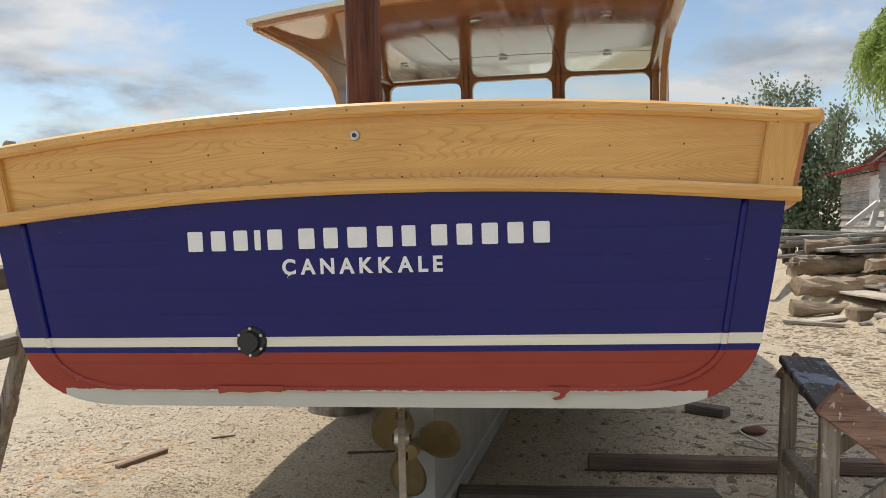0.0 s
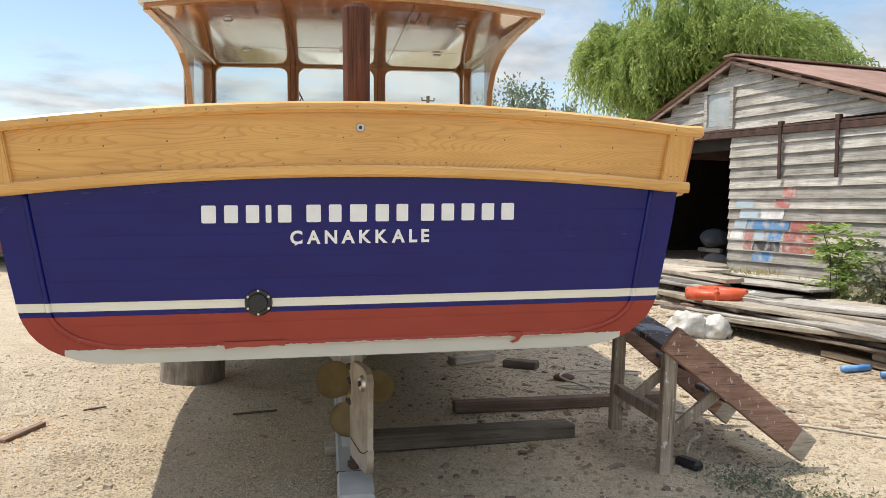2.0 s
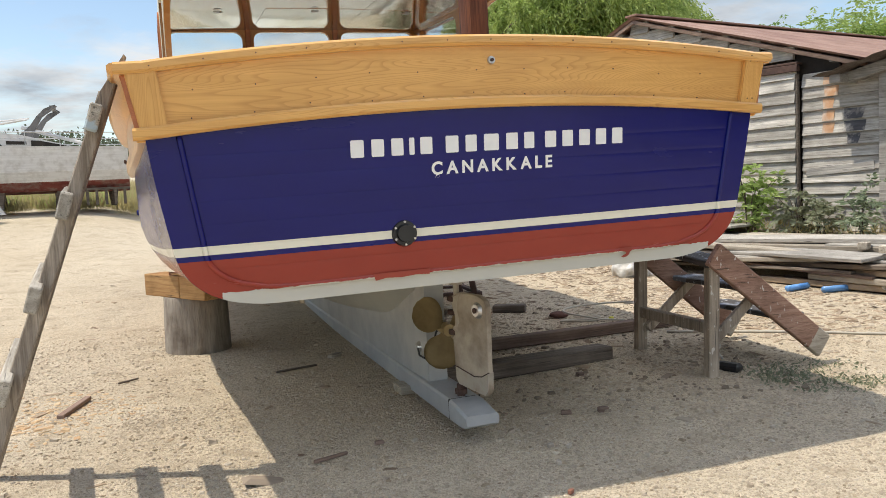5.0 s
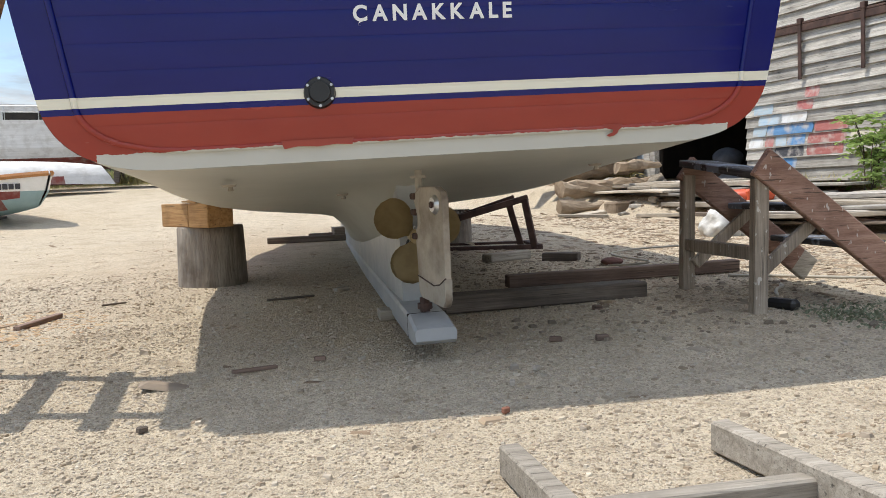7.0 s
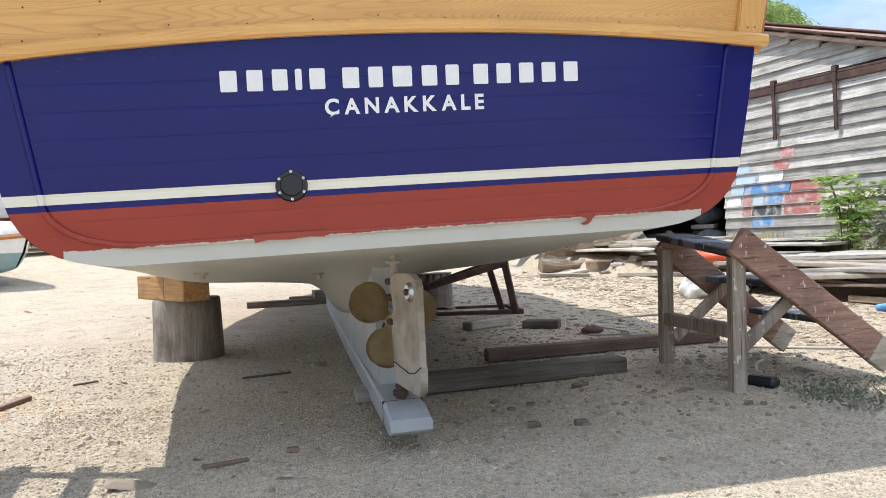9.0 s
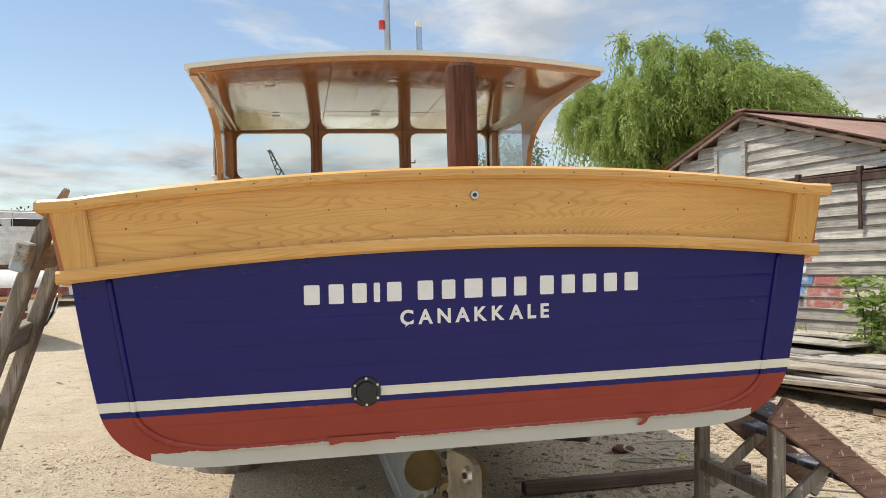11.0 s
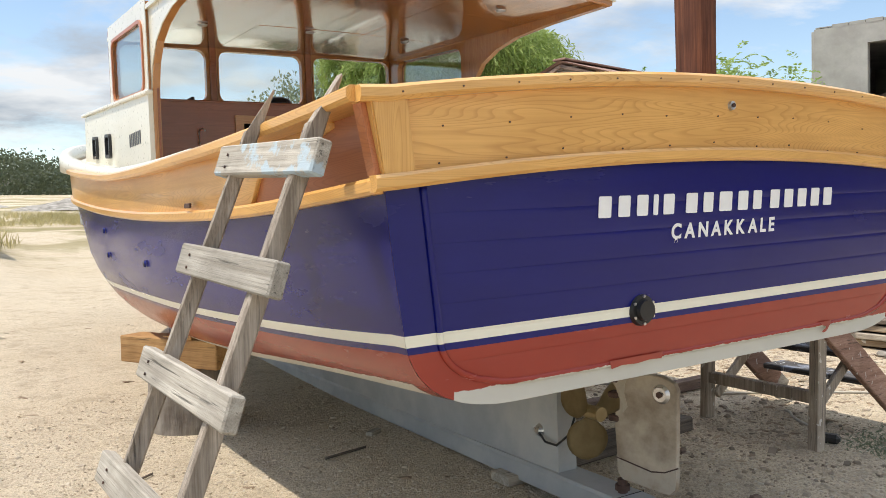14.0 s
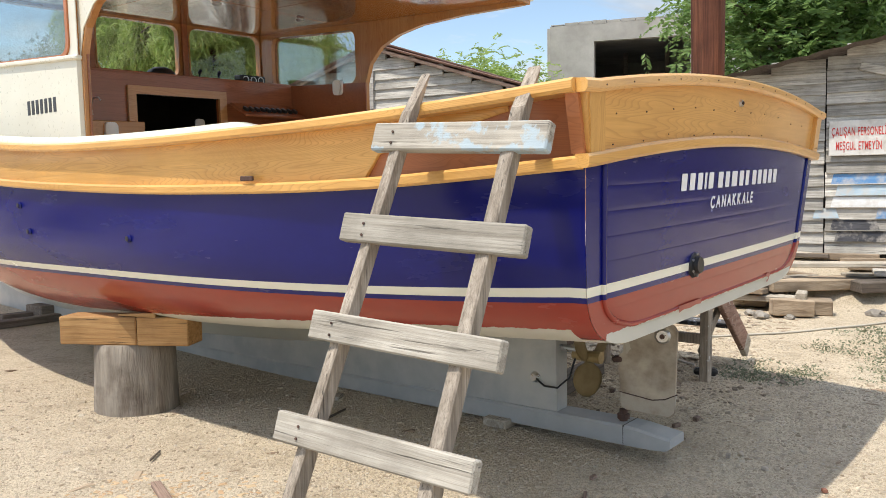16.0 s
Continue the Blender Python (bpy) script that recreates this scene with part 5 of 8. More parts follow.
# bulkhead, dash shelf and what stands on it
bm = bmesh.new()
panel_with_hole(bm, (-1.28, 1.28, 1.06, 2.30), (-0.36, 0.42, 1.40, 2.14, 0.005), 0.03, pose(0, 4.36, 0))
bulk = part("bulkhead", bm, M_MAHO, boat, "red-brown varnished bulkhead")
bm = bmesh.new()
ring_frame(bm, rounded(-0.43, 0.49, 1.33, 2.205, 0.006), rounded(-0.36, 0.42, 1.40, 2.14, 0.004), 0.03, pose(0, 4.335, 0))
part("companionway_frame", bm, M_FRAMEB, bulk, "lighter companionway frame")
bm = bmesh.new()
box(bm, (2.5, 0.50, 0.025), Matrix.Translation((0, 4.60, 2.31)), 0.006)
part("dash_shelf", bm, M_MAHO, boat, "varnished dash shelf")
# added near-black box: the unlit cabin painted dark behind the companionway
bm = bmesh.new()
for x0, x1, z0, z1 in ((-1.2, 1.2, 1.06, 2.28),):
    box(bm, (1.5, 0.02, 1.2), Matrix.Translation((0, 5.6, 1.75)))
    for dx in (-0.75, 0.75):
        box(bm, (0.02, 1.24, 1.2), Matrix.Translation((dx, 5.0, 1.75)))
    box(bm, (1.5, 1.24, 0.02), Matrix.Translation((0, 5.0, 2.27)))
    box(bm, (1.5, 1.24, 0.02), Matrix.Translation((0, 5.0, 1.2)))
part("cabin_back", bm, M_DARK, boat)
bm = bmesh.new()
box(bm, (0.29, 0.10, 0.086), None, 0.012)
gauge = part("instrument_box", bm, M_BLACK, boat, "black instrument box with dials", at=pose(0.98, 4.62, 2.366))
for k in range(3):
    bm = bmesh.new()
    circ = [(math.cos(a * math.pi / 10), math.sin(a * math.pi / 10)) for a in range(20)]
    ring_frame(bm, [(0.033 * c, 0.033 * s) for c, s in circ], [(0.027 * c, 0.027 * s) for c, s in circ], 0.008, pose(0, 0, 0))
    part("dial", bm, M_CHROME, gauge, at=pose(-0.085 + 0.085 * k, -0.052, 0))
bm = bmesh.new()
box(bm, (0.66, 0.25, 0.02), None, 0.004)
sw_panel = part("switch_shelf", bm, M_MAHO, boat, "sloping control shelf", at=pose(0.84, 4.20, 2.05, 28))
for k in range(10):
    bm = bmesh.new()
    box(bm, (0.035, 0.06, 0.03), None, 0.006)
    part("switch", bm, M_BLACK, sw_panel, at=pose(-0.27 + 0.06 * k, -0.03, 0.022))
bm = bmesh.new()
rod(bm, [(-0.73, 4.325, 1.96), (-0.73, 4.325, 2.06), (-0.725, 4.30, 2.085), (-0.71, 4.26, 2.085), (-0.705, 4.24, 2.065)], 0.007, 8)
part("tap", bm, M_CHROME, boat, "bent chrome tap", True)
bm = bmesh.new()
bmesh.ops.create_uvsphere(bm, u_segments=16, v_segments=8, radius=0.13)
for v in bm.verts:
    v.co.z = max(0, v.co.z) * 0.7
part("compass_dome", bm, M_BLACK, boat, "dark domed compass", True, pose(0.05, 4.62, 2.325))
bm = bmesh.new()
box(bm, (0.44, 0.035, 0.62), Matrix.Translation((-0.53, 4.318, 1.61)), 0.006)
part("locker_door", bm, M_FRAMEB, bulk, "lighter brown locker door")
bm = bmesh.new()
prism(bm, rounded(-0.045, 0.045, -0.05, 0.05, 0.03), 0.02, pose(0.40, 4.60, 1.94))
part("paper_label", bm, M_WHITE, boat, "small white box inside the companionway")
for x, y, z, w in ((1.222, 3.70, 2.24, 0), (-0.605, 4.29, 1.84, 90)):
    bm = bmesh.new()
    prism(bm, rounded(-0.052, 0.052, -0.066, 0.066, 0.035), 0.03, pose(0, 0, 0, 0, 0, 90))
    part("wall_lamp", bm, M_WHITE, boat, "white plastic lamp", at=pose(x, y, z, 0, 0, w))
for x in (0.42, 0.62):
    bm = bmesh.new()
    rod(bm, [(0, 0, 0), (0, 0, 0.07), (0.0, -0.02, 0.09)], 0.014, 8)
    part("radio_mount", bm, M_BLACK, boat, at=pose(x, 4.60, 2.322))


# the stern's twist, fading out forward
def twist(x, y):
    return TWIST * x * (1 - step(0.8, 3.2, y))


def settle(obs):
    for ob in obs:
        if ob.matrix_basis == Matrix.Identity(4):
            if ob.data is not None:
                for v in ob.data.vertices:
                    v.co.z += twist(v.co.x, v.co.y)
            settle(ob.children)
        else:
            ob.location.z += twist(ob.location.x, ob.location.y)


settle(boat.children)


# ---- supports and gear round the boat ----
# stump and packing timbers under the port bilge
def bark_stump(name, x, y, r, h, label, group=""):
    ob = thing(name, label, "stump", pose(x, y, ground_z(x, y) - 0.01), group)
    bm = bmesh.new()
    rings = []
    for i, z in enumerate((0.0, 0.04, 0.14, 0.26, 0.36, h - 0.012, h)):
        k = 1.03 - 0.05 * z / h
        line = []
        for j in range(44):
            a = 2 * math.pi * j / 44
            w = r * k * (1 + 0.05 * noise.noise((math.cos(a) * 1.3, math.sin(a) * 1.3, x)) + 0.022 * noise.noise((math.cos(a) * 9, math.sin(a) * 9, z * 2.2)))
            if i == 6:
                w *= 0.965
            line.append((w * math.cos(a), w * math.sin(a), z))
        rings.append(line)
    vs = sheet(bm, rings, True)
    part("bark", bm, M_BARK, ob, "grey ridged bark", True)
    bm = bmesh.new()
    f = [bm.verts.new((x * 0.99, y * 0.99, h - 0.001)) for x, y, z in rings[-1]]
    bm.faces.new(f)
    part("sawn_top", bm, M_ENDGRAIN, ob, "pale sawn end grain")
    return ob


bark_stump("tree_stump", -1.21, 3.06, 0.245, 0.445, "upright tree stump with grey bark under the hull")
bark_stump("tree_stump", 1.05, 5.6, 0.20, 0.36, "dark tree stump propping the hull")
d = Vector((-0.5, 0.866, 0))
for k, (a, b, z, w) in enumerate(((0.0, 0.33, 0.528, 0.19), (0.335, 0.84, 0.528, 0.19))):
    p, q = Vector((-1.17, 2.54, z)) + Vector((0.083, 0.048, 0)) + d * a, Vector((-1.17, 2.54, z)) + Vector((0.083, 0.048, 0)) + d * b
    bm = bmesh.new()
    box(bm, (w, (q - p).length, 0.17), None, 0.006)
    solo("packing_timber", bm, M_CUT, "orange-brown sawn packing timber on the stump", "timber", Matrix.Translation((p + q) / 2) @ pose(0, 0, 0, 0, 0, 30), "packing timbers")
bm = bmesh.new()
box(bm, (0.14, 0.24, 0.03), None, 0.004)
for v in bm.verts:
    if v.co.y > 0:
        v.co.z *= 0.3
solo("wooden_wedge", bm, M_CUT, "thin sawn wedge between timber and hull", "wedge", pose(-1.27, 2.86, 0.622, 0, 4, 30))

# ladder leaning on the port quarter
ladder = thing("wooden_ladder", "rough grey weathered timber ladder leaning on the rail", "ladder", pose(-2.30, 0.10, 0))


def lad_x(z):
    return -1.72 - 0.39 * (1.19 - z) + 2.30


STILES = ((-0.07, -0.14, 1.785, 0.004), (0.50, 0.325, 1.80, 0.050))
for y0, y1, top, back in STILES:
    bm = bmesh.new()
    beam(bm, (lad_x(-0.07) - back, y0 - 0.10, -0.07), (lad_x(top) - 0.045 - back, y1 - 0.10, top), 0.060, 0.066, 0.006)
    for v in bm.verts:
        if v.co.z > top - 0.12 and v.co.x < lad_x(top) - 0.05 - back:
            v.co.z -= 0.16
            v.co.x -= 0.045
    part("stile", bm, M_LADDER, ladder, "grey split timber stile")
RUNGS = ((1.537, -0.285, 0.45), (1.205, -0.277, 0.495), (0.857, -0.275, 0.525), (0.510, -0.265, 0.57))
for k, (z, ya, yb) in enumerate(RUNGS):
    bm = bmesh.new()
    box(bm, (0.048, yb - ya, 0.105), None, 0.006)
    for v in bm.verts:
        v.co.z += 0.006 * noise.noise((v.co.y * 3, k * 5, 0.3))
    part("rung", bm, M_RUNGB if k == 0 else M_RUNG, ladder, "pale timber rung" + (" with old blue paint" if k == 0 else ""), at=pose(lad_x(z) - 0.078, (ya + yb) / 2 - 0.10, z, 0, 0, 5.4) @ pose(0, 0, 0, 0, 17, 0) @ pose(0, 0, 0, 2.8))
for z, ya, yb in RUNGS:
    for y0, y1, top, back in STILES:
        y = y0 + (y1 - y0) * z / top
        for dz in (-0.02, 0.02):
            bm = bmesh.new()
            disc(bm, pose(0, 0, 0, 0, -90 + 17), 0.005, 0.004, 8)
            part("nail", bm, M_RUSTY, ladder, at=pose(lad_x(z) - 0.103 - (y - (ya + yb) / 2) * 0.094 + dz * 0.3, y - 0.10, z + dz + (y - (ya + yb) / 2) * 0.05))

# stepped trestle on the starboard side
tre = thing("step_trestle", "paint-spattered wooden step trestle standing on the gravel", "trestle", pose(1.72, 0.55, 0))
for y in (0.0, 0.80):
    bm = bmesh.new()
    beam(bm, (0.0, y, -0.055 + 0.05 * y), (0.02, y, 0.665), 0.066, 0.074, 0.006)
    part("leg", bm, M_TRESTLE, tre, "squared timber leg")
bm = bmesh.new()
box(bm, (0.215, 0.85, 0.042), None, 0.007)
part("top_board", bm, M_TREAD, tre, "dark top board crusted with paint", at=pose(0.075, 0.39, 0.688, 6, 3, 0))
for y, mat, foot in ((-0.035, M_TRESTLE_P, 0.925), (0.80, M_TRESTLE_P, 0.89)):
    bm = bmesh.new()
    a, b = Vector((0.0, y, 0.715)), Vector((foot - 0.06, y + 0.05, 0.055))
    beam(bm, a, b, 0.045, 0.155, 0.006)
    st = part("stringer", bm, mat, tre, "red-brown stringer board with a worn foot")
    bm = bmesh.new()
    c = b + (a - b) * 0.11
    beam(bm, c, b + (b - a) * 0.002, 0.047, 0.157, 0.006)
    part("worn_foot", bm, M_PLANK, st, "pale worn end")
for x, z in ((0.36, 0.475), (0.63, 0.27)):
    bm = bmesh.new()
    box(bm, (0.20, 0.76, 0.035), None, 0.006)
    part("tread", bm, M_TREAD, tre, "dark paint-stained tread", at=pose(x, 0.40, z))
bm = bmesh.new()
beam(bm, (0.01, -0.02, 0.255), (0.01, 0.82, 0.255), 0.06, 0.07, 0.005)
part("rail", bm, M_TRESTLE, tre)
for y in (0.05, 0.75):
    bm = bmesh.new()
    beam(bm, (0.03, y, 0.14), (0.40, y, 0.45), 0.032, 0.065, 0.005)
    part("brace", bm, M_TRESTLE, tre)

# black tool, cables and timbers lying under the boat
bm = bmesh.new()
box(bm, (0.075, 0.17, 0.055), None, 0.018)
solo("power_strip", bm, M_BLACK, "black extension socket block on the gravel", "socket block", pose(1.90, 0.62, ground_z(1.90, 0.62) + 0.027, 0, 0, 25))
bm = bmesh.new()
box(bm, (1.66, 0.085, 0.08), None, 0.006)
solo("squared_beam", bm, M_PLANK_R, "long squared red-brown beam on the ground", "beam", pose(1.55, 1.877, 0.046, 0, 0, 6))
bm = bmesh.new()
vs = box(bm, (1.32, 0.17, 0.095), None, 0.01)
for v in bm.verts:
    v.co.z += 0.008 * noise.noise((v.co.x * 4, v.co.y * 9, 0))
solo("old_plank", bm, M_PLANK_D, "thick dark weathered plank on the ground", "plank", pose(0.74, 1.16, 0.024, 0, 0.5, 9))
for x, y, l, a, m in ((-0.50, 6.45, 0.95, 2, M_PLANK_D), (-0.15, 6.75, 0.7, -6, M_PLANK_D), (1.15, 3.55, 0.45, 28, M_PLANK), (1.55, 3.3, 0.3, -30, M_PLANK_D)):
    bm = bmesh.new()
    box(bm, (l, 0.13, 0.07), None, 0.008)
    solo("loose_plank", bm, m, "short weathered plank lying under the boat", "plank", pose(x, y, ground_z(x, y) + 0.034, 0, 0, a), "planks under the boat")
bm = bmesh.new()
box(bm, (0.34, 0.30, 0.17), None, 0.008)
solo("timber_block", bm, M_PLANK_D, "dark timber block under the keel", "block", pose(-0.05, 6.7, 0.16, 0, 0, 4))
# rusty steel cradle
cra = thing("steel_cradle", "dark rusty steel cradle propping the hull", "cradle", pose(1.28, 4.55, 0))
for a, b in (((-0.55, 0.12, 0.05), (0.40, -0.12, 0.05)), ((-0.45, 0.65, 0.05), (0.45, 0.50, 0.05)), ((0.36, -0.12, 0.04), (0.28, -0.08, 0.52)), ((0.30, 0.16, 0.04), (0.18, 0.2, 0.52)), ((-0.6, 0.0, 0.30), (0.32, -0.05, 0.53)), ((-0.5, 0.3, 0.30), (0.25, 0.2, 0.53)), ((0.40, -0.15, 0.05), (0.45, 0.55, 0.05))):
    bm = bmesh.new()
    beam(bm, a, b, 0.06, 0.06, 0.004)
    part("bar", bm, M_RUSTY, cra)
bm = bmesh.new()
bmesh.ops.create_icosphere(bm, subdivisions=2, radius=0.075)
for v in bm.verts:
    v.co = Vector((v.co.x * 1.2, v.co.y * 0.8, v.co.z * 0.45)) * (1 + 0.2 * noise.noise(v.co * 9))
solo("red_stone", bm, surf("red_stone", (0.10, 0.045, 0.035), (0.15, 0.07, 0.055), 8, 0.9), "dark red lump on the gravel", "stone", pose(1.78, 2.76, 0.04))
bm = bmesh.new()
pts = [(1.35 + 0.42 * math.cos(a) * (1 - 0.05 * k), 2.28 + 0.20 * math.sin(a), 0.012 + 0.004 * k) for k, a in enumerate(np.linspace(0.4, 10.5, 46))]
rod(bm, [(x + 0.45, y, z) for x, y, z in pts], 0.008, 6)
solo("coiled_cable", bm, M_CABLE, "loose coil of pale cable on the ground", "cable", smooth=True)
bm = bmesh.new()
q = np.linspace(0, 1, 60)
hose = [(1.93 + 0.25 * math.sin(u * 3), 0.72 + 0.9 * u + 0.06 * math.sin(9 * u), 0.014) for u in q[:30]]
rod(bm, hose, 0.009, 6)
solo("extension_cable", bm, M_CABLE, "pale extension cable running along the ground", "cable", smooth=True)
bm = bmesh.new()
rod(bm, [(2.2 + 3.6 * u, 1.75 - 2.3 * u + 0.10 * math.sin(8 * u), ground_z(2.2 + 3.6 * u, 1.75 - 2.3 * u) + 0.012) for u in q], 0.010, 6)
solo("hose", bm, M_CABLE, "thin pale hose lying across the yard", "hose", smooth=True)
bm = bmesh.new()
box(bm, (0.05, 0.035, 0.03), None, 0.01)
solo("yellow_scrap", bm, surf("yellow_plastic", (0.55, 0.50, 0.03), (0.65, 0.6, 0.06), 9, 0.5), "small yellow plastic scrap", "scrap", pose(2.12, 2.45, 0.02, 0, 0, 20))

# timber frame lying near the camera
fr = thing("low_sawhorse", "low grey sawhorse of squared timbers lying on the gravel", "sawhorse", pose(0, 0, 0))
for a, b in (((0.005, -1.20, -0.078), (0.07, -1.95, -0.090)), ((0.612, -1.17, -0.074), (0.745, -1.95, -0.090)), ((-0.02, -1.575, -0.098), (0.74, -1.535, -0.098))):
    bm = bmesh.new()
    beam(bm, a, b, 0.058, 0.085 if a[2] > -0.095 else 0.06, 0.006)
    part("bar", bm, M_RUNG_X, fr, "grey squared timber")

# ---- the barn ----
BARN = Matrix.Translation(BARN_AT) @ pose(0, 0, 0, 0, 0, BARN_TURN)
barn = thing("barn", "weathered grey clapboard boat shed with rusty tin roof", "shed", BARN)
S0, S1, EAVE, APEX_S, APEX_Z, SILL = -2.75, 4.42, 2.44, 0.62, 3.58, 0.44


def gable(s):
    return APEX_Z - 0.04 - (0.312 if s > APEX_S else 0.345) * abs(s - APEX_S)


def board_mesh(length, h=0.155, cut=(0.0, 0.0)):
    """A lapped board, thicker at its lower edge, from x = 0 along x; cut slants its upper ends."""
    bm = bmesh.new()
    xs = np.linspace(0, length, max(3, int(length / 0.5) + 2))
    rows = []
    ph = random.random() * 50
    for i, x in enumerate(xs):
        w = 0.006 * noise.noise((x * 1.3, ph, 0)) if 0 < i < len(xs) - 1 else 0
        u = x / length
        xt = x + (cut[0] * (1 - u) + cut[1] * u)
        rows.append([(x, 0.0, w - 0.004), (x, -0.046, w), (xt, -0.010, h + 0.02), (xt, 0.0, h + 0.02)])
    vs = sheet(bm, rows, True)
    bm.faces.new(vs[0])
    bm.faces.new(vs[-1][::-1])
    bmesh.ops.recalc_face_normals(bm, faces=bm.faces)
    return bm


def clad(parent, s0, s1, z0, z1, y=0.0, mat=None, top=None, name="board", pitch=0.148, skew=0.0):
    """Lapped boards over a wall from s0 to s1."""
    z, k = z0, 0
    while z < z1 - 0.02:
        a, b = s0, s1
        if top:
            # keep the boards under the sloping roof
            while a < b and top(a) < z + 0.10:
                a += 0.02
            while b > a and top(b) < z + 0.10:
                b -= 0.02
        if b - a > 0.12:
            jog = random.uniform(-0.006, 0.006)
            part(name, board_mesh(b - a, pitch), mat or M_SIDING, parent, at=pose(a + jog, y + random.uniform(-0.004, 0.004), z + random.uniform(-0.004, 0.004), 0, random.uniform(-0.35, 0.35) + skew, 0))
        z += pitch
        k += 1


# backing behind the boards, its shade painted near black, with the door opening left free
DOOR0, DOOR1, DOORZ = -1.50, 0.60, 2.54
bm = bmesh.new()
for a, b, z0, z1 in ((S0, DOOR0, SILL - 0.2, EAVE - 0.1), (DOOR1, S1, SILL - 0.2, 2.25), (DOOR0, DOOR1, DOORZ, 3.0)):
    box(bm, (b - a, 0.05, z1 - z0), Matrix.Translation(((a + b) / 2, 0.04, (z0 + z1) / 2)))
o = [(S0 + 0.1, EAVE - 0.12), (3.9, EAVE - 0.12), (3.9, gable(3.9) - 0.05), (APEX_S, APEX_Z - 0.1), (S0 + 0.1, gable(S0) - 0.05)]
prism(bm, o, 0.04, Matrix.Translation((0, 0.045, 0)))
part("wall", bm, M_DARK, barn, "backing painted near black as shade behind the boards")
# gable boards
clad(barn, S0 + 0.1, S1, 2.60, 3.62, 0.0, M_SIDING, gable, pitch=0.155)
# fixed siding and the corner
clad(barn, 3.42, 4.44, SILL, 2.30, 0.0, M_SIDING)
bm = bmesh.new()
box(bm, (0.9, 0.03, 0.10), None, 0.004)
part("loose_board", bm, M_SIDING_D, barn, "sprung board", at=pose(3.92, -0.035, 1.19, 4, -3.5, 0))
# panel beside the opening, with an old window
clad(barn, S0, -2.56, SILL - 0.1, EAVE - 0.06, -0.02, M_SIDING)
bm = bmesh.new()
beam(bm, (-1.74, -0.03, SILL - 0.2), (-1.76, -0.03, 2.60), 0.10, 0.17, 0.006)
part("door_jamb", bm, M_SIDING, barn, "pale grey door jamb")
bm = bmesh.new()
beam(bm, (-1.555, -0.05, SILL - 0.2), (-1.575, -0.05, 2.60), 0.10, 0.13, 0.006)
part("door_jamb", bm, M_SIDING, barn)
bm = bmesh.new()
beam(bm, (-2.34, -0.05, SILL - 0.1), (-2.58, -0.05, 2.44), 0.09, 0.12, 0.006)
part("post", bm, M_SIDING_D, barn)
bm = bmesh.new()
box(bm, (0.56, 0.03, 0.72), Matrix.Translation((-2.12, -0.01, 0.82)), 0.004)
part("lower_panel", bm, M_PAINT["sky"], barn, "faded pale blue panel")
wf = part("window_frame", (bm := bmesh.new(), panel_with_hole(bm, (-1.46, -0.92, 1.18, 2.42), (-1.38, -1.00, 1.28, 2.30, 0.004), 0.04))[0], M_SIDING, barn, "old grey window frame", at=pose(-0.94, -0.02, 0))
for x in (-1.19,):
    bm = bmesh.new()
    box(bm, (0.03, 0.03, 1.04), Matrix.Translation((x, 0, 1.79)), 0.003)
    part("mullion", bm, M_SIDING, wf)
for z in (1.62, 1.95):
    bm = bmesh.new()
    box(bm, (0.38, 0.03, 0.03), Matrix.Translation((-1.19, 0, z)), 0.003)
    part("mullion", bm, M_SIDING, wf)
bm = bmesh.new()
box(bm, (0.38, 0.01, 1.0), Matrix.Translation((-1.19, 0.03, 1.79)))
part("pane", bm, M_RUSTY, wf, "dark rusty backing")
# gable window
gw = part("gable_window", (bm := bmesh.new(), panel_with_hole(bm, (-0.05, 0.60, 2.62, 3.22), (0.02, 0.53, 2.68, 3.16, 0.004), 0.06))[0], M_SIDING_D, barn, "small gable window", at=pose(0, -0.04, 0))
bm = bmesh.new()
box(bm, (0.52, 0.01, 0.5), Matrix.Translation((0.275, 0.0, 2.92)))
part("pane", bm, surf("dusty_pane", (0.36, 0.40, 0.41), (0.46, 0.50, 0.50), 4, 0.25, vary=0), gw, "dusty pane")
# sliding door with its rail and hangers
# the door's core is near black, painting shade between its boards
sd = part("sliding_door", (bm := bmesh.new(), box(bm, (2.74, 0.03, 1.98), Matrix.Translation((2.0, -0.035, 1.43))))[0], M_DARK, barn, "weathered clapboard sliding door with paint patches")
clad(sd, 0.60, 3.36, SILL - 0.0, 2.40, -0.06, M_SIDING, name="board", pitch=0.146, skew=0.0)
bm = bmesh.new()
beam(bm, (3.385, -0.07, SILL), (3.385, -0.07, 2.40), 0.05, 0.028)
part("door_edge", bm, M_PLANK_D, sd)
bm = bmesh.new()
beam(bm, (-1.5, -0.10, 2.56), (3.42, -0.10, 2.47), 0.06, 0.085)
beam(bm, (-1.5, -0.07, 2.62), (3.42, -0.07, 2.53), 0.12, 0.03)
part("door_rail", bm, M_RUSTY, barn, "dark rusty sliding rail")
for s in (1.62, 2.58):
    bm = bmesh.new()
    box(bm, (0.055, 0.02, 0.74), Matrix.Translation((s, -0.135, 2.23)), 0.004)
    box(bm, (0.075, 0.06, 0.08), Matrix.Translation((s, -0.12, 2.585)), 0.006)
    part("hanger", bm, M_RUSTY, sd, "rusty strap hanger")
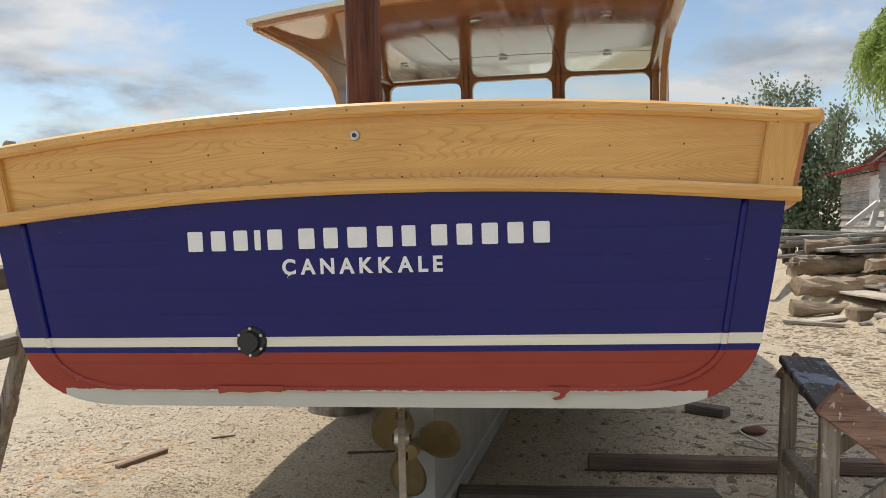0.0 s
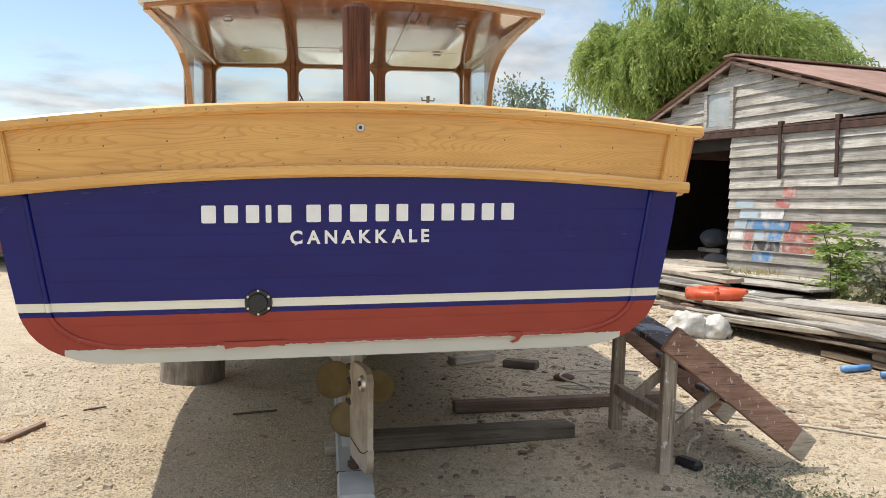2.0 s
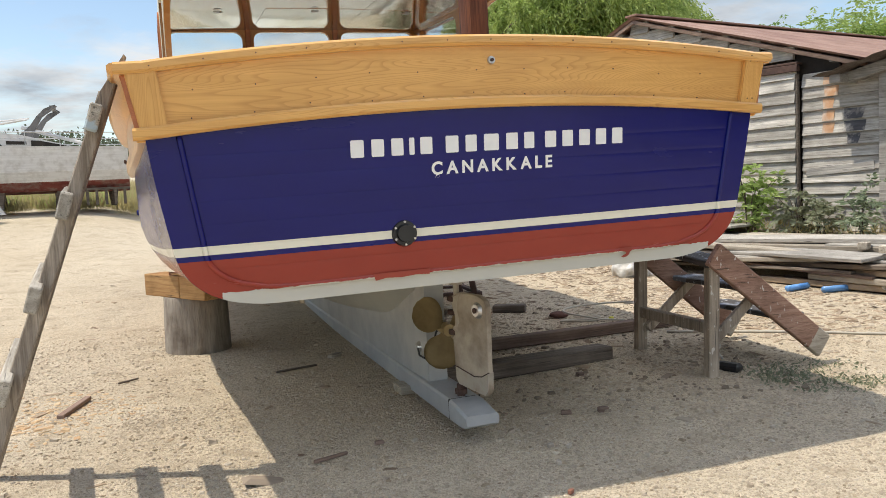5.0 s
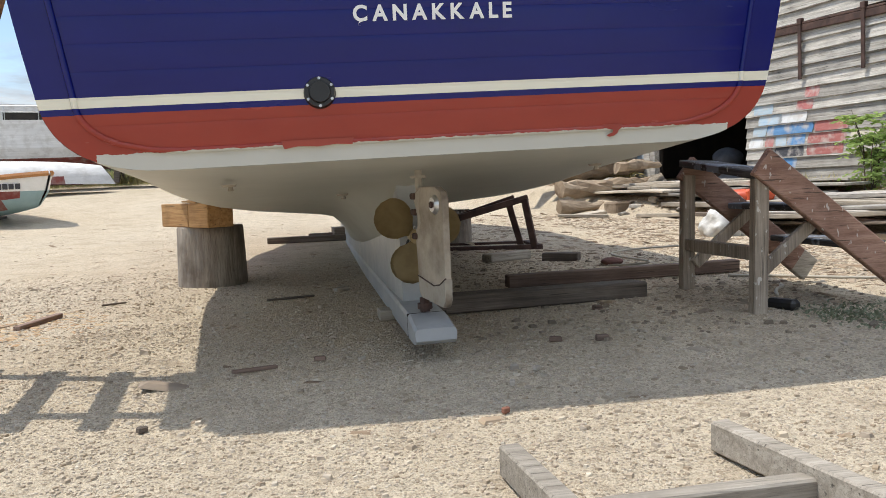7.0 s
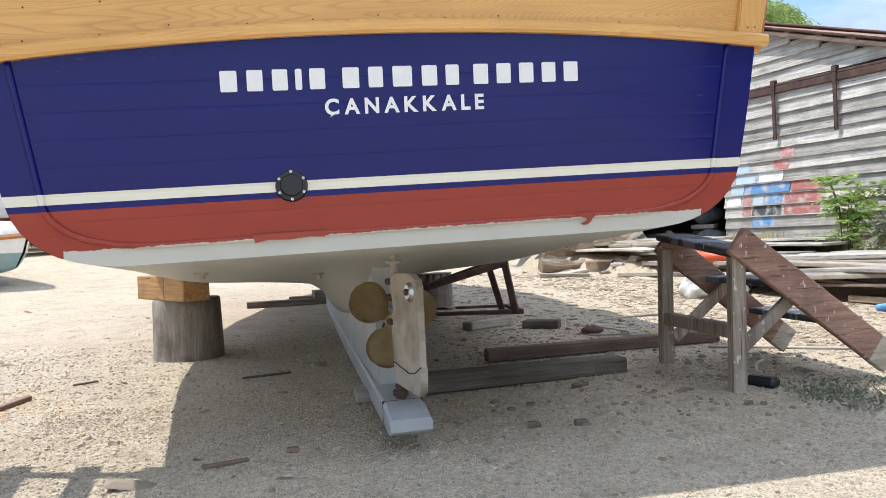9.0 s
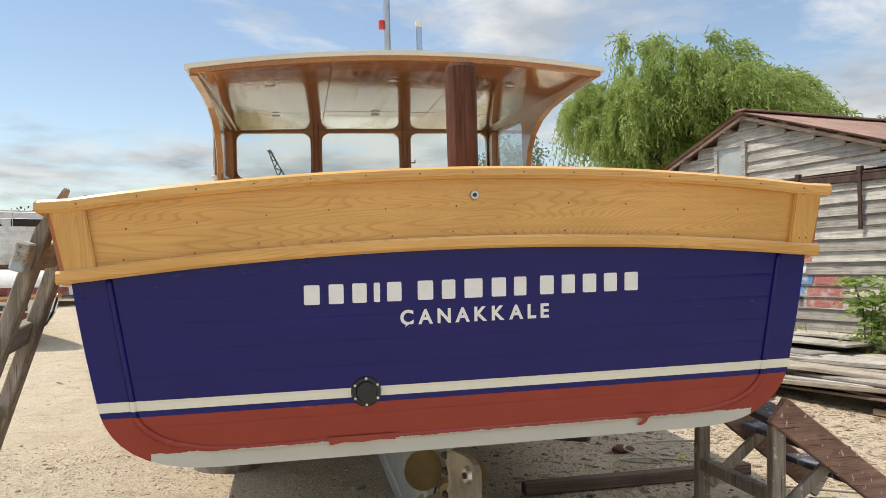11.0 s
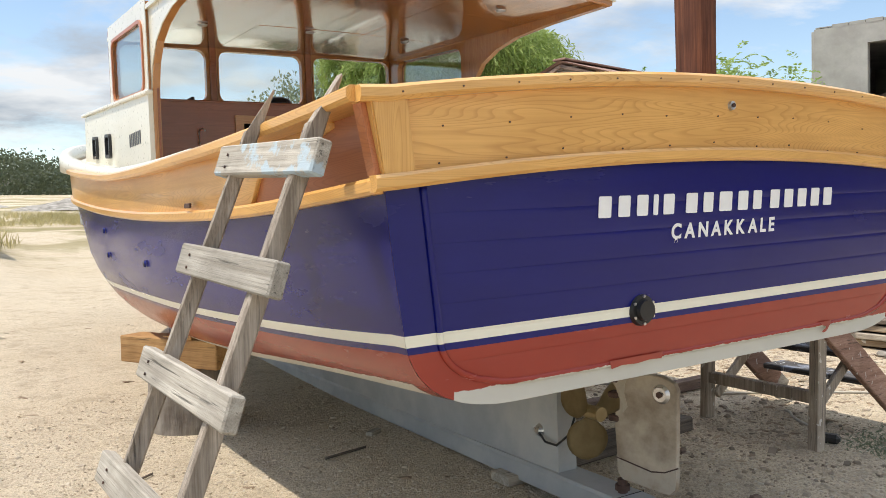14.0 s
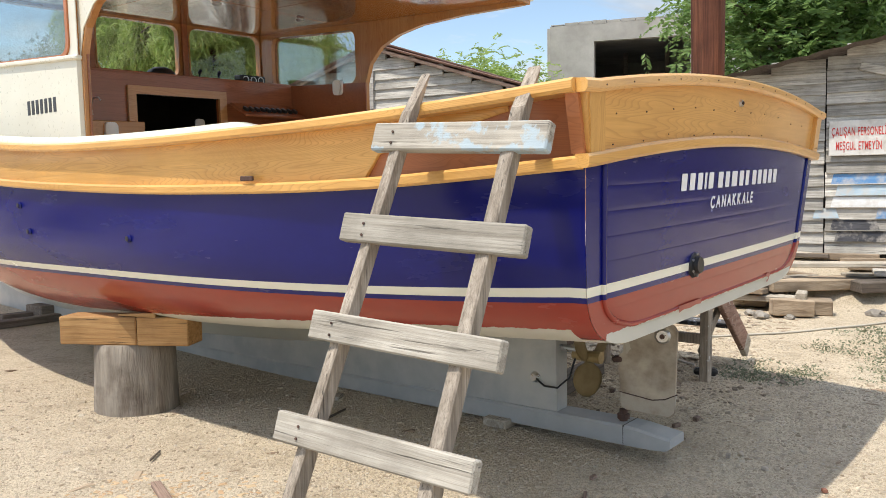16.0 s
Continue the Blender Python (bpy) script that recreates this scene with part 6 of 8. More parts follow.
# old paint tried out on the boards
PATCHES = [("sky", 0.76, 1.12, 4), ("sky", 0.84, 1.28, 3), ("blue", 1.0, 1.80, 2), ("sky", 0.74, 0.99, 2), ("pink", 1.52, 1.80, 4), ("pink", 1.66, 1.90, 5), ("red", 1.81, 2.34, 2), ("red", 1.70, 2.31, 1), ("red", 1.68, 2.26, 0), ("blue", 1.36, 1.66, 1), ("pink", 0.96, 1.12, 1), ("red", 0.94, 1.10, 0), ("black", 1.12, 1.64, 0), ("blue", 1.12, 1.52, -1), ("cream", 2.36, 3.1, 1), ("white", 0.66, 0.93, 1), ("sky", 1.15, 1.34, 1), ("white", 1.2, 1.7, 3)]
for c, a, b, row in PATCHES:
    bm = bmesh.new()
    z = SILL + 0.146 * (row + 3) + 0.012
    pts = [(a + 0.02 * random.random(), z + 0.004), (b - 0.02 * random.random(), z + 0.002), (b, z + 0.07), (b - 0.03 * random.random(), z + 0.132), (a + 0.03 * random.random(), z + 0.134), (a, z + 0.06)]
    vs = [bm.verts.new((s, -0.1085 + (zz - z) * 0.19, zz)) for s, zz in pts]
    bm.faces.new(vs)
    part("paint_patch", bm, M_PAINT[c], sd, c + " paint patch")
for c, a, b, z0, z1 in (("rust", 3.72, 3.92, 2.02, 2.30), ("rust", 3.70, 3.86, 1.60, 2.02), ("black", 3.98, 4.26, 1.62, 1.90), ("black", 4.02, 4.20, 1.40, 1.62)):
    z = SILL
    while z < z1:
        if z > z0 - 0.06:
            bm = bmesh.new()
            bm.faces.new([bm.verts.new((s, -0.0515 + (h - z) * 0.19, h)) for s, h in ((a + 0.03 * random.random(), z + 0.008), (b - 0.04 * random.random(), z + 0.008), (b, z + 0.13), (a, z + 0.135))])
            part("stain", bm, M_PAINT[c], barn, "old stain on the boards")
        z += 0.148
# roof: two corrugated slopes with rafters' ends and a ridge
for side, (sa, za) in (("right", (4.34, 2.40)), ("left", (S0 - 0.35, 2.30))):
    bm = bmesh.new()
    n_along, n_down = 900, 3
    rows = []
    for i in range(n_along + 1):
        y = -0.17 + 11.4 * i / n_along
        wv = 0.020 * math.sin(y * 2 * math.pi / 0.09)
        rows.append([(APEX_S + (sa - APEX_S) * u, y, APEX_Z + (za - APEX_Z) * u + wv + 0.04) for u in np.linspace(0, 1, n_down + 1)])
    sheet(bm, rows)
    part("roof", bm, M_TIN, barn, "rusty corrugated tin roof slope", True)
    bm = bmesh.new()
    beam(bm, (APEX_S, -0.13, APEX_Z - 0.03), (sa, -0.13, za - 0.03), 0.03, 0.055)
    part("barge_board", bm, M_PLANK_R, barn)
    for u in (0.1, 0.35, 0.62, 0.88):
        bm = bmesh.new()
        beam(bm, (APEX_S + (sa - APEX_S) * u, -0.14, APEX_Z + (za - APEX_Z) * u - 0.04), (APEX_S + (sa - APEX_S) * u, 0.1, APEX_Z + (za - APEX_Z) * u - 0.04), 0.06, 0.06)
        part("purlin_end", bm, M_SIDING_D, barn)
bm = bmesh.new()
beam(bm, (APEX_S, -0.19, APEX_Z + 0.065), (APEX_S, 11.2, APEX_Z + 0.075), 0.24, 0.03)
part("ridge", bm, M_TIN, barn)
# the inside: side and back walls and a floor, shade painted near black, and a few gaps of light as pale bars
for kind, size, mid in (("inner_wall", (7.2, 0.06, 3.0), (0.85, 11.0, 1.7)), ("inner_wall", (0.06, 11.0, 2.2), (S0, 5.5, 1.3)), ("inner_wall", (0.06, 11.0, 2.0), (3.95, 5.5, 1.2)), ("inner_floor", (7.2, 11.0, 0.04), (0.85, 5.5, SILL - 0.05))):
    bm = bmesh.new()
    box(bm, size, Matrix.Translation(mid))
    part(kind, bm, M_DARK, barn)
# pale bars in mid-room imitate gaps of light by their colour
bm = bmesh.new()
for s, z, l, t in ((-0.9, 2.16, 0.75, 8), (-1.3, 1.93, 0.75, 1), (0.35, 2.1, 0.5, 2), (0.55, 1.60, 0.22, -1), (0.7, 2.02, 0.12, -3)):
    beam(bm, (s, 2.0, z), (s + l, 2.0, z + 0.01 * t), 0.06, 0.04)
part("rack_board", bm, M_PLANK, barn, "pale bars painted as gaps of light")

# heap of covered gear just inside the opening
heap = thing("covered_machine", "dim heap of covered gear inside the shed door", "gear", BARN @ pose(-0.98, 0.95, SILL - 0.02))
bm = bmesh.new()
bmesh.ops.create_icosphere(bm, subdivisions=3, radius=0.24)
for v in bm.verts:
    v.co = Vector((v.co.x * 1.0, v.co.y, v.co.z * 0.7)) * (1 + 0.10 * noise.noise(v.co * 5))
part("drum", bm, surf("dull_grey_cover", (0.05, 0.055, 0.065), (0.10, 0.105, 0.12), 6, 0.7), heap, "grey covered drum", True, pose(0, 0, 0.55))
bm = bmesh.new()
beam(bm, (-0.25, -0.1, 0.36), (0.32, -0.12, 0.36), 0.08, 0.07)
part("board", bm, M_PLANK, heap)
bm = bmesh.new()
bmesh.ops.create_icosphere(bm, subdivisions=3, radius=0.2)
for v in bm.verts:
    v.co = Vector((v.co.x * 1.3, v.co.y, v.co.z * 0.75)) * (1 + 0.2 * noise.noise(v.co * 6))
part("cloth", bm, surf("grey_cloth", (0.13, 0.13, 0.13), (0.22, 0.22, 0.22), 5, 0.9), heap, "crumpled grey cloth", True, pose(0.22, -0.1, 0.17))
bm = bmesh.new()
box(bm, (0.3, 0.3, 0.4), None, 0.02)
part("crate", bm, M_PLANK_R, heap, "reddish crate", at=pose(-0.15, 0.1, 0.2))

for s0, d0, l, w, h, z, a, m, nm, lb in ((0.1, 2.6, 1.6, 0.5, 0.75, 0.37, 10, M_PLANK_D, "work_bench", "dim old work bench inside the shed"), (-0.5, 3.6, 0.7, 0.6, 1.0, 0.5, -15, M_PLANK_R, "wooden_crate", "dim stacked crate inside the shed")):
    ob = thing(nm, lb, nm.split("_")[1], BARN @ pose(s0, d0, SILL - 0.03, 0, 0, a))
    for x in (-1, 1):
        for y in (-1, 1):
            bm = bmesh.new()
            beam(bm, (x * l * 0.45, y * w * 0.42, 0), (x * l * 0.45, y * w * 0.42, h), 0.07, 0.07)
            part("leg", bm, m, ob)
    bm = bmesh.new()
    box(bm, (l, w, 0.05), Matrix.Translation((0, 0, h)), 0.005)
    part("top", bm, m, ob)
    bm = bmesh.new()
    box(bm, (l * 0.92, w * 0.9, 0.03), Matrix.Translation((0, 0, h * 0.4)), 0.004)
    part("shelf", bm, m, ob)
# pale bars that stand for thin gaps of daylight in the back wall
bm = bmesh.new()
for s0, z, l in ((-1.2, 2.05, 0.6), (-0.1, 1.95, 0.4), (0.5, 2.25, 0.3), (0.35, 1.75, 0.18)):
    beam(bm, (s0, 5.5, z), (s0 + l, 5.5, z + 0.03), 0.03, 0.022)
part("rack_rail", bm, M_SIGN, barn, "pale bars standing for gaps of daylight")

# lean-to beside the barn with a door and a sign
def lean_top(s):
    return 2.32 + 0.19 * (s - 3.9)


lean = thing("lean_to", "grey board lean-to with a boarded door and painted sign", "shed", BARN)
# near-black wall: painted shade behind the lean-to's boards
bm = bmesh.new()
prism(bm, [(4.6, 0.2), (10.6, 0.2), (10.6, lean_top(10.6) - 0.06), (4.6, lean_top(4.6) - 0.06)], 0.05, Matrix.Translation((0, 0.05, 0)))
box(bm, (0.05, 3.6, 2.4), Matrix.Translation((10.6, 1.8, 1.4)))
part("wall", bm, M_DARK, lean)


for a, b, mat in ((4.46, 4.62, M_SIDING_D),):
    bm = bmesh.new()
    beam(bm, (4.52, -0.06, SILL - 0.3), (4.52, -0.06, 2.30), 0.09, 0.13)
    part("post", bm, mat, lean)
clad(lean, 6.05, 7.12, SILL, 2.95, 0.0, M_SIDING, lean_top, pitch=0.142)
clad(lean, 7.14, 10.6, SILL + 0.02, 3.4, 0.0, M_SIDING, lean_top, pitch=0.142)
clad(lean, 4.62, 6.0, 2.28, 2.66, 0.0, M_SIDING, lean_top)
dr = part("door", (bm := bmesh.new(), panel_with_hole(bm, (4.66, 5.60, SILL - 0.05, 2.22), (4.76, 5.50, SILL + 0.05, 2.12, 0.004), 0.045))[0], M_SIDING_D, lean, "boarded door with a glazed top", at=pose(0, -0.03, 0))
for k in range(13):
    part("slat", board_mesh(0.76, 0.10), M_SIDING_D, dr, at=pose(4.75, 0.0, SILL + 0.04 + 0.086 * k))
bm = bmesh.new()
box(bm, (0.76, 0.01, 0.52), Matrix.Translation((5.13, 0.01, 1.87)))
part("pane", bm, bpy.data.materials["dusty_pane"], dr, "dusty pane")
bm = bmesh.new()
box(bm, (0.74, 0.03, 0.07), Matrix.Translation((5.13, -0.01, 1.05)))
part("rail", bm, M_SIDING_D, dr)
clad(lean, 5.62, 6.05, SILL, 2.3, 0.0, M_SIDING_D)
bm = bmesh.new()
rows = []
for i in range(60):
    s = 3.85 + 7.3 * i / 59
    rows.append([(s, y, (2.30 + 0.19 * (s - 3.9)) + 0.10 * (y + 0.45) * 0.2 + 0.012 * math.sin(i * 2.2)) for y in (-0.45, 0.5, 2.0, 3.6)])
sheet(bm, rows)
bmesh.ops.solidify(bm, geom=bm.faces[:], thickness=0.025)
part("roof", bm, M_PLANK_D, lean, "dark low board roof")
bm = bmesh.new()
beam(bm, (4.05, -0.15, 2.24), (6.1, -0.15, 2.62), 0.09, 0.12)
beam(bm, (4.08, -0.36, 2.24), (4.08, 0.2, 2.24), 0.14, 0.10)
part("beam", bm, M_SIDING_D, lean, "weathered eaves beam")
bm = bmesh.new()
beam(bm, (7.5, -0.06, 2.75), (8.6, -0.06, 2.42), 0.05, 0.10)
part("brace", bm, M_SIDING, lean, "loose slanting board")
sg = part("sign", (bm := bmesh.new(), box(bm, (0.66, 0.02, 0.43), None, 0.005))[0], M_SIGN, lean, "white board reading ÇALIŞAN PERSONELİ MEŞGUL ETMEYİN in red", at=pose(7.50, -0.07, 1.885))
for text, z, w in (("ÇALIŞAN PERSONELİ", 0.03, 0.60), ("MEŞGUL ETMEYİN", -0.145, 0.50)):
    for me, x in letters(text, w, 0.10, 0.001, 0.012):
        me.materials.append(M_REDINK)
        ob = new("letter", me)
        ob.parent = sg
        ob.matrix_local = pose(x - w / 2, -0.0125, z)
for c, a, b, z in (("blue", 7.2, 8.1, 1.35), ("sky", 7.25, 8.6, 1.20), ("black", 7.2, 7.75, 0.78), ("blue", 7.7, 8.5, 0.92), ("white", 7.2, 8.3, 1.06), ("sky", 7.0, 7.3, 0.92), ("black", 7.25, 8.2, 0.64), ("blue", 8.1, 8.8, 1.5)):
    bm = bmesh.new()
    zz = SILL + 0.02 + 0.142 * round((z - SILL - 0.02) / 0.142) + 0.01
    vs = [bm.verts.new((s, -0.0485 + (h - zz) * 0.19, h)) for s, h in ((a, zz), (b, zz + 0.004), (b - 0.04, zz + 0.125), (a + 0.03, zz + 0.128))]
    bm.faces.new(vs)
    part("paint_patch", bm, M_PAINT[c], lean, c + " paint patch")

# far end of the yard beside the barn: low shed with a red roof
shed = thing("low_shed", "low pale board shed with a red tin roof", "shed", BARN @ pose(S0 + 0.15, 0.05, 0, 0, 0, -14))
# wall coloured near black as the shade behind this cladding
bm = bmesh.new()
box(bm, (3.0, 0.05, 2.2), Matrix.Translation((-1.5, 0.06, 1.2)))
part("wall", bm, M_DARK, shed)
clad(shed, -3.0, 0.0, SILL - 0.1, 2.2, 0.0, M_SIDING)
bm = bmesh.new()
sheet(bm, [[(-3.3 + 3.5 * i / 40, y, 2.38 + 0.12 * y + 0.014 * math.sin(i * 1.9)) for y in (-0.35, 1.0, 2.5)] for i in range(41)])
bmesh.ops.solidify(bm, geom=bm.faces[:], thickness=0.01)
part("roof", bm, surf("red_tin", (0.30, 0.05, 0.05), (0.40, 0.09, 0.08), 3, 0.5), shed, "red tin roof")
bm = bmesh.new()
sheet(bm, [[(x, -0.05 - 0.05 * random.random(), z) for x in np.linspace(-0.9, 0.0, 6)] for z in (2.2, 1.9, 1.65)])
part("tarpaulin", bm, M_SIGN, shed, "pale hanging tarpaulin")

# planks stacked along the barn
for k in range(26):
    row = k % 9
    lay = k // 9
    u = random.uniform(-0.4, 0.4)
    p = Vector((4.62 + 0.10 * row + random.uniform(-0.05, 0.05), 4.0 + u, 0))
    l = random.uniform(3.0, 4.4)
    z = 0.03 + 0.055 * lay + 0.16 * step(0, 8, row) + 0.085 * (row < 4) + ground_z(p.x, p.y) * 0.4
    bm = bmesh.new()
    box(bm, (l, random.uniform(0.30, 0.46) if lay == 2 else random.uniform(0.16, 0.28), random.uniform(0.028, 0.05)), None, 0.006)
    bmesh.ops.subdivide_edges(bm, edges=[e for e in bm.edges if e.calc_length() > 0.8 * l], cuts=9)
    for v in bm.verts:
        v.co.z += 0.03 * math.sin(v.co.x * 0.9 + k) + 0.008 * noise.noise((v.co.x * 2.5, v.co.y * 5, k))
        v.co.y += 0.02 * noise.noise((v.co.x * 2.2, k, 5))
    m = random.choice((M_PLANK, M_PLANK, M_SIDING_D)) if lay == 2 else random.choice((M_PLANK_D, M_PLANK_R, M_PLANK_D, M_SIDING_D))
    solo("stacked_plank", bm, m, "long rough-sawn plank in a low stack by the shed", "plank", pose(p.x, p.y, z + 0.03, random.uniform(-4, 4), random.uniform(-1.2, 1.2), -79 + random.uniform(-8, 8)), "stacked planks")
for x, y, z, l, w, a, m in ((5.35, 5.6, 0.42, 1.9, 0.35, -70, M_SIDING), (5.0, 6.6, 0.36, 1.6, 0.5, -60, M_PLANK), (4.75, 7.4, 0.30, 1.8, 0.45, -50, M_SIDING), (4.45, 6.5, 0.20, 2.2, 0.22, -66, M_PLANK), (5.1, 3.9, 0.36, 2.8, 0.3, -77, M_PLANK), (5.7, 3.6, 0.42, 2.6, 0.3, -78, M_PLANK), (5.5, 2.3, 0.40, 2.0, 0.28, -75, M_SIDING)):
    bm = bmesh.new()
    box(bm, (l, w, 0.05), None, 0.006)
    for v in bm.verts:
        v.co.z += 0.015 * noise.noise((v.co.x * 2, v.co.y * 3, x))
    solo("wide_board", bm, m, "wide weathered board lying on the plank stack", "board", pose(x, y, z, random.uniform(-2, 2), random.uniform(-2, 2), a), "boards by the shed")
# raised landing of loose boards before the opening
for k, (s0, d0, l, w, a, m) in enumerate(((-0.55, -1.22, 2.4, 0.52, -3, M_PLANK), (1.7, -1.20, 2.5, 0.46, 2, M_SIDING_D), (0.1, -0.74, 2.2, 0.60, -6, M_PLANK), (1.9, -0.72, 2.3, 0.62, 3, M_SIDING), (-0.2, -0.30, 1.7, 0.40, 0, M_SIDING_D), (1.75, -0.30, 2.1, 0.46, -4, M_SIDING), (3.2, -1.0, 1.6, 0.50, 6, M_PLANK), (-1.35, -0.9, 1.2, 0.42, 14, M_PLANK), (0.9, -1.0, 1.5, 0.30, 9, M_SIDING_D))):
    p = BARN @ Vector((s0, d0, 0))
    bm = bmesh.new()
    box(bm, (l, w, 0.032), None, 0.005)
    bmesh.ops.subdivide_edges(bm, edges=[e for e in bm.edges if e.calc_length() > 0.8 * l], cuts=7)
    for v in bm.verts:
        v.co.z += 0.02 * noise.noise((v.co.x * 1.1, v.co.y * 2, k)) + 0.006 * noise.noise((v.co.x * 6, v.co.y * 6, k))
        v.co.y += 0.012 * noise.noise((v.co.x * 3, k, 1))
    z = max(0.30, max(ground_z(*(BARN @ Vector((s0 + e * l / 2, d0 + f * w / 2, 0))).xy) for e in (-1, 0, 1) for f in (-1, 1)) - 0.01) + 0.012 * (k % 3)
    solo("landing_board", bm, m, "wide dusty grey board laid before the shed", "board", pose(p.x, p.y, z + 0.012, 0, 0, BARN_TURN + a), "landing boards")
for k in range(9):
    bm = bmesh.new()
    l = random.uniform(2.4, 4.2)
    box(bm, (l, random.uniform(0.16, 0.24), 0.055), None, 0.006)
    x, y = 4.50 + 0.05 * (k % 3) + 0.02 * k, 7.9 + random.uniform(-0.5, 0.4)
    z = ground_z(4.3, 7.9) + 0.02 + 0.045 * (k // 2) if k < 8 else 0.30
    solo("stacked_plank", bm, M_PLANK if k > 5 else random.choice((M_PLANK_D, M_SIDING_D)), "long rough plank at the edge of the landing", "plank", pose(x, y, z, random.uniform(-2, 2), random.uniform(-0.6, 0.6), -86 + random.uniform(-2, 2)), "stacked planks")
for k in range(9):
    bm = bmesh.new()
    l = random.uniform(1.6, 2.6)
    box(bm, (l, random.uniform(0.18, 0.28), 0.06 if k < 7 else 0.13), None, 0.008)
    x, y = 4.95 + 0.22 * (k % 3), 1.0 + l / 2 + random.uniform(-0.1, 0.25)
    solo("stacked_plank", bm, random.choice((M_PLANK, M_DRIFT, M_PLANK_D)), "rough plank end of the stack by the lean-to", "plank", pose(x, y, 0.05 + 0.075 * (k // 3), random.uniform(-2, 2), random.uniform(-1, 1), -84 + random.uniform(-8, 8)), "stacked planks")
for x, y, z, l, w, h, a, m in ((4.76, 0.88, 0.09, 0.40, 0.20, 0.17, -60, M_DRIFT), (5.0, 0.74, 0.08, 0.36, 0.18, 0.16, -70, M_DRIFT), (4.88, 0.82, 0.20, 0.20, 0.10, 0.09, 10, M_PLANK), (5.9, 0.4, 0.36, 3.0, 0.14, 0.05, -58, M_PLANK), (5.6, 0.9, 0.22, 1.2, 0.34, 0.12, -40, M_DRIFT), (6.3, -0.2, 0.25, 1.3, 0.4, 0.05, -75, M_SIDING), (5.4, 1.2, 0.30, 1.1, 0.2, 0.05, -20, M_PLANK), (6.0, 0.2, 0.14, 0.9, 0.4, 0.12, -50, M_PLANK_D)):
    bm = bmesh.new()
    box(bm, (l, w, h), None, 0.01)
    for v in bm.verts:
        v.co += Vector((0, noise.noise(v.co * 6), noise.noise(v.co * 5 + Vector((x, 0, 0))))) * 0.012
    solo("heaped_timber", bm, m, "broken weathered timber heaped by the lean-to", "timber", pose(x, y, z + 0.4 * ground_z(x, y), random.uniform(-3, 3), random.uniform(-2, 2), a), "heaped timbers")
# sheet of plywood leaning at the jamb
bm = bmesh.new()
q = [BARN @ Vector(c) for c in ((-1.75, -0.62, 0.50), (-0.75, -0.40, 0.60), (-1.28, -0.14, 0.77), (-1.95, -0.22, 0.66))]
vs = [bm.verts.new(c) for c in q]
bm.faces.new(vs)
bmesh.ops.solidify(bm, geom=bm.faces[:], thickness=0.02)
solo("plywood_sheet", bm, M_PLANK, "pale torn plywood sheet tilted by the jamb", "board")
for x, y in ((5.15, 2.75), (5.0, 2.35)):
    bm = bmesh.new()
    box(bm, (0.14, 0.09, 0.07), None, 0.006)
    solo("offcut", bm, M_PLANK, "small timber offcut lying on a board", "offcut", pose(x, y, 0.42, 0, 0, 30))
bm = bmesh.new()
box(bm, (0.42, 0.34, 0.30), None, 0.02)
for v in bm.verts:
    v.co += Vector((noise.noise(v.co * 7), noise.noise(v.co * 9), 0)) * 0.015
solo("timber_block", bm, M_DRIFT, "squared weathered timber block with split faces", "block", pose(4.02, 8.25, 0.21, 0, 0, 12))
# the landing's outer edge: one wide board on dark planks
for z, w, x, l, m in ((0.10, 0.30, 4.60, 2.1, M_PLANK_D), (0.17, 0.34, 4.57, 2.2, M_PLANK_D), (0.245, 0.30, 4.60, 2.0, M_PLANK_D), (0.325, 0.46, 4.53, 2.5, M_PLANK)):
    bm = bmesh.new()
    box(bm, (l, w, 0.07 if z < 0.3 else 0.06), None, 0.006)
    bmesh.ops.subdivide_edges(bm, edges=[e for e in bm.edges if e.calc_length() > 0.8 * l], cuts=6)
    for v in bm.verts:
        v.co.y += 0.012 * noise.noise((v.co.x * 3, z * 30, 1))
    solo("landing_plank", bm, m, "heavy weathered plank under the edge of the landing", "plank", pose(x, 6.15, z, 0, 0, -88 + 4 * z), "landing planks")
# life ring and plastic bag on the planks
bm = bmesh.new()
rows = []
for i in range(36):
    a = 2 * math.pi * i / 36
    r2 = 0.072
    rows.append([((0.265 + r2 * math.cos(b) * 1.2) * math.cos(a), (0.265 + r2 * math.cos(b) * 1.2) * math.sin(a), r2 * math.sin(b) * 1.0 + 0.07) for b in (2 * math.pi * j / 12 for j in range(12))])
vs = sheet(bm, rows, True)
for j in range(12):
    bm.faces.new((vs[-1][j], vs[-1][(j + 1) % 12], vs[0][(j + 1) % 12], vs[0][j]))
bmesh.ops.recalc_face_normals(bm, faces=bm.faces)
ring = thing("life_ring", "faded orange life ring lying on planks", "life ring", pose(4.46, 5.56, 0.362, 0, 0, 20))
part("ring", bm, M_ORANGE, ring, smooth=True)
for k in range(4):
    a = radians(45 + 90 * k)
    bm = bmesh.new()
    box(bm, (0.19, 0.06, 0.155), None, 0.025)
    part("band", bm, M_ORANGE, ring, at=pose(0.265 * math.cos(a), 0.265 * math.sin(a), 0.07, 0, 0, math.degrees(a)))


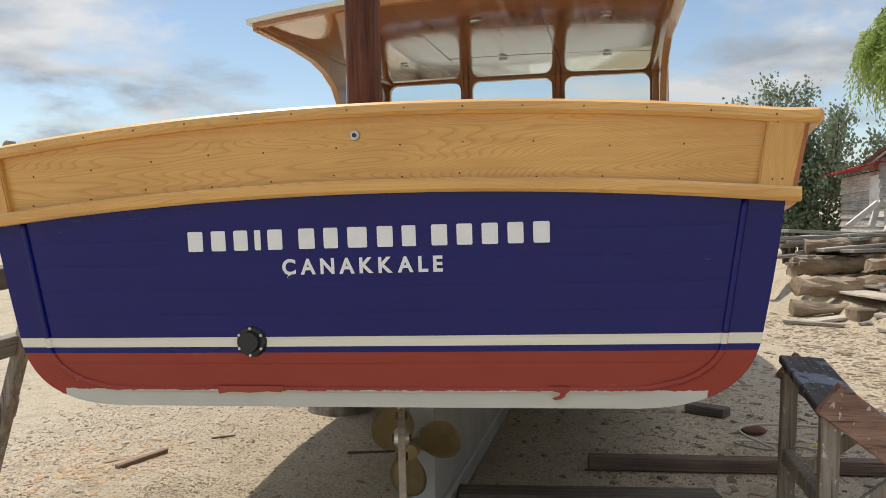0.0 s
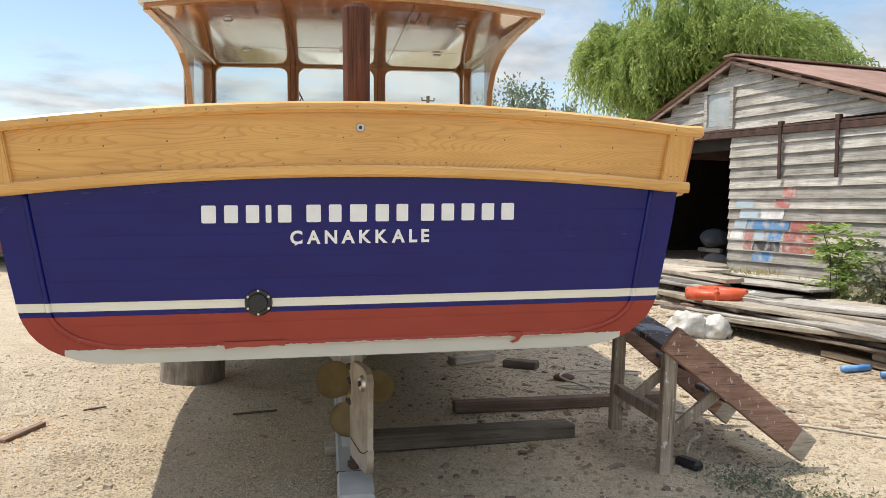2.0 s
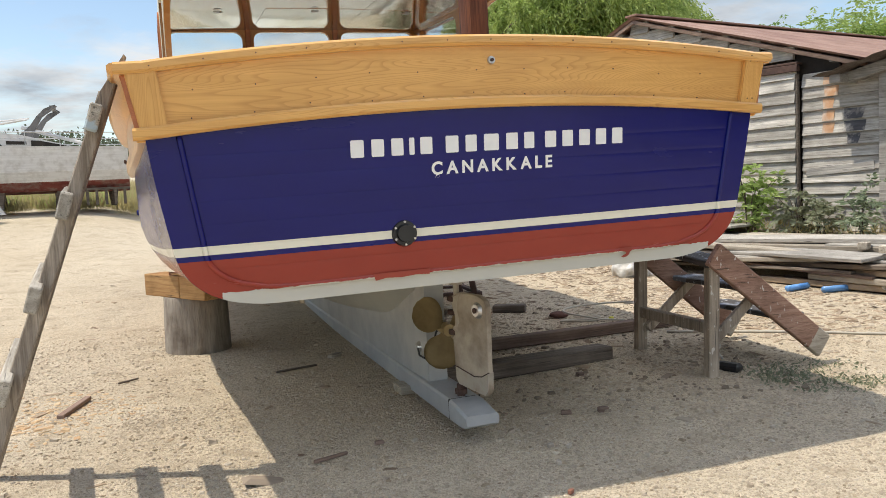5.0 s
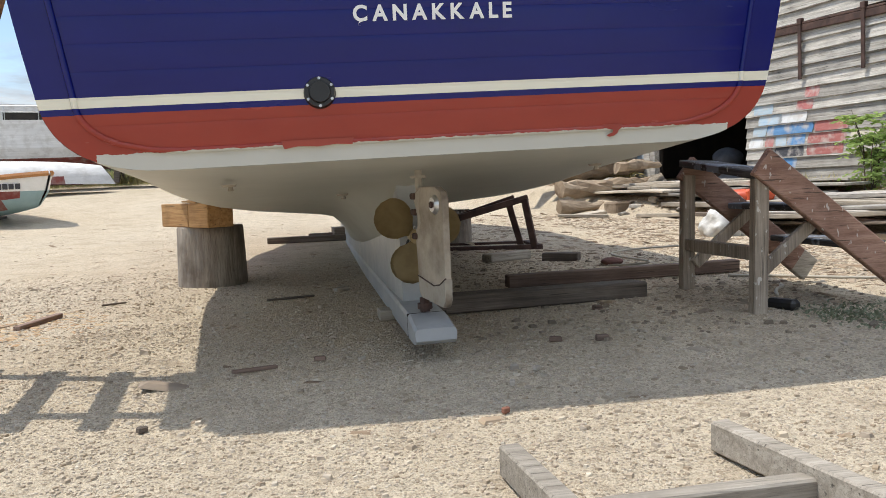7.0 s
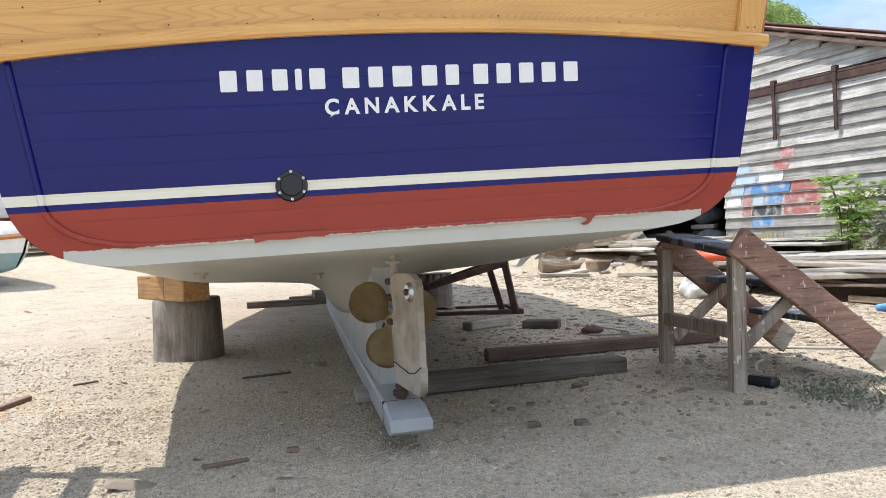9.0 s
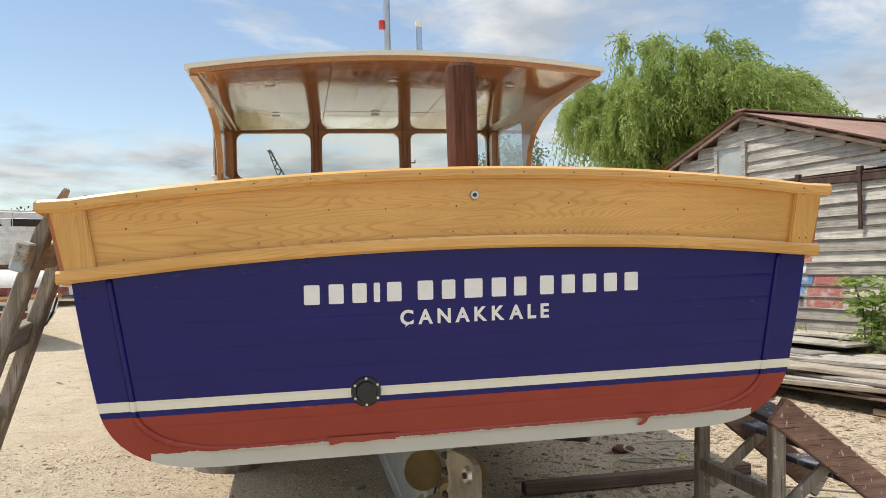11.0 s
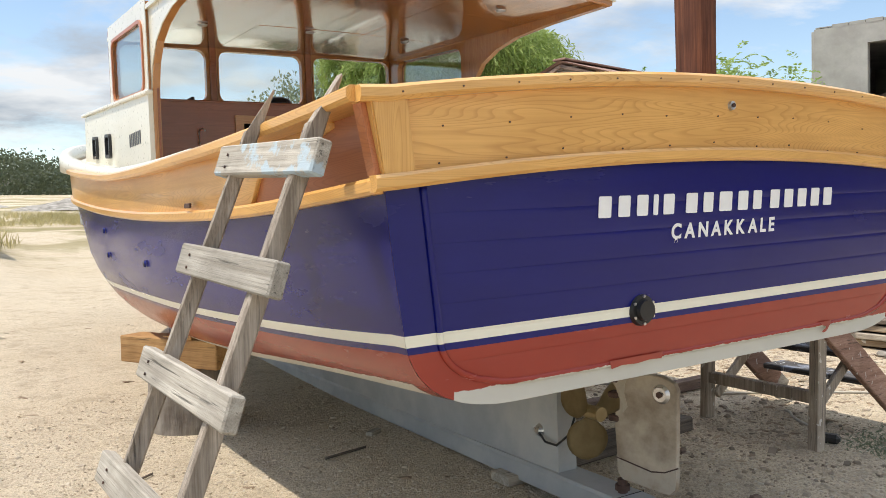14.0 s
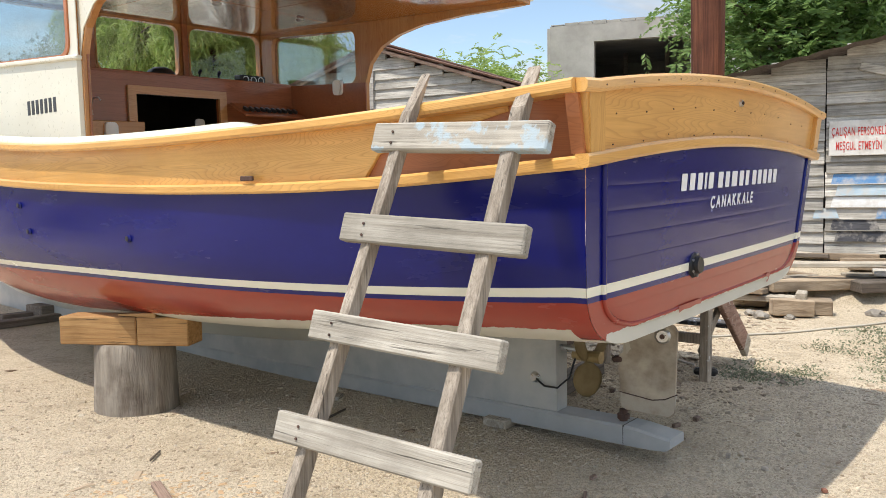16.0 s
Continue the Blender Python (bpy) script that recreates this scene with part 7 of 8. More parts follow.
def crumpled(name, m, sx, sy, sz, mat, label, cat, amp=0.28, seed=0.0):
    bm = bmesh.new()
    bmesh.ops.create_icosphere(bm, subdivisions=4, radius=1.0)
    for v in bm.verts:
        k = 1 + amp * noise.noise(v.co * 1.7 + Vector((seed, 0, 0))) + 0.16 * abs(noise.noise(v.co * 3.6 + Vector((seed, 3, 0)))) + 0.10 * abs(noise.noise(v.co * 8 + Vector((0, seed, 0))))
        v.co = Vector((v.co.x * sx * k, v.co.y * sy * k, max(-0.55, v.co.z) * sz * k))
    return solo(name, bm, mat, label, cat, m, smooth=True)


crumpled("plastic_bag", pose(4.06, 4.78, 0.115), 0.17, 0.16, 0.155, M_BAG, "knotted white plastic bag beside the landing", "bag", seed=11.0)
crumpled("plastic_bag", pose(3.80, 4.86, 0.13), 0.22, 0.18, 0.18, M_BAG, "stuffed white plastic bag on the ground", "bag", seed=2.0)
crumpled("plastic_bag", pose(4.88, 5.52, 0.40), 0.13, 0.10, 0.07, M_BAG, "small crumpled clear plastic bag on a plank", "bag", seed=5.0)
crumpled("plastic_bag", pose(5.0, 2.25, 0.08), 0.11, 0.08, 0.07, M_BAG, "small crumpled white plastic bag by the planks", "bag", seed=8.0)
for x, y, a in ((4.52, 2.98, 12), (4.70, 2.66, -4)):
    bm = bmesh.new()
    rod(bm, [(-0.14, 0, 0), (0.10, 0, 0), (0.13, 0, 0), (0.17, 0, 0)], 0.031, 12)
    solo("plastic_bottle", bm, surf("blue_bottle", (0.06, 0.22, 0.55), (0.15, 0.34, 0.65), 6, 0.25) if a > 0 else bpy.data.materials["blue_bottle"], "empty blue plastic bottle on the ground", "bottle", pose(x, y, ground_z(x, y) + 0.035, 0, 0, a), "bottles", smooth=True)


def log(name, a, b, r, label, group):
    a, b = Vector(a), Vector(b)
    bm = bmesh.new()
    pts = [a + (b - a) * u + Vector((0, 0, 0.02 * math.sin(u * 3 + a.x * 3))) for u in np.linspace(0, 1, 12)]
    rings = rod(bm, pts, r, 13, 0.75)
    for rg in rings:
        for v in rg:
            v.co += Vector((noise.noise(v.co * 6), noise.noise(v.co * 7), noise.noise(v.co * 6.4))) * r * 0.62
    solo(name, bm, M_DRIFT, label, "log", group=group)


for a, b, r in (((3.3, 9.0, 0.13), (5.0, 9.5, 0.16), 0.17), ((3.4, 9.5, 0.36), (5.2, 10.0, 0.40), 0.16), ((3.2, 8.7, 0.10), (4.4, 8.9, 0.12), 0.11), ((3.5, 10.2, 0.2), (5.4, 10.9, 0.3), 0.19), ((3.6, 9.8, 0.62), (5.0, 10.2, 0.64), 0.12), ((4.2, 8.9, 0.36), (5.0, 9.2, 0.40), 0.11)):
    g = ground_z((a[0] + b[0]) / 2, (a[1] + b[1]) / 2)
    log("driftwood_log", (a[0], a[1], a[2] + g - 0.03), (b[0], b[1], b[2] + g - 0.03), r * 0.78, "pale split driftwood log in a heap", "driftwood logs")
for k in range(18):
    bm = bmesh.new()
    box(bm, (random.uniform(1.2, 2.0), random.uniform(0.15, 0.25), 0.05), None, 0.006)
    x, y = 4.2 + random.uniform(-0.7, 0.8), 10.3 + random.uniform(-0.5, 0.7)
    solo("heaped_board", bm, random.choice((M_PLANK, M_PLANK_D, M_SIDING_D)), "old board heaped behind the logs", "board", pose(x, y, ground_z(4.2, 10.6) + 0.32 + 0.05 * (k % 9), 0, random.uniform(-4, 4), random.uniform(0, 50)), "heaped boards")
# upturned trestle on the log heap
tr2 = thing("sawhorse", "pale upturned sawhorse on the board heap", "sawhorse", pose(4.75, 10.4, ground_z(4.75, 10.4) + 0.74, 0, 0, 20))
for a, b in (((-0.5, 0, 0), (0, 0, 0.36)), ((0, 0, 0.36), (0.65, 0, 0.08)), ((-0.1, 0.02, 0.0), (0.02, 0.02, 0.34)), ((0.55, 0, 0.15), (0.80, 0.02, -0.35)), ((0.3, 0.0, 0.22), (0.12, 0, -0.1))):
    bm = bmesh.new()
    beam(bm, a, b, 0.05, 0.085)
    part("bar", bm, M_SIGN, tr2)
for x, y, z, l, w, a in ((3.6, 7.1, 0.05, 0.6, 0.14, 15), (3.4, 6.7, 0.04, 0.5, 0.12, 40), (3.9, 6.9, 0.05, 0.5, 0.15, -10), (3.2, 7.3, 0.03, 0.45, 0.06, 5)):
    bm = bmesh.new()
    box(bm, (l, w, 0.04), None, 0.005)
    solo("scrap_board", bm, M_PLANK, "pale scrap board lying on the ground", "board", pose(x, y, z + 0.02, random.uniform(-3, 3), random.uniform(-6, 6), a), "scrap boards")
log("driftwood_log", (4.75, 1.75, 0.07), (5.5, 1.2, 0.09), 0.09, "pale grey log on the ground by the planks", "driftwood logs")
for x, y, l, w, a in ((4.9, 8.7, 1.1, 0.5, 20), (3.6, 8.3, 1.2, 0.2, 30), (3.3, 7.9, 0.7, 0.12, -15)):
    bm = bmesh.new()
    box(bm, (l, w, 0.04), None, 0.005)
    solo("scrap_board", bm, M_PLANK, "pale scrap board lying on the ground", "board", pose(x, y, ground_z(x, y) + 0.03, random.uniform(-3, 3), random.uniform(-4, 4), a), "scrap boards")
# added plain dark board wall, out of view beyond the lean-to, to darken the transom's reflection
bm = bmesh.new()
for k in range(62):
    box(bm, (0.235, 0.05 + 0.012 * (k % 2), 3.2 + 0.1 * math.sin(k * 2.7)), Matrix.Translation((10.8 + 0.24 * k, 0.1, 1.35)), 0.004)
wall = new("wall_yard", mesh_of("wall_yard", bm, M_PLANK_D))
wall.matrix_world = BARN
tagged(wall, "added unseen dark board wall that darkens the transom's reflection", "wall", kind="structure")
# stones at the foot of the stack and rubble along the lean-to
def rough_stone(x, y, r, flat, label, grp, sink=0.35):
    bm = bmesh.new()
    bmesh.ops.create_icosphere(bm, subdivisions=2, radius=r)
    for v in bm.verts:
        n = v.co.normalized()
        k = 1 + 0.5 * noise.noise(n * 1.4 + Vector((x, y, 0))) + 0.25 * noise.noise(n * 3 + Vector((y, x, 0)))
        v.co = Vector((v.co.x * 1.3 * k, v.co.y * k, v.co.z * flat * k))
    solo("rubble_stone", bm, M_STONE, label, "stone", pose(x, y, ground_z(x, y) + r * flat * (1 - sink), 0, 0, 50 * x), grp)


for x, y, r in ((4.42, 1.35, 0.06), (4.5, 1.1, 0.07), (4.62, 1.25, 0.055), (4.62, 0.85, 0.045), (4.3, 1.5, 0.04), (4.3, 6.9, 0.06), (4.05, 7.3, 0.05), (4.6, 1.9, 0.06), (4.1, 4.7, 0.07), (3.9, 7.9, 0.07), (4.25, 7.6, 0.08), (5.2, 0.2, 0.07), (5.6, -0.2, 0.09)):
    rough_stone(x, y, r, 0.62, "rough pale stone beside the planks", "rubble stones")
for k in range(12):
    p = BARN @ Vector((random.uniform(5.0, 9.0), random.uniform(-1.2, -0.3), 0))
    bm = bmesh.new()
    box(bm, (random.uniform(0.5, 1.5), random.uniform(0.10, 0.26), random.uniform(0.04, 0.08)), None, 0.008)
    solo("rubble_board", bm, random.choice((M_PLANK, M_DRIFT, M_PLANK_D)), "broken board among rubble by the wall", "board", pose(p.x, p.y, ground_z(p.x, p.y) + random.uniform(0.03, 0.10), random.uniform(-5, 5), random.uniform(-5, 5), random.uniform(-110, -50)), "rubble boards")


# ---- distance: buildings, boats, crane and poles ----
conc = thing("concrete_building", "unfinished grey concrete house with an empty window opening", "house", pose(19.2, 12.8, 0, 0, 0, -69.6))
bm = bmesh.new()
panel_with_hole(bm, (0, 7.0, -0.5, 6.4), (1.4, 4.3, 4.2, 5.85, 0.01), 0.3)
bmesh.ops.recalc_face_normals(bm, faces=bm.faces)
part("wall", bm, M_CONCRETE, conc, "raw concrete wall")
for x0, y0, x1, y1 in ((0.0, 0.0, 0.0, 7.0), (7.0, 0.0, 7.0, 7.0), (0, 7, 7, 7)):
    bm = bmesh.new()
    beam(bm, (x0, y0 + 0.15, 2.95), (x1, y1, 2.95), 0.3, 6.9)
    part("wall", bm, M_CONCRETE, conc)
for z in (3.1, 6.2):
    bm = bmesh.new()
    box(bm, (7.0, 7.0, 0.2), Matrix.Translation((3.5, 3.5, z)))
    part("slab", bm, M_CONCRETE, conc)
bm = bmesh.new()
for k in range(16):
    box(bm, (0.42, 0.3, random.uniform(0.03, 0.14)), Matrix.Translation((0.25 + 0.44 * k, 0, 6.43)))
part("parapet", bm, M_CONCRETE, conc, "broken parapet edge")
for x in (2.0, 3.4):
    bm = bmesh.new()
    beam(bm, (x, 3, 4.2), (x, 3.1, 5.9), 0.15, 0.15)
    part("prop", bm, M_PLANK_D, conc)


def utility_pole(x, y, h, label, grp=""):
    ob = thing("utility_pole", label, "pole", pose(x, y, ground_z(x, y) - 0.1), grp)
    bm = bmesh.new()
    beam(bm, (0, 0, 0), (0, 0, h), 0.17, 0.16, 0.02)
    part("pole", bm, M_PLANK_D, ob)
    for z in (h - 0.25, h - 0.85):
        bm = bmesh.new()
        beam(bm, (-0.32, 0, z), (0.32, 0, z), 0.05, 0.06)
        part("crossarm", bm, M_RUSTY, ob)
    for z in (h - 0.25, h - 0.85):
        for x2 in (-0.32, 0.32):
            bm = bmesh.new()
            rod(bm, [(x2, 0, z), (x2, 0, z + 0.16)], 0.032, 6)
            part("insulator", bm, M_PLANK_D, ob)


utility_pole(5.0, 40.0, 5.85, "dark weathered utility pole beyond the yard")

# lattice crane far off
CR = Vector((-3.95, 92.0, ground_z(-2.5, 92.0)))
crane = thing("lattice_crane", "distant dark lattice-boom crane", "crane", pose(CR.x, CR.y, CR.z))
bm = bmesh.new()
a0, a1 = Vector((4.5, 0, 0.8)), Vector((-0.15, 0, 11.5))
side = Vector((0.9, 0, 0.36)).normalized()
for dx in (-0.45, 0.45):
    for dy in (-0.4, 0.4):
        rod(bm, [a0 + side * dx + Vector((0, dy, 0)), a0 + (a1 - a0) * 0.5 + side * dx * 1.1 + Vector((0, dy, 0)), a1 + side * dx * 0.25], 0.055, 5)
for k in range(22):
    u, w = k / 22, (k + 1) / 22
    s = (0.40 if k % 2 else -0.40) * (1 - 0.6 * max(0.0, u - 0.4))
    for dy in (-0.4, 0.4):
        rod(bm, [a0 + (a1 - a0) * u + side * s + Vector((0, dy, 0)), a0 + (a1 - a0) * w - side * s + Vector((0, dy, 0))], 0.035, 4)
part("boom", bm, M_BLACK, crane, "dark lattice boom")
bm = bmesh.new()
rod(bm, [(-0.15, 0, 11.5), (2.5, 0, 6.8), (5.4, 0, 3.9)], 0.035, 4)
rod(bm, [(-0.15, 0.3, 11.4), (2.7, 0.3, 7.0), (5.8, 0.3, 3.9)], 0.03, 4)
part("cable", bm, M_BLACK, crane)
bm = bmesh.new()
box(bm, (1.5, 2.0, 1.5), Matrix.Translation((5.0, 0, 1.3)), 0.1)
box(bm, (2.2, 2.4, 0.6), Matrix.Translation((5.0, 0, 0.3)), 0.2)
part("body", bm, M_BLACK, crane, "dark crane body")
# spoil heaps, a long shed and a pale house towards the crane
for x, y, r, h in ((1.6, 50, 1.6, 0.28), (4.0, 52, 3.4, 0.7), (-0.4, 58, 2.0, 0.35), (6.5, 58, 4.0, 1.0)):
    bm = bmesh.new()
    rows = []
    for i in range(9):
        u = i / 8
        line = []
        for j in range(28):
            a = 2 * math.pi * j / 28
            k = r * u * (1 + 0.25 * noise.noise((math.cos(a) * 1.5 + x, math.sin(a) * 1.5, y)))
            line.append((k * math.cos(a), k * math.sin(a), h * (1 - u) ** 0.9 * (1 + 0.35 * noise.noise((k * math.cos(a), k * math.sin(a), x))) - 0.1))
        rows.append(line)
    sheet(bm, rows, True)
    solo("gravel_mound", bm, M_HEAP, "grey mound of spoil and rubble beyond the track", "mound", pose(x, y, ground_z(x, y)), "spoil mounds", smooth=True)
far_shed = thing("long_shed", "long low pale shed in the distance", "shed", pose(5.2, 170, ground_z(5.2, 170) - 0.4))
bm = bmesh.new()
box(bm, (5.0, 4, 2.6), Matrix.Translation((0, 0, 1.3)))
part("wall", bm, M_BOATWHITE, far_shed)
bm = bmesh.new()
box(bm, (5.4, 4.6, 0.35), Matrix.Translation((0, 0, 2.7)), 0.05)
part("roof", bm, M_CONCRETE, far_shed, "grey flat roof")
far_house = thing("far_house", "pale distant two-storey house above the trees", "house", pose(13.5, 235, ground_z(13.5, 235)))
bm = bmesh.new()
box(bm, (4.4, 4, 5.4), Matrix.Translation((0, 0, 2.7)))
part("wall", bm, M_BOATWHITE, far_house)
bm = bmesh.new()
box(bm, (5.2, 5, 0.5), Matrix.Translation((0, 0, 5.6)), 0.1, 0.8)
part("roof", bm, M_CONCRETE, far_house, "grey roof")
for x in (-1.3, 0.0, 1.3):
    bm = bmesh.new()
    box(bm, (0.7, 0.1, 0.9), Matrix.Translation((x, -2.02, 4.3)))
    part("window", bm, M_DARK, far_house)

# old white cabin cruiser laid up on a cradle
cru = thing("laid_up_cruiser", "large chalky white laid-up cruiser with red bottom on props", "boat", pose(-2.15, 17.6, 1.08, 0, 0, 3) @ Matrix.Diagonal((0.62, 0.62, 0.56, 1)))
rows = []
for u in np.linspace(0, 1, 22):
    x = -15.0 * u
    w = 1.75 * (1 - max(0, (u - 0.62) / 0.38) ** 2.2)
    z0, z1 = 0.75 + 0.25 * max(0, u - 0.7) * 3, 2.42 + 0.35 * u
    line = []
    for s in (-1, 1):
        half = [(0.0, z0 - 0.1), (0.55 * w, z0), (0.86 * w, z0 + 0.35), (0.95 * w, z0 + 0.75), (w, z1 - 0.25), (w * 1.02, z1)]
        for yy, z in (half[::-1] if s < 0 else half[1:]):
            line.append((x, s * yy, z))
    rows.append(line)
bm = bmesh.new()
vs = sheet(bm, rows)
bm.faces.new(vs[0])
for f in bm.faces:
    f.material_index = 1 if f.calc_center_median().z < 1.20 else 0
bmesh.ops.recalc_face_normals(bm, faces=bm.faces)
part("hull", bm, (M_BOATWHITE, M_BOATRED), cru, "peeling white hull over dull red bottom")
bm = bmesh.new()
sheet(bm, [[(-15 * u, s * 1.72 * (1 - max(0, (u - 0.62) / 0.38) ** 2.2), 2.42 + 0.35 * u) for s in (-1, 1)] for u in np.linspace(0, 1, 14)])
part("deck", bm, M_BOATWHITE, cru)
bm = bmesh.new()
o = [(-1.5, 2.40), (-3.5, 2.98), (-4.6, 3.14), (-9.5, 3.34), (-12.5, 2.70)]
prism(bm, o, 2.5)
part("cabin", bm, M_BOATWHITE, cru, "streamlined white cabin")
for x0, x1 in ((-8.0, -5.9), (-5.6, -4.12), (-10.6, -8.2)):
    bm = bmesh.new()
    prism(bm, [(x0, 2.50), (x1, 2.56), (x1 - 0.30, 2.90), (x0, 2.96)], 2.54)
    part("window", bm, M_DARK, cru, "dusty dark window")
bm = bmesh.new()
prism(bm, [(-1.9, 2.49), (-2.9, 2.74), (-3.2, 2.76), (-3.2, 2.52)], 2.53)
part("window", bm, M_DARK, cru)
bm = bmesh.new()
prism(bm, [(-4.0, 2.62), (-3.35, 2.60), (-3.35, 2.72), (-4.0, 2.76)], 2.54)
part("window", bm, M_DARK, cru)
bm = bmesh.new()
for s in (-1, 1):
    prism(bm, [(-3.65, 2.95), (-3.2, 2.85), (-3.02, 3.25), (-2.80, 3.68), (-2.28, 4.10), (-2.36, 4.18), (-2.72, 4.02), (-2.98, 3.72), (-3.25, 3.3)], 0.1, Matrix.Translation((0, s * 1.0, 0)))
beam(bm, (-2.46, -1.0, 4.12), (-2.46, 1.0, 4.12), 0.16, 0.07)
part("radar_arch", bm, surf("weathered_arch", (0.13, 0.125, 0.12), (0.22, 0.21, 0.20), 3, 0.7), cru, "dull grey radar arch")
bm = bmesh.new()
rod(bm, [(-6.2, 0, 3.6), (-4.5, 0, 3.62), (-3.3, 0, 3.75)], 0.04, 6)
rod(bm, [(-3.5, -0.9, 3.30), (-1.2, -1.2, 2.52)], 0.085, 6)
rod(bm, [(-5.4, -0.9, 3.20), (-3.3, -0.9, 3.62)], 0.05, 6)
part("awning_bar", bm, M_BOATWHITE, cru)
bm = bmesh.new()
for s in (-1, 1):
    rail = [(-15 * u, s * 1.68 * (1 - max(0, (u - 0.62) / 0.38) ** 2.2), 2.98 + 0.35 * u) for u in np.linspace(0.0, 0.97, 14)]
    rod(bm, rail, 0.02, 5)
    rod(bm, [(x, y, z - 0.25) for x, y, z in rail], 0.013, 5)
    for x, y, z in rail:
        rod(bm, [(x, y, z - 0.56), (x, y, z)], 0.015, 5)
part("guard_rail", bm, M_CHROME, cru, "bent steel guard rail")
for k in range(7):
    bm = bmesh.new()
    beam(bm, (-0.6 - 1.9 * k, -0.8, 0.05), (-0.5 - 1.9 * k, -0.8, 0.85), 0.2, 0.2)
    part("prop", bm, M_PLANK_D, cru, "dark timber prop")
    bm = bmesh.new()
    beam(bm, (-0.6 - 1.9 * k, 0.8, 0.05), (-0.7 - 1.9 * k, 0.8, 0.85), 0.2, 0.2)
    part("prop", bm, M_PLANK_D, cru, "dark timber prop")
bm = bmesh.new()
for k in range(5):
    beam(bm, (-0.2 - 0.32 * k, -1.3, 0.1), (-0.2 - 0.32 * k, -1.3, 0.75), 0.1, 0.1)
beam(bm, (0.0, -1.3, 0.75), (-1.9, -1.3, 0.75), 0.12, 0.1)
part("prop_frame", bm, M_PLANK_D, cru)


def small_hull(length, beam_w, depth, sheer, n=16):
    rows = []
    for u in np.linspace(0, 1, n):
        w = beam_w * (math.sin(math.pi * min(1.0, 0.22 + u * 0.78)) ** 0.6 if u < 0.999 else 0.03)
        up = sheer * (2 * u - 0.7) ** 2
        line = []
        for s in (-1, 1):
            half = [(0.0, 0.0 + 0.35 * depth * u**4), (0.55 * w, 0.10 * depth + 0.3 * depth * u**4), (0.88 * w, 0.42 * depth + 0.2 * depth * u**4), (0.98 * w, 0.75 * depth), (w, depth + up)]
            for y, z in (half[::-1] if s < 0 else half[1:]):
                line.append((length * u - 0.42 * u**8 * max(0.0, 1 - z / depth), s * y, z))
        rows.append(line)
    return rows


fed = thing("small_rowing_boat", "small white rowing boat with pale blue bottom, propped on blocks", "boat", pose(-8.04, 12.5, 0.44, 0, 0, -30))
bm = bmesh.new()
vs = sheet(bm, small_hull(4.2, 0.80, 0.58, 0.07, 30))
bm.faces.new(vs[0])
for f in bm.faces:
    c = f.calc_center_median()
    f.material_index = 1 if c.z < 0.20 + 0.5 * max(0.0, c.x - 3.5) else (2 if c.z < 0.42 else 0)
bmesh.ops.recalc_face_normals(bm, faces=bm.faces)
part("hull", bm, (M_WHITE, M_TEAL, M_BOATRED), fed, "white hull, dull red band and pale blue bottom", True)
bm = bmesh.new()
for s in (-1, 1):
    rod(bm, [(r[-1][0], s * abs(r[-1][1]), r[-1][2]) for r in small_hull(4.2, 0.82, 0.58, 0.07)], 0.045, 6)
part("gunwale", bm, M_OAK, fed, "brown varnished gunwale")
bm = bmesh.new()
sheet(bm, [[(r[0][0], r[0][1] * 0.96, r[0][2] - 0.04), (r[0][0], 0.0, r[0][2] + 0.03), (r[-1][0], r[-1][1] * 0.96, r[-1][2] - 0.04)] for r in small_hull(4.2, 0.80, 0.58, 0.07)])
part("deck", bm, M_WHITE, fed, "white foredeck", True)
for k in range(5):
    bm = bmesh.new()
    box(bm, (0.07, 0.008, 0.085), None)
    part("name_bar", bm, M_INK, fed, "dark lettering", at=pose(3.52 + 0.085 * k, -0.80 * math.sin(math.pi * (0.22 + 0.78 * (3.52 + 0.085 * k) / 4.2)) ** 0.6 - 0.012, 0.51, 0, 0, 40 + 3 * k))
bm = bmesh.new()
box(bm, (0.3, 0.9, 0.22), Matrix.Translation((2.6, 0, -0.06)), 0.01)
box(bm, (0.3, 0.9, 0.22), Matrix.Translation((0.9, 0, -0.06)), 0.01)
part("block", bm, M_PLANK_D, fed)
upt = thing("upturned_boat", "upturned white dinghy with faint red bands", "boat", pose(-9.98, 15.2, 1.60, 180, 0, -4))
bm = bmesh.new()
vs = sheet(bm, small_hull(5.6, 0.95, 0.52, 0.03, 28))
bm.faces.new(vs[0])
for f in bm.faces:
    c = f.calc_center_median()
    f.material_index = 1 if 0.40 < c.z < 0.47 and c.x < 5.2 else 0
bmesh.ops.recalc_face_normals(bm, faces=bm.faces)
part("hull", bm, (M_BOATWHITE, M_BOATRED), upt, "chalky planked bottom", True)
# rubbish skip by the track
skip = thing("rubbish_bin", "grey metal rubbish container with plain dark label", "container", pose(2.38, 30.2, ground_z(2.38, 30.2), 0, 0, 10))
bm = bmesh.new()
box(bm, (1.25, 0.9, 1.05), Matrix.Translation((0, 0, 0.62)), 0.05, 1.1)
part("body", bm, surf("galvanised", (0.32, 0.34, 0.35), (0.44, 0.46, 0.47), 4, 0.5, metal=0.3), skip)
bm = bmesh.new()
box(bm, (1.4, 1.0, 0.08), Matrix.Translation((0, 0, 1.19)), 0.03)
part("lid", bm, bpy.data.materials["galvanised"], skip)
for z in (0.78, 0.64):
    bm = bmesh.new()
    box(bm, (0.55, 0.01, 0.08), Matrix.Translation((-0.05, -0.475, z)))
    part("label_bar", bm, M_INK, skip)


# ---- trees and weeds ----
rng = np.random.default_rng(7)


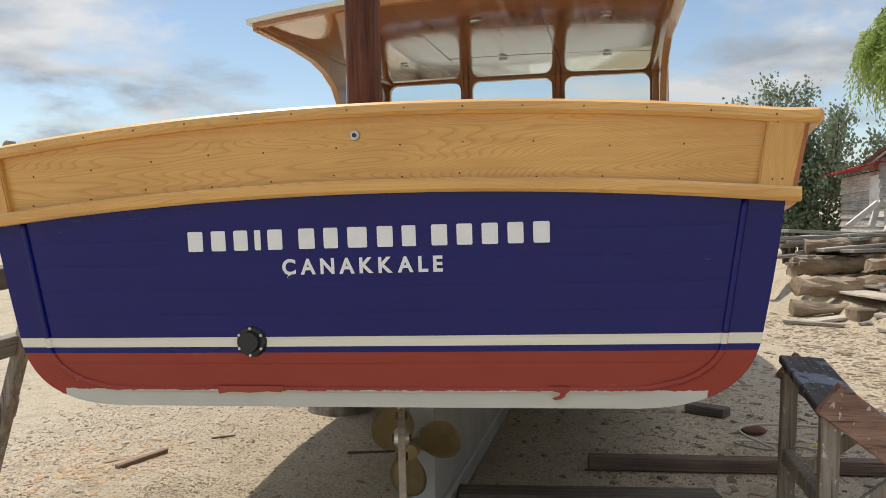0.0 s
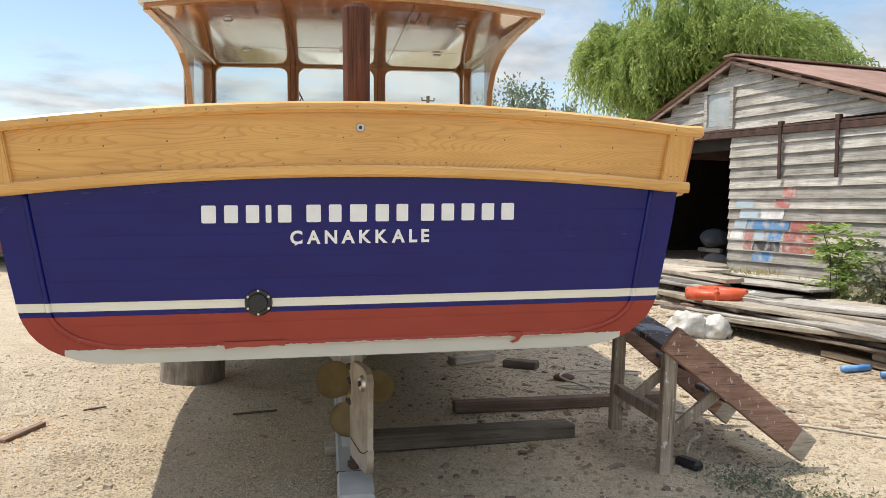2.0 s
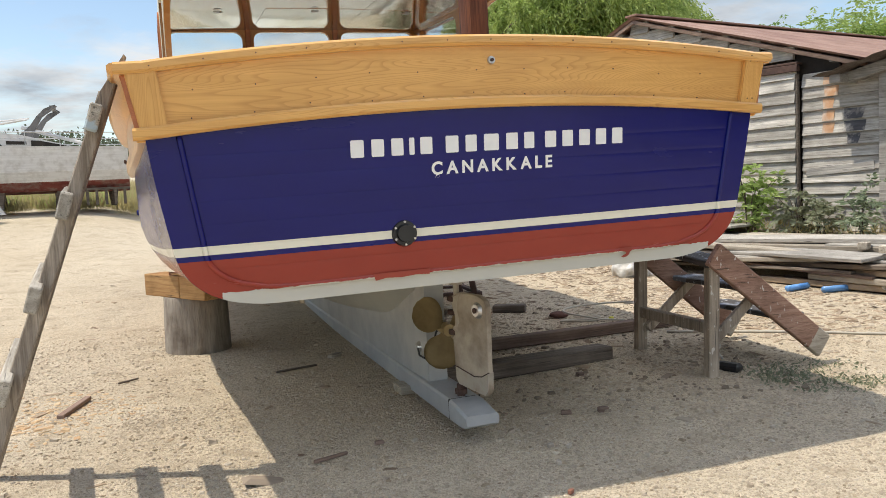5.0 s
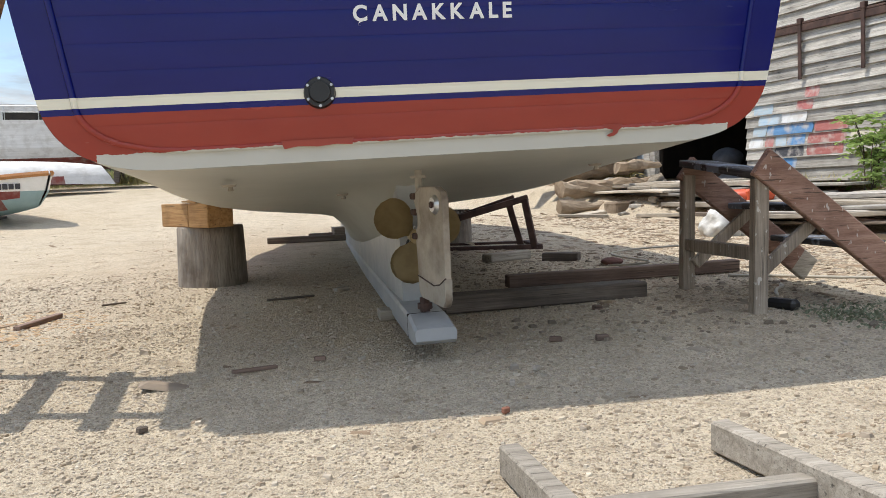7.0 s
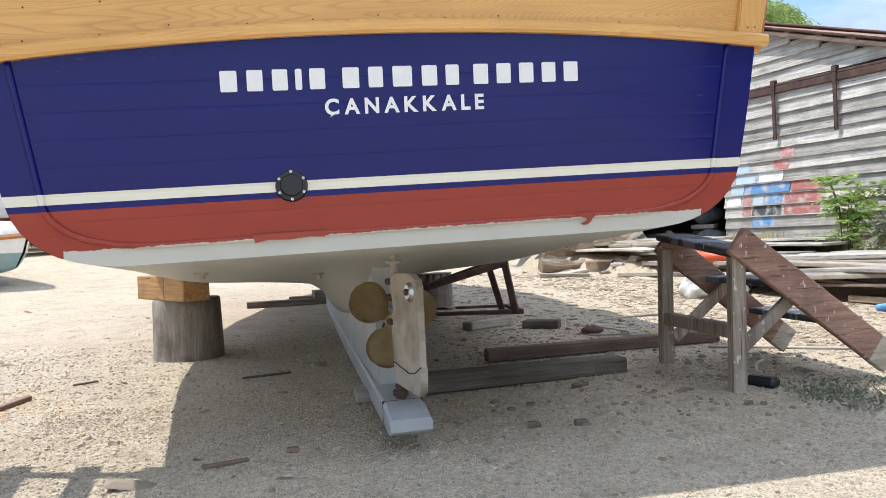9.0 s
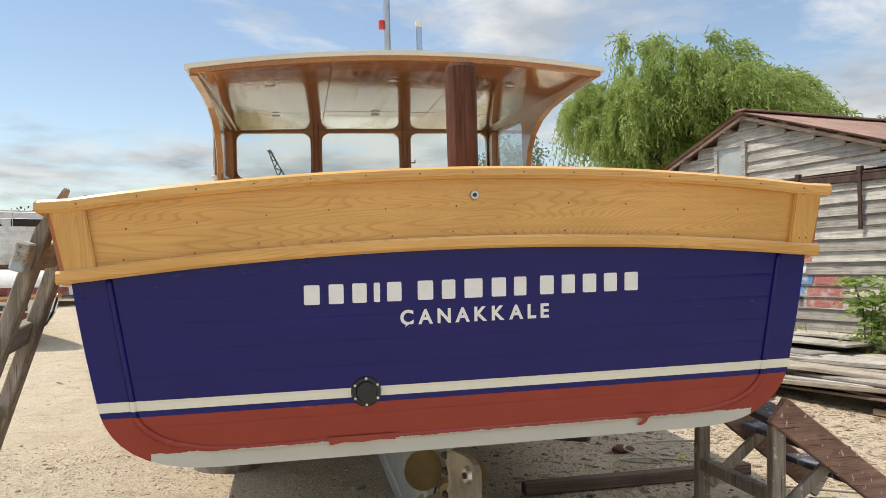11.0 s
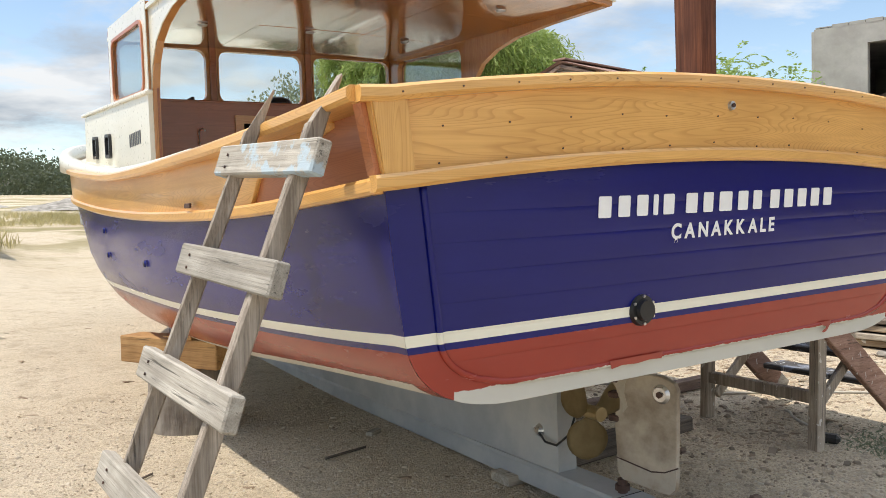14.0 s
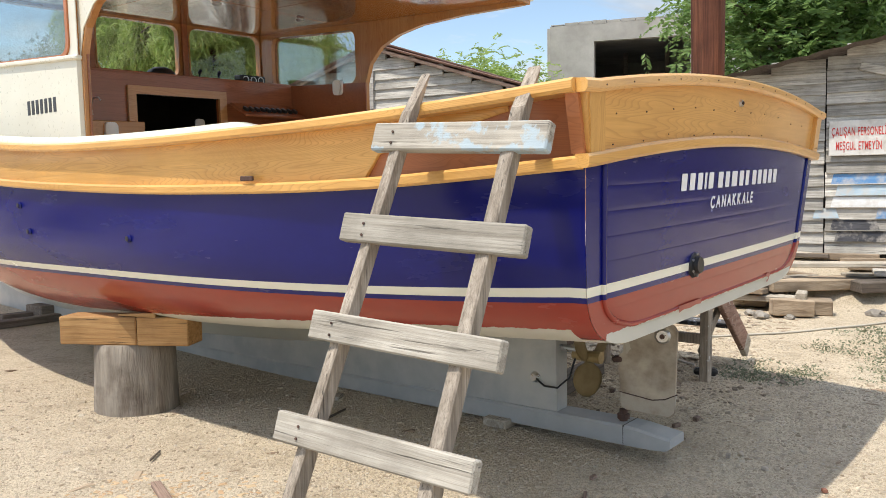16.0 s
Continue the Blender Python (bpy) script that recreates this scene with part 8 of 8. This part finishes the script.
def leaf_cloud(name, centres, dirs, length, width, material, droop=0.0, spread=0.6):
    """Many small pointed leaves, each bent along its middle, at given points."""
    n = len(centres)
    d = dirs + rng.normal(0, spread, (n, 3))
    d[:, 2] -= droop
    d /= np.linalg.norm(d, axis=1)[:, None]
    up = rng.normal(0, 1, (n, 3))
    s = np.cross(d, up)
    s /= np.linalg.norm(s, axis=1)[:, None]
    nrm = np.cross(s, d)
    L = length * rng.uniform(0.6, 1.25, (n, 1))
    W = width * rng.uniform(0.7, 1.2, (n, 1))
    a = centres
    b = centres + d * L * 0.5 + s * W + nrm * W * 0.3
    c = centres + d * L
    e = centres + d * L * 0.5 - s * W + nrm * W * 0.3
    v = np.stack([a, b, c, e], 1).reshape(-1, 3)
    i = np.arange(n)[:, None] * 4
    f = np.concatenate([i + np.array([[0, 1, 2]]), i + np.array([[0, 2, 3]])], 0)
    return raw_mesh(name, v, f, material)


def limb_tree(ob, height, spread, seed, trunk_r, base=0.3, lift=0.55, boughs=9):
    """Trunk and limbs; returns the tips of the twigs with their directions."""
    r = random.Random(seed)
    bm = bmesh.new()
    trunk = [Vector((0, 0, -0.2))]
    for k in range(1, 8):
        trunk.append(Vector((r.uniform(-0.12, 0.12) * k * 0.3, r.uniform(-0.12, 0.12) * k * 0.3, height * 0.62 * k / 7)))
    rod(bm, trunk, trunk_r, 9, 0.35)
    tips = []
    for k in range(boughs):
        u = base + (1 - base) * (k + 0.5) / boughs
        p = trunk[min(7, int(u * 7))].lerp(trunk[min(7, int(u * 7) + 1)], u * 7 % 1)
        a = k * 2.4 + r.uniform(-0.4, 0.4)
        reach = spread * (0.75 + 0.35 * r.random()) * (1.05 - 0.5 * u)
        end = p + Vector((math.cos(a) * reach, math.sin(a) * reach, height * (1 - u * 0.62) * lift * r.uniform(0.6, 1.0)))
        end.z = min(end.z, height * 0.97)
        mid = p.lerp(end, 0.5) + Vector((0, 0, 0.10 * height * r.random()))
        bough = [p, p.lerp(mid, 0.6), mid, mid.lerp(end, 0.6), end]
        rod(bm, bough, trunk_r * 0.42, 6, 0.25)
        for j in range(7):
            t = 0.3 + 0.7 * j / 6
            q = bough[int(t * 4)].lerp(bough[min(4, int(t * 4) + 1)], t * 4 % 1)
            dirn = Vector((r.gauss(0, 1), r.gauss(0, 1), r.gauss(0.35, 0.6))).normalized()
            tip = q + dirn * spread * r.uniform(0.18, 0.42)
            rod(bm, [q, q.lerp(tip, 0.5) + Vector((0, 0, 0.05)), tip], trunk_r * 0.11, 4, 0.4)
            tips.append((q, tip))
    part("trunk", bm, M_TRUNK, ob, "grey-brown trunk and limbs")
    return tips


def crown(ob, tips, per, length, width, mat, ball, droop=0.0, name="crown", spread=0.6):
    pts, dirs = [], []
    for q, tip in tips:
        q, tip = np.array(q), np.array(tip)
        u = rng.uniform(0.25, 1.1, (per, 1))
        c = q + (tip - q) * u + rng.normal(0, ball, (per, 3)) * np.array([1, 1, 0.75])
        pts.append(c)
        dirs.append(np.repeat((tip - q)[None], per, 0) / (np.linalg.norm(tip - q) + 1e-6))
    o = new(name, leaf_cloud(name, np.concatenate(pts), np.concatenate(dirs), length, width, mat, droop, spread))
    o.parent = ob
    return o


def willow(x, y, h, spread, seed, label, strands=1500):
    ob = thing("willow_tree", label, "tree", pose(x, y, ground_z(x, y)))
    tips = limb_tree(ob, h, spread * 0.85, seed, 0.26, 0.3, 0.7, 13)
    pts, dirs = [], []
    for k in range(strands // 24):
        q, tip = tips[rng.integers(len(tips))]
        root = np.array(q) + (np.array(tip) - np.array(q)) * rng.uniform(0.3, 1.25) + rng.normal(0, 0.35, 3)
        out = np.array([root[0], root[1], 0]) / (np.linalg.norm(root[:2]) + 0.1)
        way = out * rng.uniform(0.35, 0.9) + np.array([0.55, -0.15, 0]) * rng.uniform(0.5, 1.2) + rng.normal(0, 0.15, 3) * (1, 1, 0)
        reach = rng.uniform(0.9, 1.9)
        for j in range(24):
            p = root + rng.normal(0, 0.10, 3)
            l = reach * rng.uniform(0.45, 1.1)
            n = int(l / 0.06)
            t = np.linspace(0, 1, n)[:, None]
            arc = p + (way + rng.normal(0, 0.14, 3)) * l * (t - 0.3 * t * t) + np.array([0, 0, 1.0]) * l * (0.45 * t - 0.95 * t * t)
            arc += rng.normal(0, 0.018, arc.shape)
            pts.append(arc)
            g = np.gradient(arc, axis=0)
            dirs.append(g / (np.linalg.norm(g, axis=1)[:, None] + 1e-6))
    pts, dirs = np.concatenate(pts), np.concatenate(dirs)
    keep = pts[:, 2] > 0.5
    o = new("crown", leaf_cloud("crown", pts[keep], dirs[keep], 0.17, 0.021, M_WILLOW, 0.15, 0.45))
    o.parent = ob
    tagged(o, "hanging fine bright green leaves")


willow(10.7, 19.0, 7.2, 3.9, 3, "tall bright green willow behind the shed", 14000)
pop = thing("poplar_tree", "slender grey-green poplar with upright shoots", "tree", pose(4.6, 15.2, ground_z(4.6, 15.2)))
bm = bmesh.new()
tips = []
for k in range(15):
    a, r0 = k * 2.4, 0.15 + 0.09 * k
    p = Vector((math.cos(a) * r0 * 0.5, math.sin(a) * r0 * 0.5, 0))
    h = rng.uniform(2.4, 4.1) * (1 - 0.02 * k)
    top = Vector((math.cos(a) * r0 * 1.15, math.sin(a) * r0 * 1.15, h))
    rod(bm, [p, p.lerp(top, 0.5) + Vector((rng.normal(0, 0.1), rng.normal(0, 0.1), 0)), top], 0.05, 6, 0.2)
    for j in range(16):
        u = 0.14 + 0.86 * j / 15
        q = p.lerp(top, u)
        t2 = q + Vector((rng.normal(0, 0.30) * (1.15 - u), rng.normal(0, 0.30) * (1.15 - u), 0.25))
        tips.append((q, t2))
part("trunk", bm, M_TRUNK, pop, "thin grey stems")
tagged(crown(pop, tips, 80, 0.085, 0.032, M_POPLAR, 0.13), "small grey-green leaves with pale backs")


def pinnate(ob, tips, fronds, mat, leaf=0.11, frond=0.45, name="crown", label="long feathered green leaves", ball=0.25):
    """Feathered leaves: leaflets in pairs along arching stalks."""
    pts, dirs = [], []
    for q, tip in tips:
        q, tip = np.array(q), np.array(tip)
        for k in range(fronds):
            p = q + (tip - q) * rng.uniform(0.3, 1.15) + rng.normal(0, ball, 3)
            d = rng.normal(0, 1, 3) + np.array([0, 0, 0.35])
            d /= np.linalg.norm(d)
            side = np.cross(d, [0, 0, 1.0])
            side /= np.linalg.norm(side) + 1e-6
            l = frond * rng.uniform(0.6, 1.2)
            for t in np.linspace(0.2, 1, 7):
                c = p + d * l * t + np.array([0, 0, -0.35 * l * t * t])
                for s in (-1, 1):
                    pts.append(c)
                    dirs.append(side * s + d * 0.5 + np.array([0, 0, -0.25]))
    o = new(name, leaf_cloud(name, np.array(pts), np.array(dirs), leaf, leaf * 0.20, mat, 0.05, 0.18))
    o.parent = ob
    tagged(o, label)


ail = thing("ailanthus_tree", "leafy dark green tree with feathered leaves behind the lean-to", "tree", pose(12.4, 2.7, 0.3))
tips = limb_tree(ail, 7.6, 2.7, 21, 0.22, 0.25, 0.55, 14)
pinnate(ail, tips, 34, M_AILANT, 0.17, 0.55, ball=0.38)
ail2 = thing("ailanthus_tree", "small flat-topped tree beyond the tin roof", "tree", pose(15.6, 17.4, ground_z(15.6, 17.4)))
tips = limb_tree(ail2, 5.5, 2.0, 33, 0.16, 0.5, 0.45, 9)
pinnate(ail2, tips, 30, M_AILANT, 0.125, 0.5, ball=0.3)
ail3 = thing("ailanthus_tree", "broad leafy green tree behind the shed roof", "tree", pose(15.6, 13.0, ground_z(15.6, 13.0)))
tips = limb_tree(ail3, 4.25, 2.3, 35, 0.2, 0.3, 0.5, 12)
pinnate(ail3, tips, 56, M_WEED, 0.125, 0.5, ball=0.45)


def weed(s, d, h, w, n, label, mat=None):
    p = BARN @ Vector((s, d, 0))
    ob = thing("weed_bush", label, "bush", pose(p.x, p.y, ground_z(p.x, p.y)))
    bm = bmesh.new()
    tips = []
    for k in range(n):
        a = rng.uniform(0, 6.28)
        r0 = rng.uniform(0.2, 1.0) * w
        top = Vector((math.cos(a) * r0, math.sin(a) * r0 * 0.6, h * rng.uniform(0.5, 1.0)))
        mid = Vector((top.x * 0.35, top.y * 0.35, top.z * 0.6))
        rod(bm, [(0.05 * math.cos(a), 0.05 * math.sin(a), 0), mid, top], 0.008, 4, 0.4)
        tips += [(Vector((0, 0, 0.1)).lerp(mid, 0.6), mid), (mid, top)]
    part("stem", bm, M_TRUNK, ob)
    pinnate(ob, tips, 3, mat or M_WEED, 0.095, 0.26, "leaves", "fresh green feathered leaves", ball=0.05)


weed(3.02, -0.55, 0.95, 0.50, 12, "fresh green weed bush against the shed door")
weed(3.6, -0.40, 0.48, 0.32, 5, "thin dull green weed at the foot of the wall", M_CREEP)
weed(3.95, -0.45, 0.40, 0.30, 4, "thin dull green weed at the foot of the wall", M_CREEP)
weed(4.5, -0.55, 0.60, 0.22, 5, "thin grey-green weed by the door post", M_POPLAR)
weed(-1.95, -0.35, 0.45, 0.30, 6, "yellowish grass tuft by the jamb", M_DRYGRASS)


def blades(name, spots, h, mat, label, lean=0.35, per=40, radius=0.25, kind="stuff"):
    """Grass as thin bent blades round the given spots."""
    c = np.repeat(np.asarray(spots, float), per, 0)
    n = len(c)
    a, r = rng.uniform(0, 6.283, n), radius * np.sqrt(rng.uniform(0, 1, n))
    c[:, 0] += r * np.cos(a)
    c[:, 1] += r * np.sin(a)
    d = np.stack([rng.normal(0, lean, n), rng.normal(0, lean, n), np.ones(n)], 1)
    o = new(name, leaf_cloud(name, c, d, h, 0.006 + h * 0.012, mat, 0.0, 0.15))
    return tagged(o, label, "grass", kind=kind)


spots = [(x, y, ground_z(x, y)) for x, y in [(rng.uniform(-26, 6), rng.uniform(17.5, 24)) for _ in range(620)] if x < -1.0 - 0.12 * (y - 17.5)]
blades("dry_grass", spots, 0.38, M_DRYGRASS, "patchy dry grass along the far side of the track", 0.4, 60, 0.45)
spots = [(x, y, ground_z(x, y)) for x, y in [(rng.uniform(-7, 5), rng.uniform(23, 40)) for _ in range(300)] if x < -1.5 or y > 31]
blades("rough_grass", spots, 0.36, M_DRYGRASS, "yellow dry grass beyond the laid-up boats", 0.5, 50, 0.5)
spots = [(x, y, ground_z(x, y)) for x, y in [(rng.uniform(-26, -2.0), rng.uniform(18.5, 26)) for _ in range(150)]]
blades("green_grass", spots, 0.34, M_WEED, "green grass tufts under the laid-up boats", 0.4, 60, 0.4)
spots = [(x, y, ground_z(x, y)) for x, y in [(rng.normal(3.55, 0.45), rng.normal(-0.25, 0.28)) for _ in range(34)] + [(rng.normal(2.4, 0.25), rng.normal(0.35, 0.15)) for _ in range(14)]]
blades("creeping_weed", spots, 0.030, M_CREEP, "low grey-green creeping weed on the gravel", 2.0, 75, 0.20)
spots = []
for _ in range(70):
    p = BARN @ Vector((rng.uniform(1.0, 6.5), rng.uniform(-0.45, -0.10), 0))
    spots.append((p.x, p.y, ground_z(p.x, p.y)))
blades("wall_grass", spots, 0.16, M_DRYGRASS, "dry grass along the foot of the shed", 0.6, 16, 0.16)

# far wood and hills along the skyline
pts, dirs = [], []
for k in range(1700):
    a = radians(rng.uniform(-75, 60))
    r = rng.uniform(150, 190)
    h = (6.0 + 3.5 * noise.noise((a * 9, 0.5, 0)) + rng.uniform(-1, 1)) * (1.2 - 0.2 * step(-0.05, 0.15, a))
    c = np.array([math.sin(a) * r, math.cos(a) * r, ground_z(math.sin(a) * r, math.cos(a) * r) - 1.0])
    m = 150
    pts.append(c + np.stack([rng.normal(0, 2.2, m), rng.normal(0, 2.2, m), rng.uniform(0, 1, m) ** 1.2 * max(2.5, h)], 1))
    dirs.append(np.tile([0, 0, 0.6], (m, 1)))
wood = new("far_wood", leaf_cloud("far_wood", np.concatenate(pts), np.concatenate(dirs), 0.46, 0.26, M_FARTREE, 0.0, 0.9))
tagged(wood, "dark line of distant pine wood", "wood", kind="stuff")
bm = bmesh.new()
rows = []
for a in np.linspace(-1.4, 1.2, 60):
    h = 26 + 22 * noise.noise((a * 2.2, 3.3, 0)) + 9 * noise.noise((a * 7, 1.3, 0))
    g = 33 * max(0.0, math.cos(a))
    rows.append([(math.sin(a) * 900, math.cos(a) * 900, g - 6), (math.sin(a) * 950, math.cos(a) * 950, g + h * 0.7), (math.sin(a) * 1050, math.cos(a) * 1050, g + h)])
sheet(bm, rows)
solo("far_hills", bm, surf("far_hill", (0.12, 0.15, 0.15), (0.17, 0.20, 0.19), 0.02, 0.95, vary=0), "low hazy hills on the horizon", "hills", kind="structure", smooth=True)
for a, r, h in ((-9.0, 700, 13), (-7.4, 720, 13), (-5.6, 700, 12)):
    wt = thing("wind_turbine", "tiny distant white wind turbine", "turbine", pose(math.sin(radians(a)) * r, math.cos(radians(a)) * r, 40))
    bm = bmesh.new()
    rod(bm, [(0, 0, -10), (0, 0, h)], 0.35, 6, 0.6)
    part("tower", bm, M_WHITE, wt)
    for k in range(3):
        bm = bmesh.new()
        rod(bm, [(0, -1, h), (5 * math.sin(k * 2.094 + a), -1, h + 5 * math.cos(k * 2.094 + a))], 0.18, 4, 0.4)
        part("blade", bm, M_WHITE, wt)

# ---- small litter on the ground ----
cube = np.array([[-1, -1, -1], [1, -1, -1], [1, 1, -1], [-1, 1, -1], [-0.7, -0.7, 0.8], [0.7, -0.7, 0.8], [0.7, 0.7, 0.8], [-0.7, 0.7, 0.8]], float)
cf = np.array([[0, 1, 5, 4], [1, 2, 6, 5], [2, 3, 7, 6], [3, 0, 4, 7], [4, 5, 6, 7]])


def scatter(name, n, box_xy, size, flat, material, label, cat, keep=None, long=1.0):
    V, F = [], []
    k = 0
    while k < n:
        x, y = rng.uniform(box_xy[0], box_xy[1]), rng.uniform(box_xy[2], box_xy[3])
        if keep and not keep(x, y):
            n -= 1
            continue
        s = size * rng.lognormal(0, 0.45)
        a = rng.uniform(0, 6.283)
        c = cube * np.array([s * long * rng.uniform(0.7, 1.4), s, s * flat]) * rng.uniform(0.75, 1.25, (8, 3))
        tilt = rng.normal(0, 0.15)
        c = c @ np.array([[math.cos(a), math.sin(a), 0], [-math.sin(a), math.cos(a), 0], [0, 0, 1]])
        c[:, 2] += c[:, 0] * tilt
        V.append(c + np.array([x, y, ground_z(x, y) + s * flat * 0.35]))
        F.append(cf + 8 * k)
        k += 1
    o = new(name, raw_mesh(name, np.concatenate(V), np.concatenate(F), material))
    return tagged(o, label, cat, kind="stuff")


def island_material(name, tones, rough=0.9):
    s = Nodes(name)
    geo = s.add("NewGeometry")
    stops = [(i / max(1, len(tones) - 1), t) for i, t in enumerate(tones)]
    col = s.ramp(geo.outputs["Random Per Island"], stops)
    n = s.noise(s.coords((1, 1, 1), False), 60, 3)
    col = s.mix(s.math("MULTIPLY", n, 0.4), col, (0.2, 0.16, 0.12))
    s.bump(n, 0.3, 0.004)
    return s.finish(col, rough, spec=0.3)


M_GRIT = island_material("gravel_bits", [(0.38, 0.31, 0.225), (0.46, 0.38, 0.28), (0.58, 0.50, 0.39), (0.42, 0.35, 0.27), (0.64, 0.57, 0.46)])
M_CHIP = island_material("wood_bits", [(0.15, 0.10, 0.065), (0.34, 0.25, 0.165), (0.46, 0.36, 0.25), (0.26, 0.205, 0.155), (0.50, 0.43, 0.33)])
scatter("gravel", 24000, (-3.2, 3.6, -2.4, 3.6), 0.0036, 0.6, M_GRIT, "small pale stones strewn over the yard", "gravel")
scatter("gravel_fine", 38000, (-1.7, 2.3, -2.3, 1.3), 0.0029, 0.65, M_GRIT, "dense fine stones round the keel", "gravel")
scatter("gravel_dark", 24000, (-3.4, 3.4, -2.4, 4.2), 0.0037, 0.55, island_material("dark_gravel_bits", [(0.26, 0.20, 0.135), (0.40, 0.32, 0.22), (0.64, 0.55, 0.42), (0.32, 0.25, 0.17), (0.52, 0.43, 0.31), (0.72, 0.64, 0.51)]), "mixed dark and pale stones strewn over the yard", "gravel")
scatter("gravel_coarse", 1700, (-6, 6.0, -2.0, 10), 0.0065, 0.5, M_GRIT, "coarser pale stones strewn over the yard", "gravel")
scatter("wood_chips", 2600, (-3.0, -1.5, 0.7, 2.6), 0.0062, 0.25, island_material("fresh_chips", [(0.56, 0.38, 0.21), (0.64, 0.48, 0.30), (0.50, 0.31, 0.16)]), "orange wood shavings on the gravel", "shavings", lambda x, y: ((x + 2.2) / 0.6) ** 2 + ((y - 1.4) / 0.5) ** 2 < rng.uniform(0.2, 1.4), 1.8)
scatter("debris", 2600, (0.8, 4.6, 0.6, 9.0), 0.010, 0.25, M_CHIP, "splinters and scraps of wood on the ground", "debris", None, 2.6)
scatter("debris_edge", 4200, (2.7, 4.75, 1.1, 8.6), 0.0085, 0.3, M_CHIP, "brown splinters and bark along the plank stack", "debris", None, 2.4)
scatter("clods", 520, (0.15, 2.7, 0.1, 3.4), 0.009, 0.6, island_material("soil_clods", [(0.17, 0.135, 0.10), (0.27, 0.215, 0.16), (0.38, 0.315, 0.24)]), "dry earth clods under the boat", "earth")
scatter("debris_yard", 260, (-6, 3.0, -1.5, 9), 0.010, 0.25, M_CHIP, "scattered splinters on the gravel", "debris", None, 3.0)
for x, y, a, l, w, m in ((-0.733, 0.117, 26, 0.195, 0.016, M_PLANK_R), (-1.978, 1.525, 71, 0.37, 0.045, M_PLANK_R), (-1.70, 2.06, 40, 0.16, 0.012, M_PLANK_D), (0.576, 0.26, -12, 0.055, 0.024, M_PLANK_R), (0.78, 0.222, 6, 0.06, 0.03, M_PLANK_R), (-0.47, 0.22, 8, 0.045, 0.02, M_PLANK_R), (0.12, -0.68, 30, 0.028, 0.02, M_BRICK), (0.28, -0.16, 10, 0.03, 0.022, M_PEBBLE), (0.36, -0.20, 40, 0.03, 0.02, M_PEBBLE), (-2.55, 0.4, -20, 0.24, 0.03, M_PLANK_R), (0.22, -0.37, 70, 0.03, 0.02, M_PEBBLE), (-0.62, 1.9, 15, 0.3, 0.014, M_PLANK_D), (-0.3, 2.2, 30, 0.1, 0.05, M_PLANK), (-1.05, -0.55, 60, 0.03, 0.02, M_PLANK_D), (1.0, 0.9, 20, 0.05, 0.03, M_PLANK_R)):
    bm = bmesh.new()
    box(bm, (l, w, min(w, 0.028)), None, 0.004)
    for v in bm.verts:
        v.co += Vector((noise.noise(v.co * 30), noise.noise(v.co * 31 + Vector((x, 0, 0))), 0)) * 0.006
    solo("wood_scrap" if m not in (M_BRICK, M_PEBBLE) else "stone_chip", bm, m, "flat reddish scrap lying on the gravel" if m is not M_PEBBLE else "small pale stone on the gravel", "scrap", pose(x, y, ground_z(x, y) + 0.012, random.uniform(-3, 3), random.uniform(-3, 3), a))
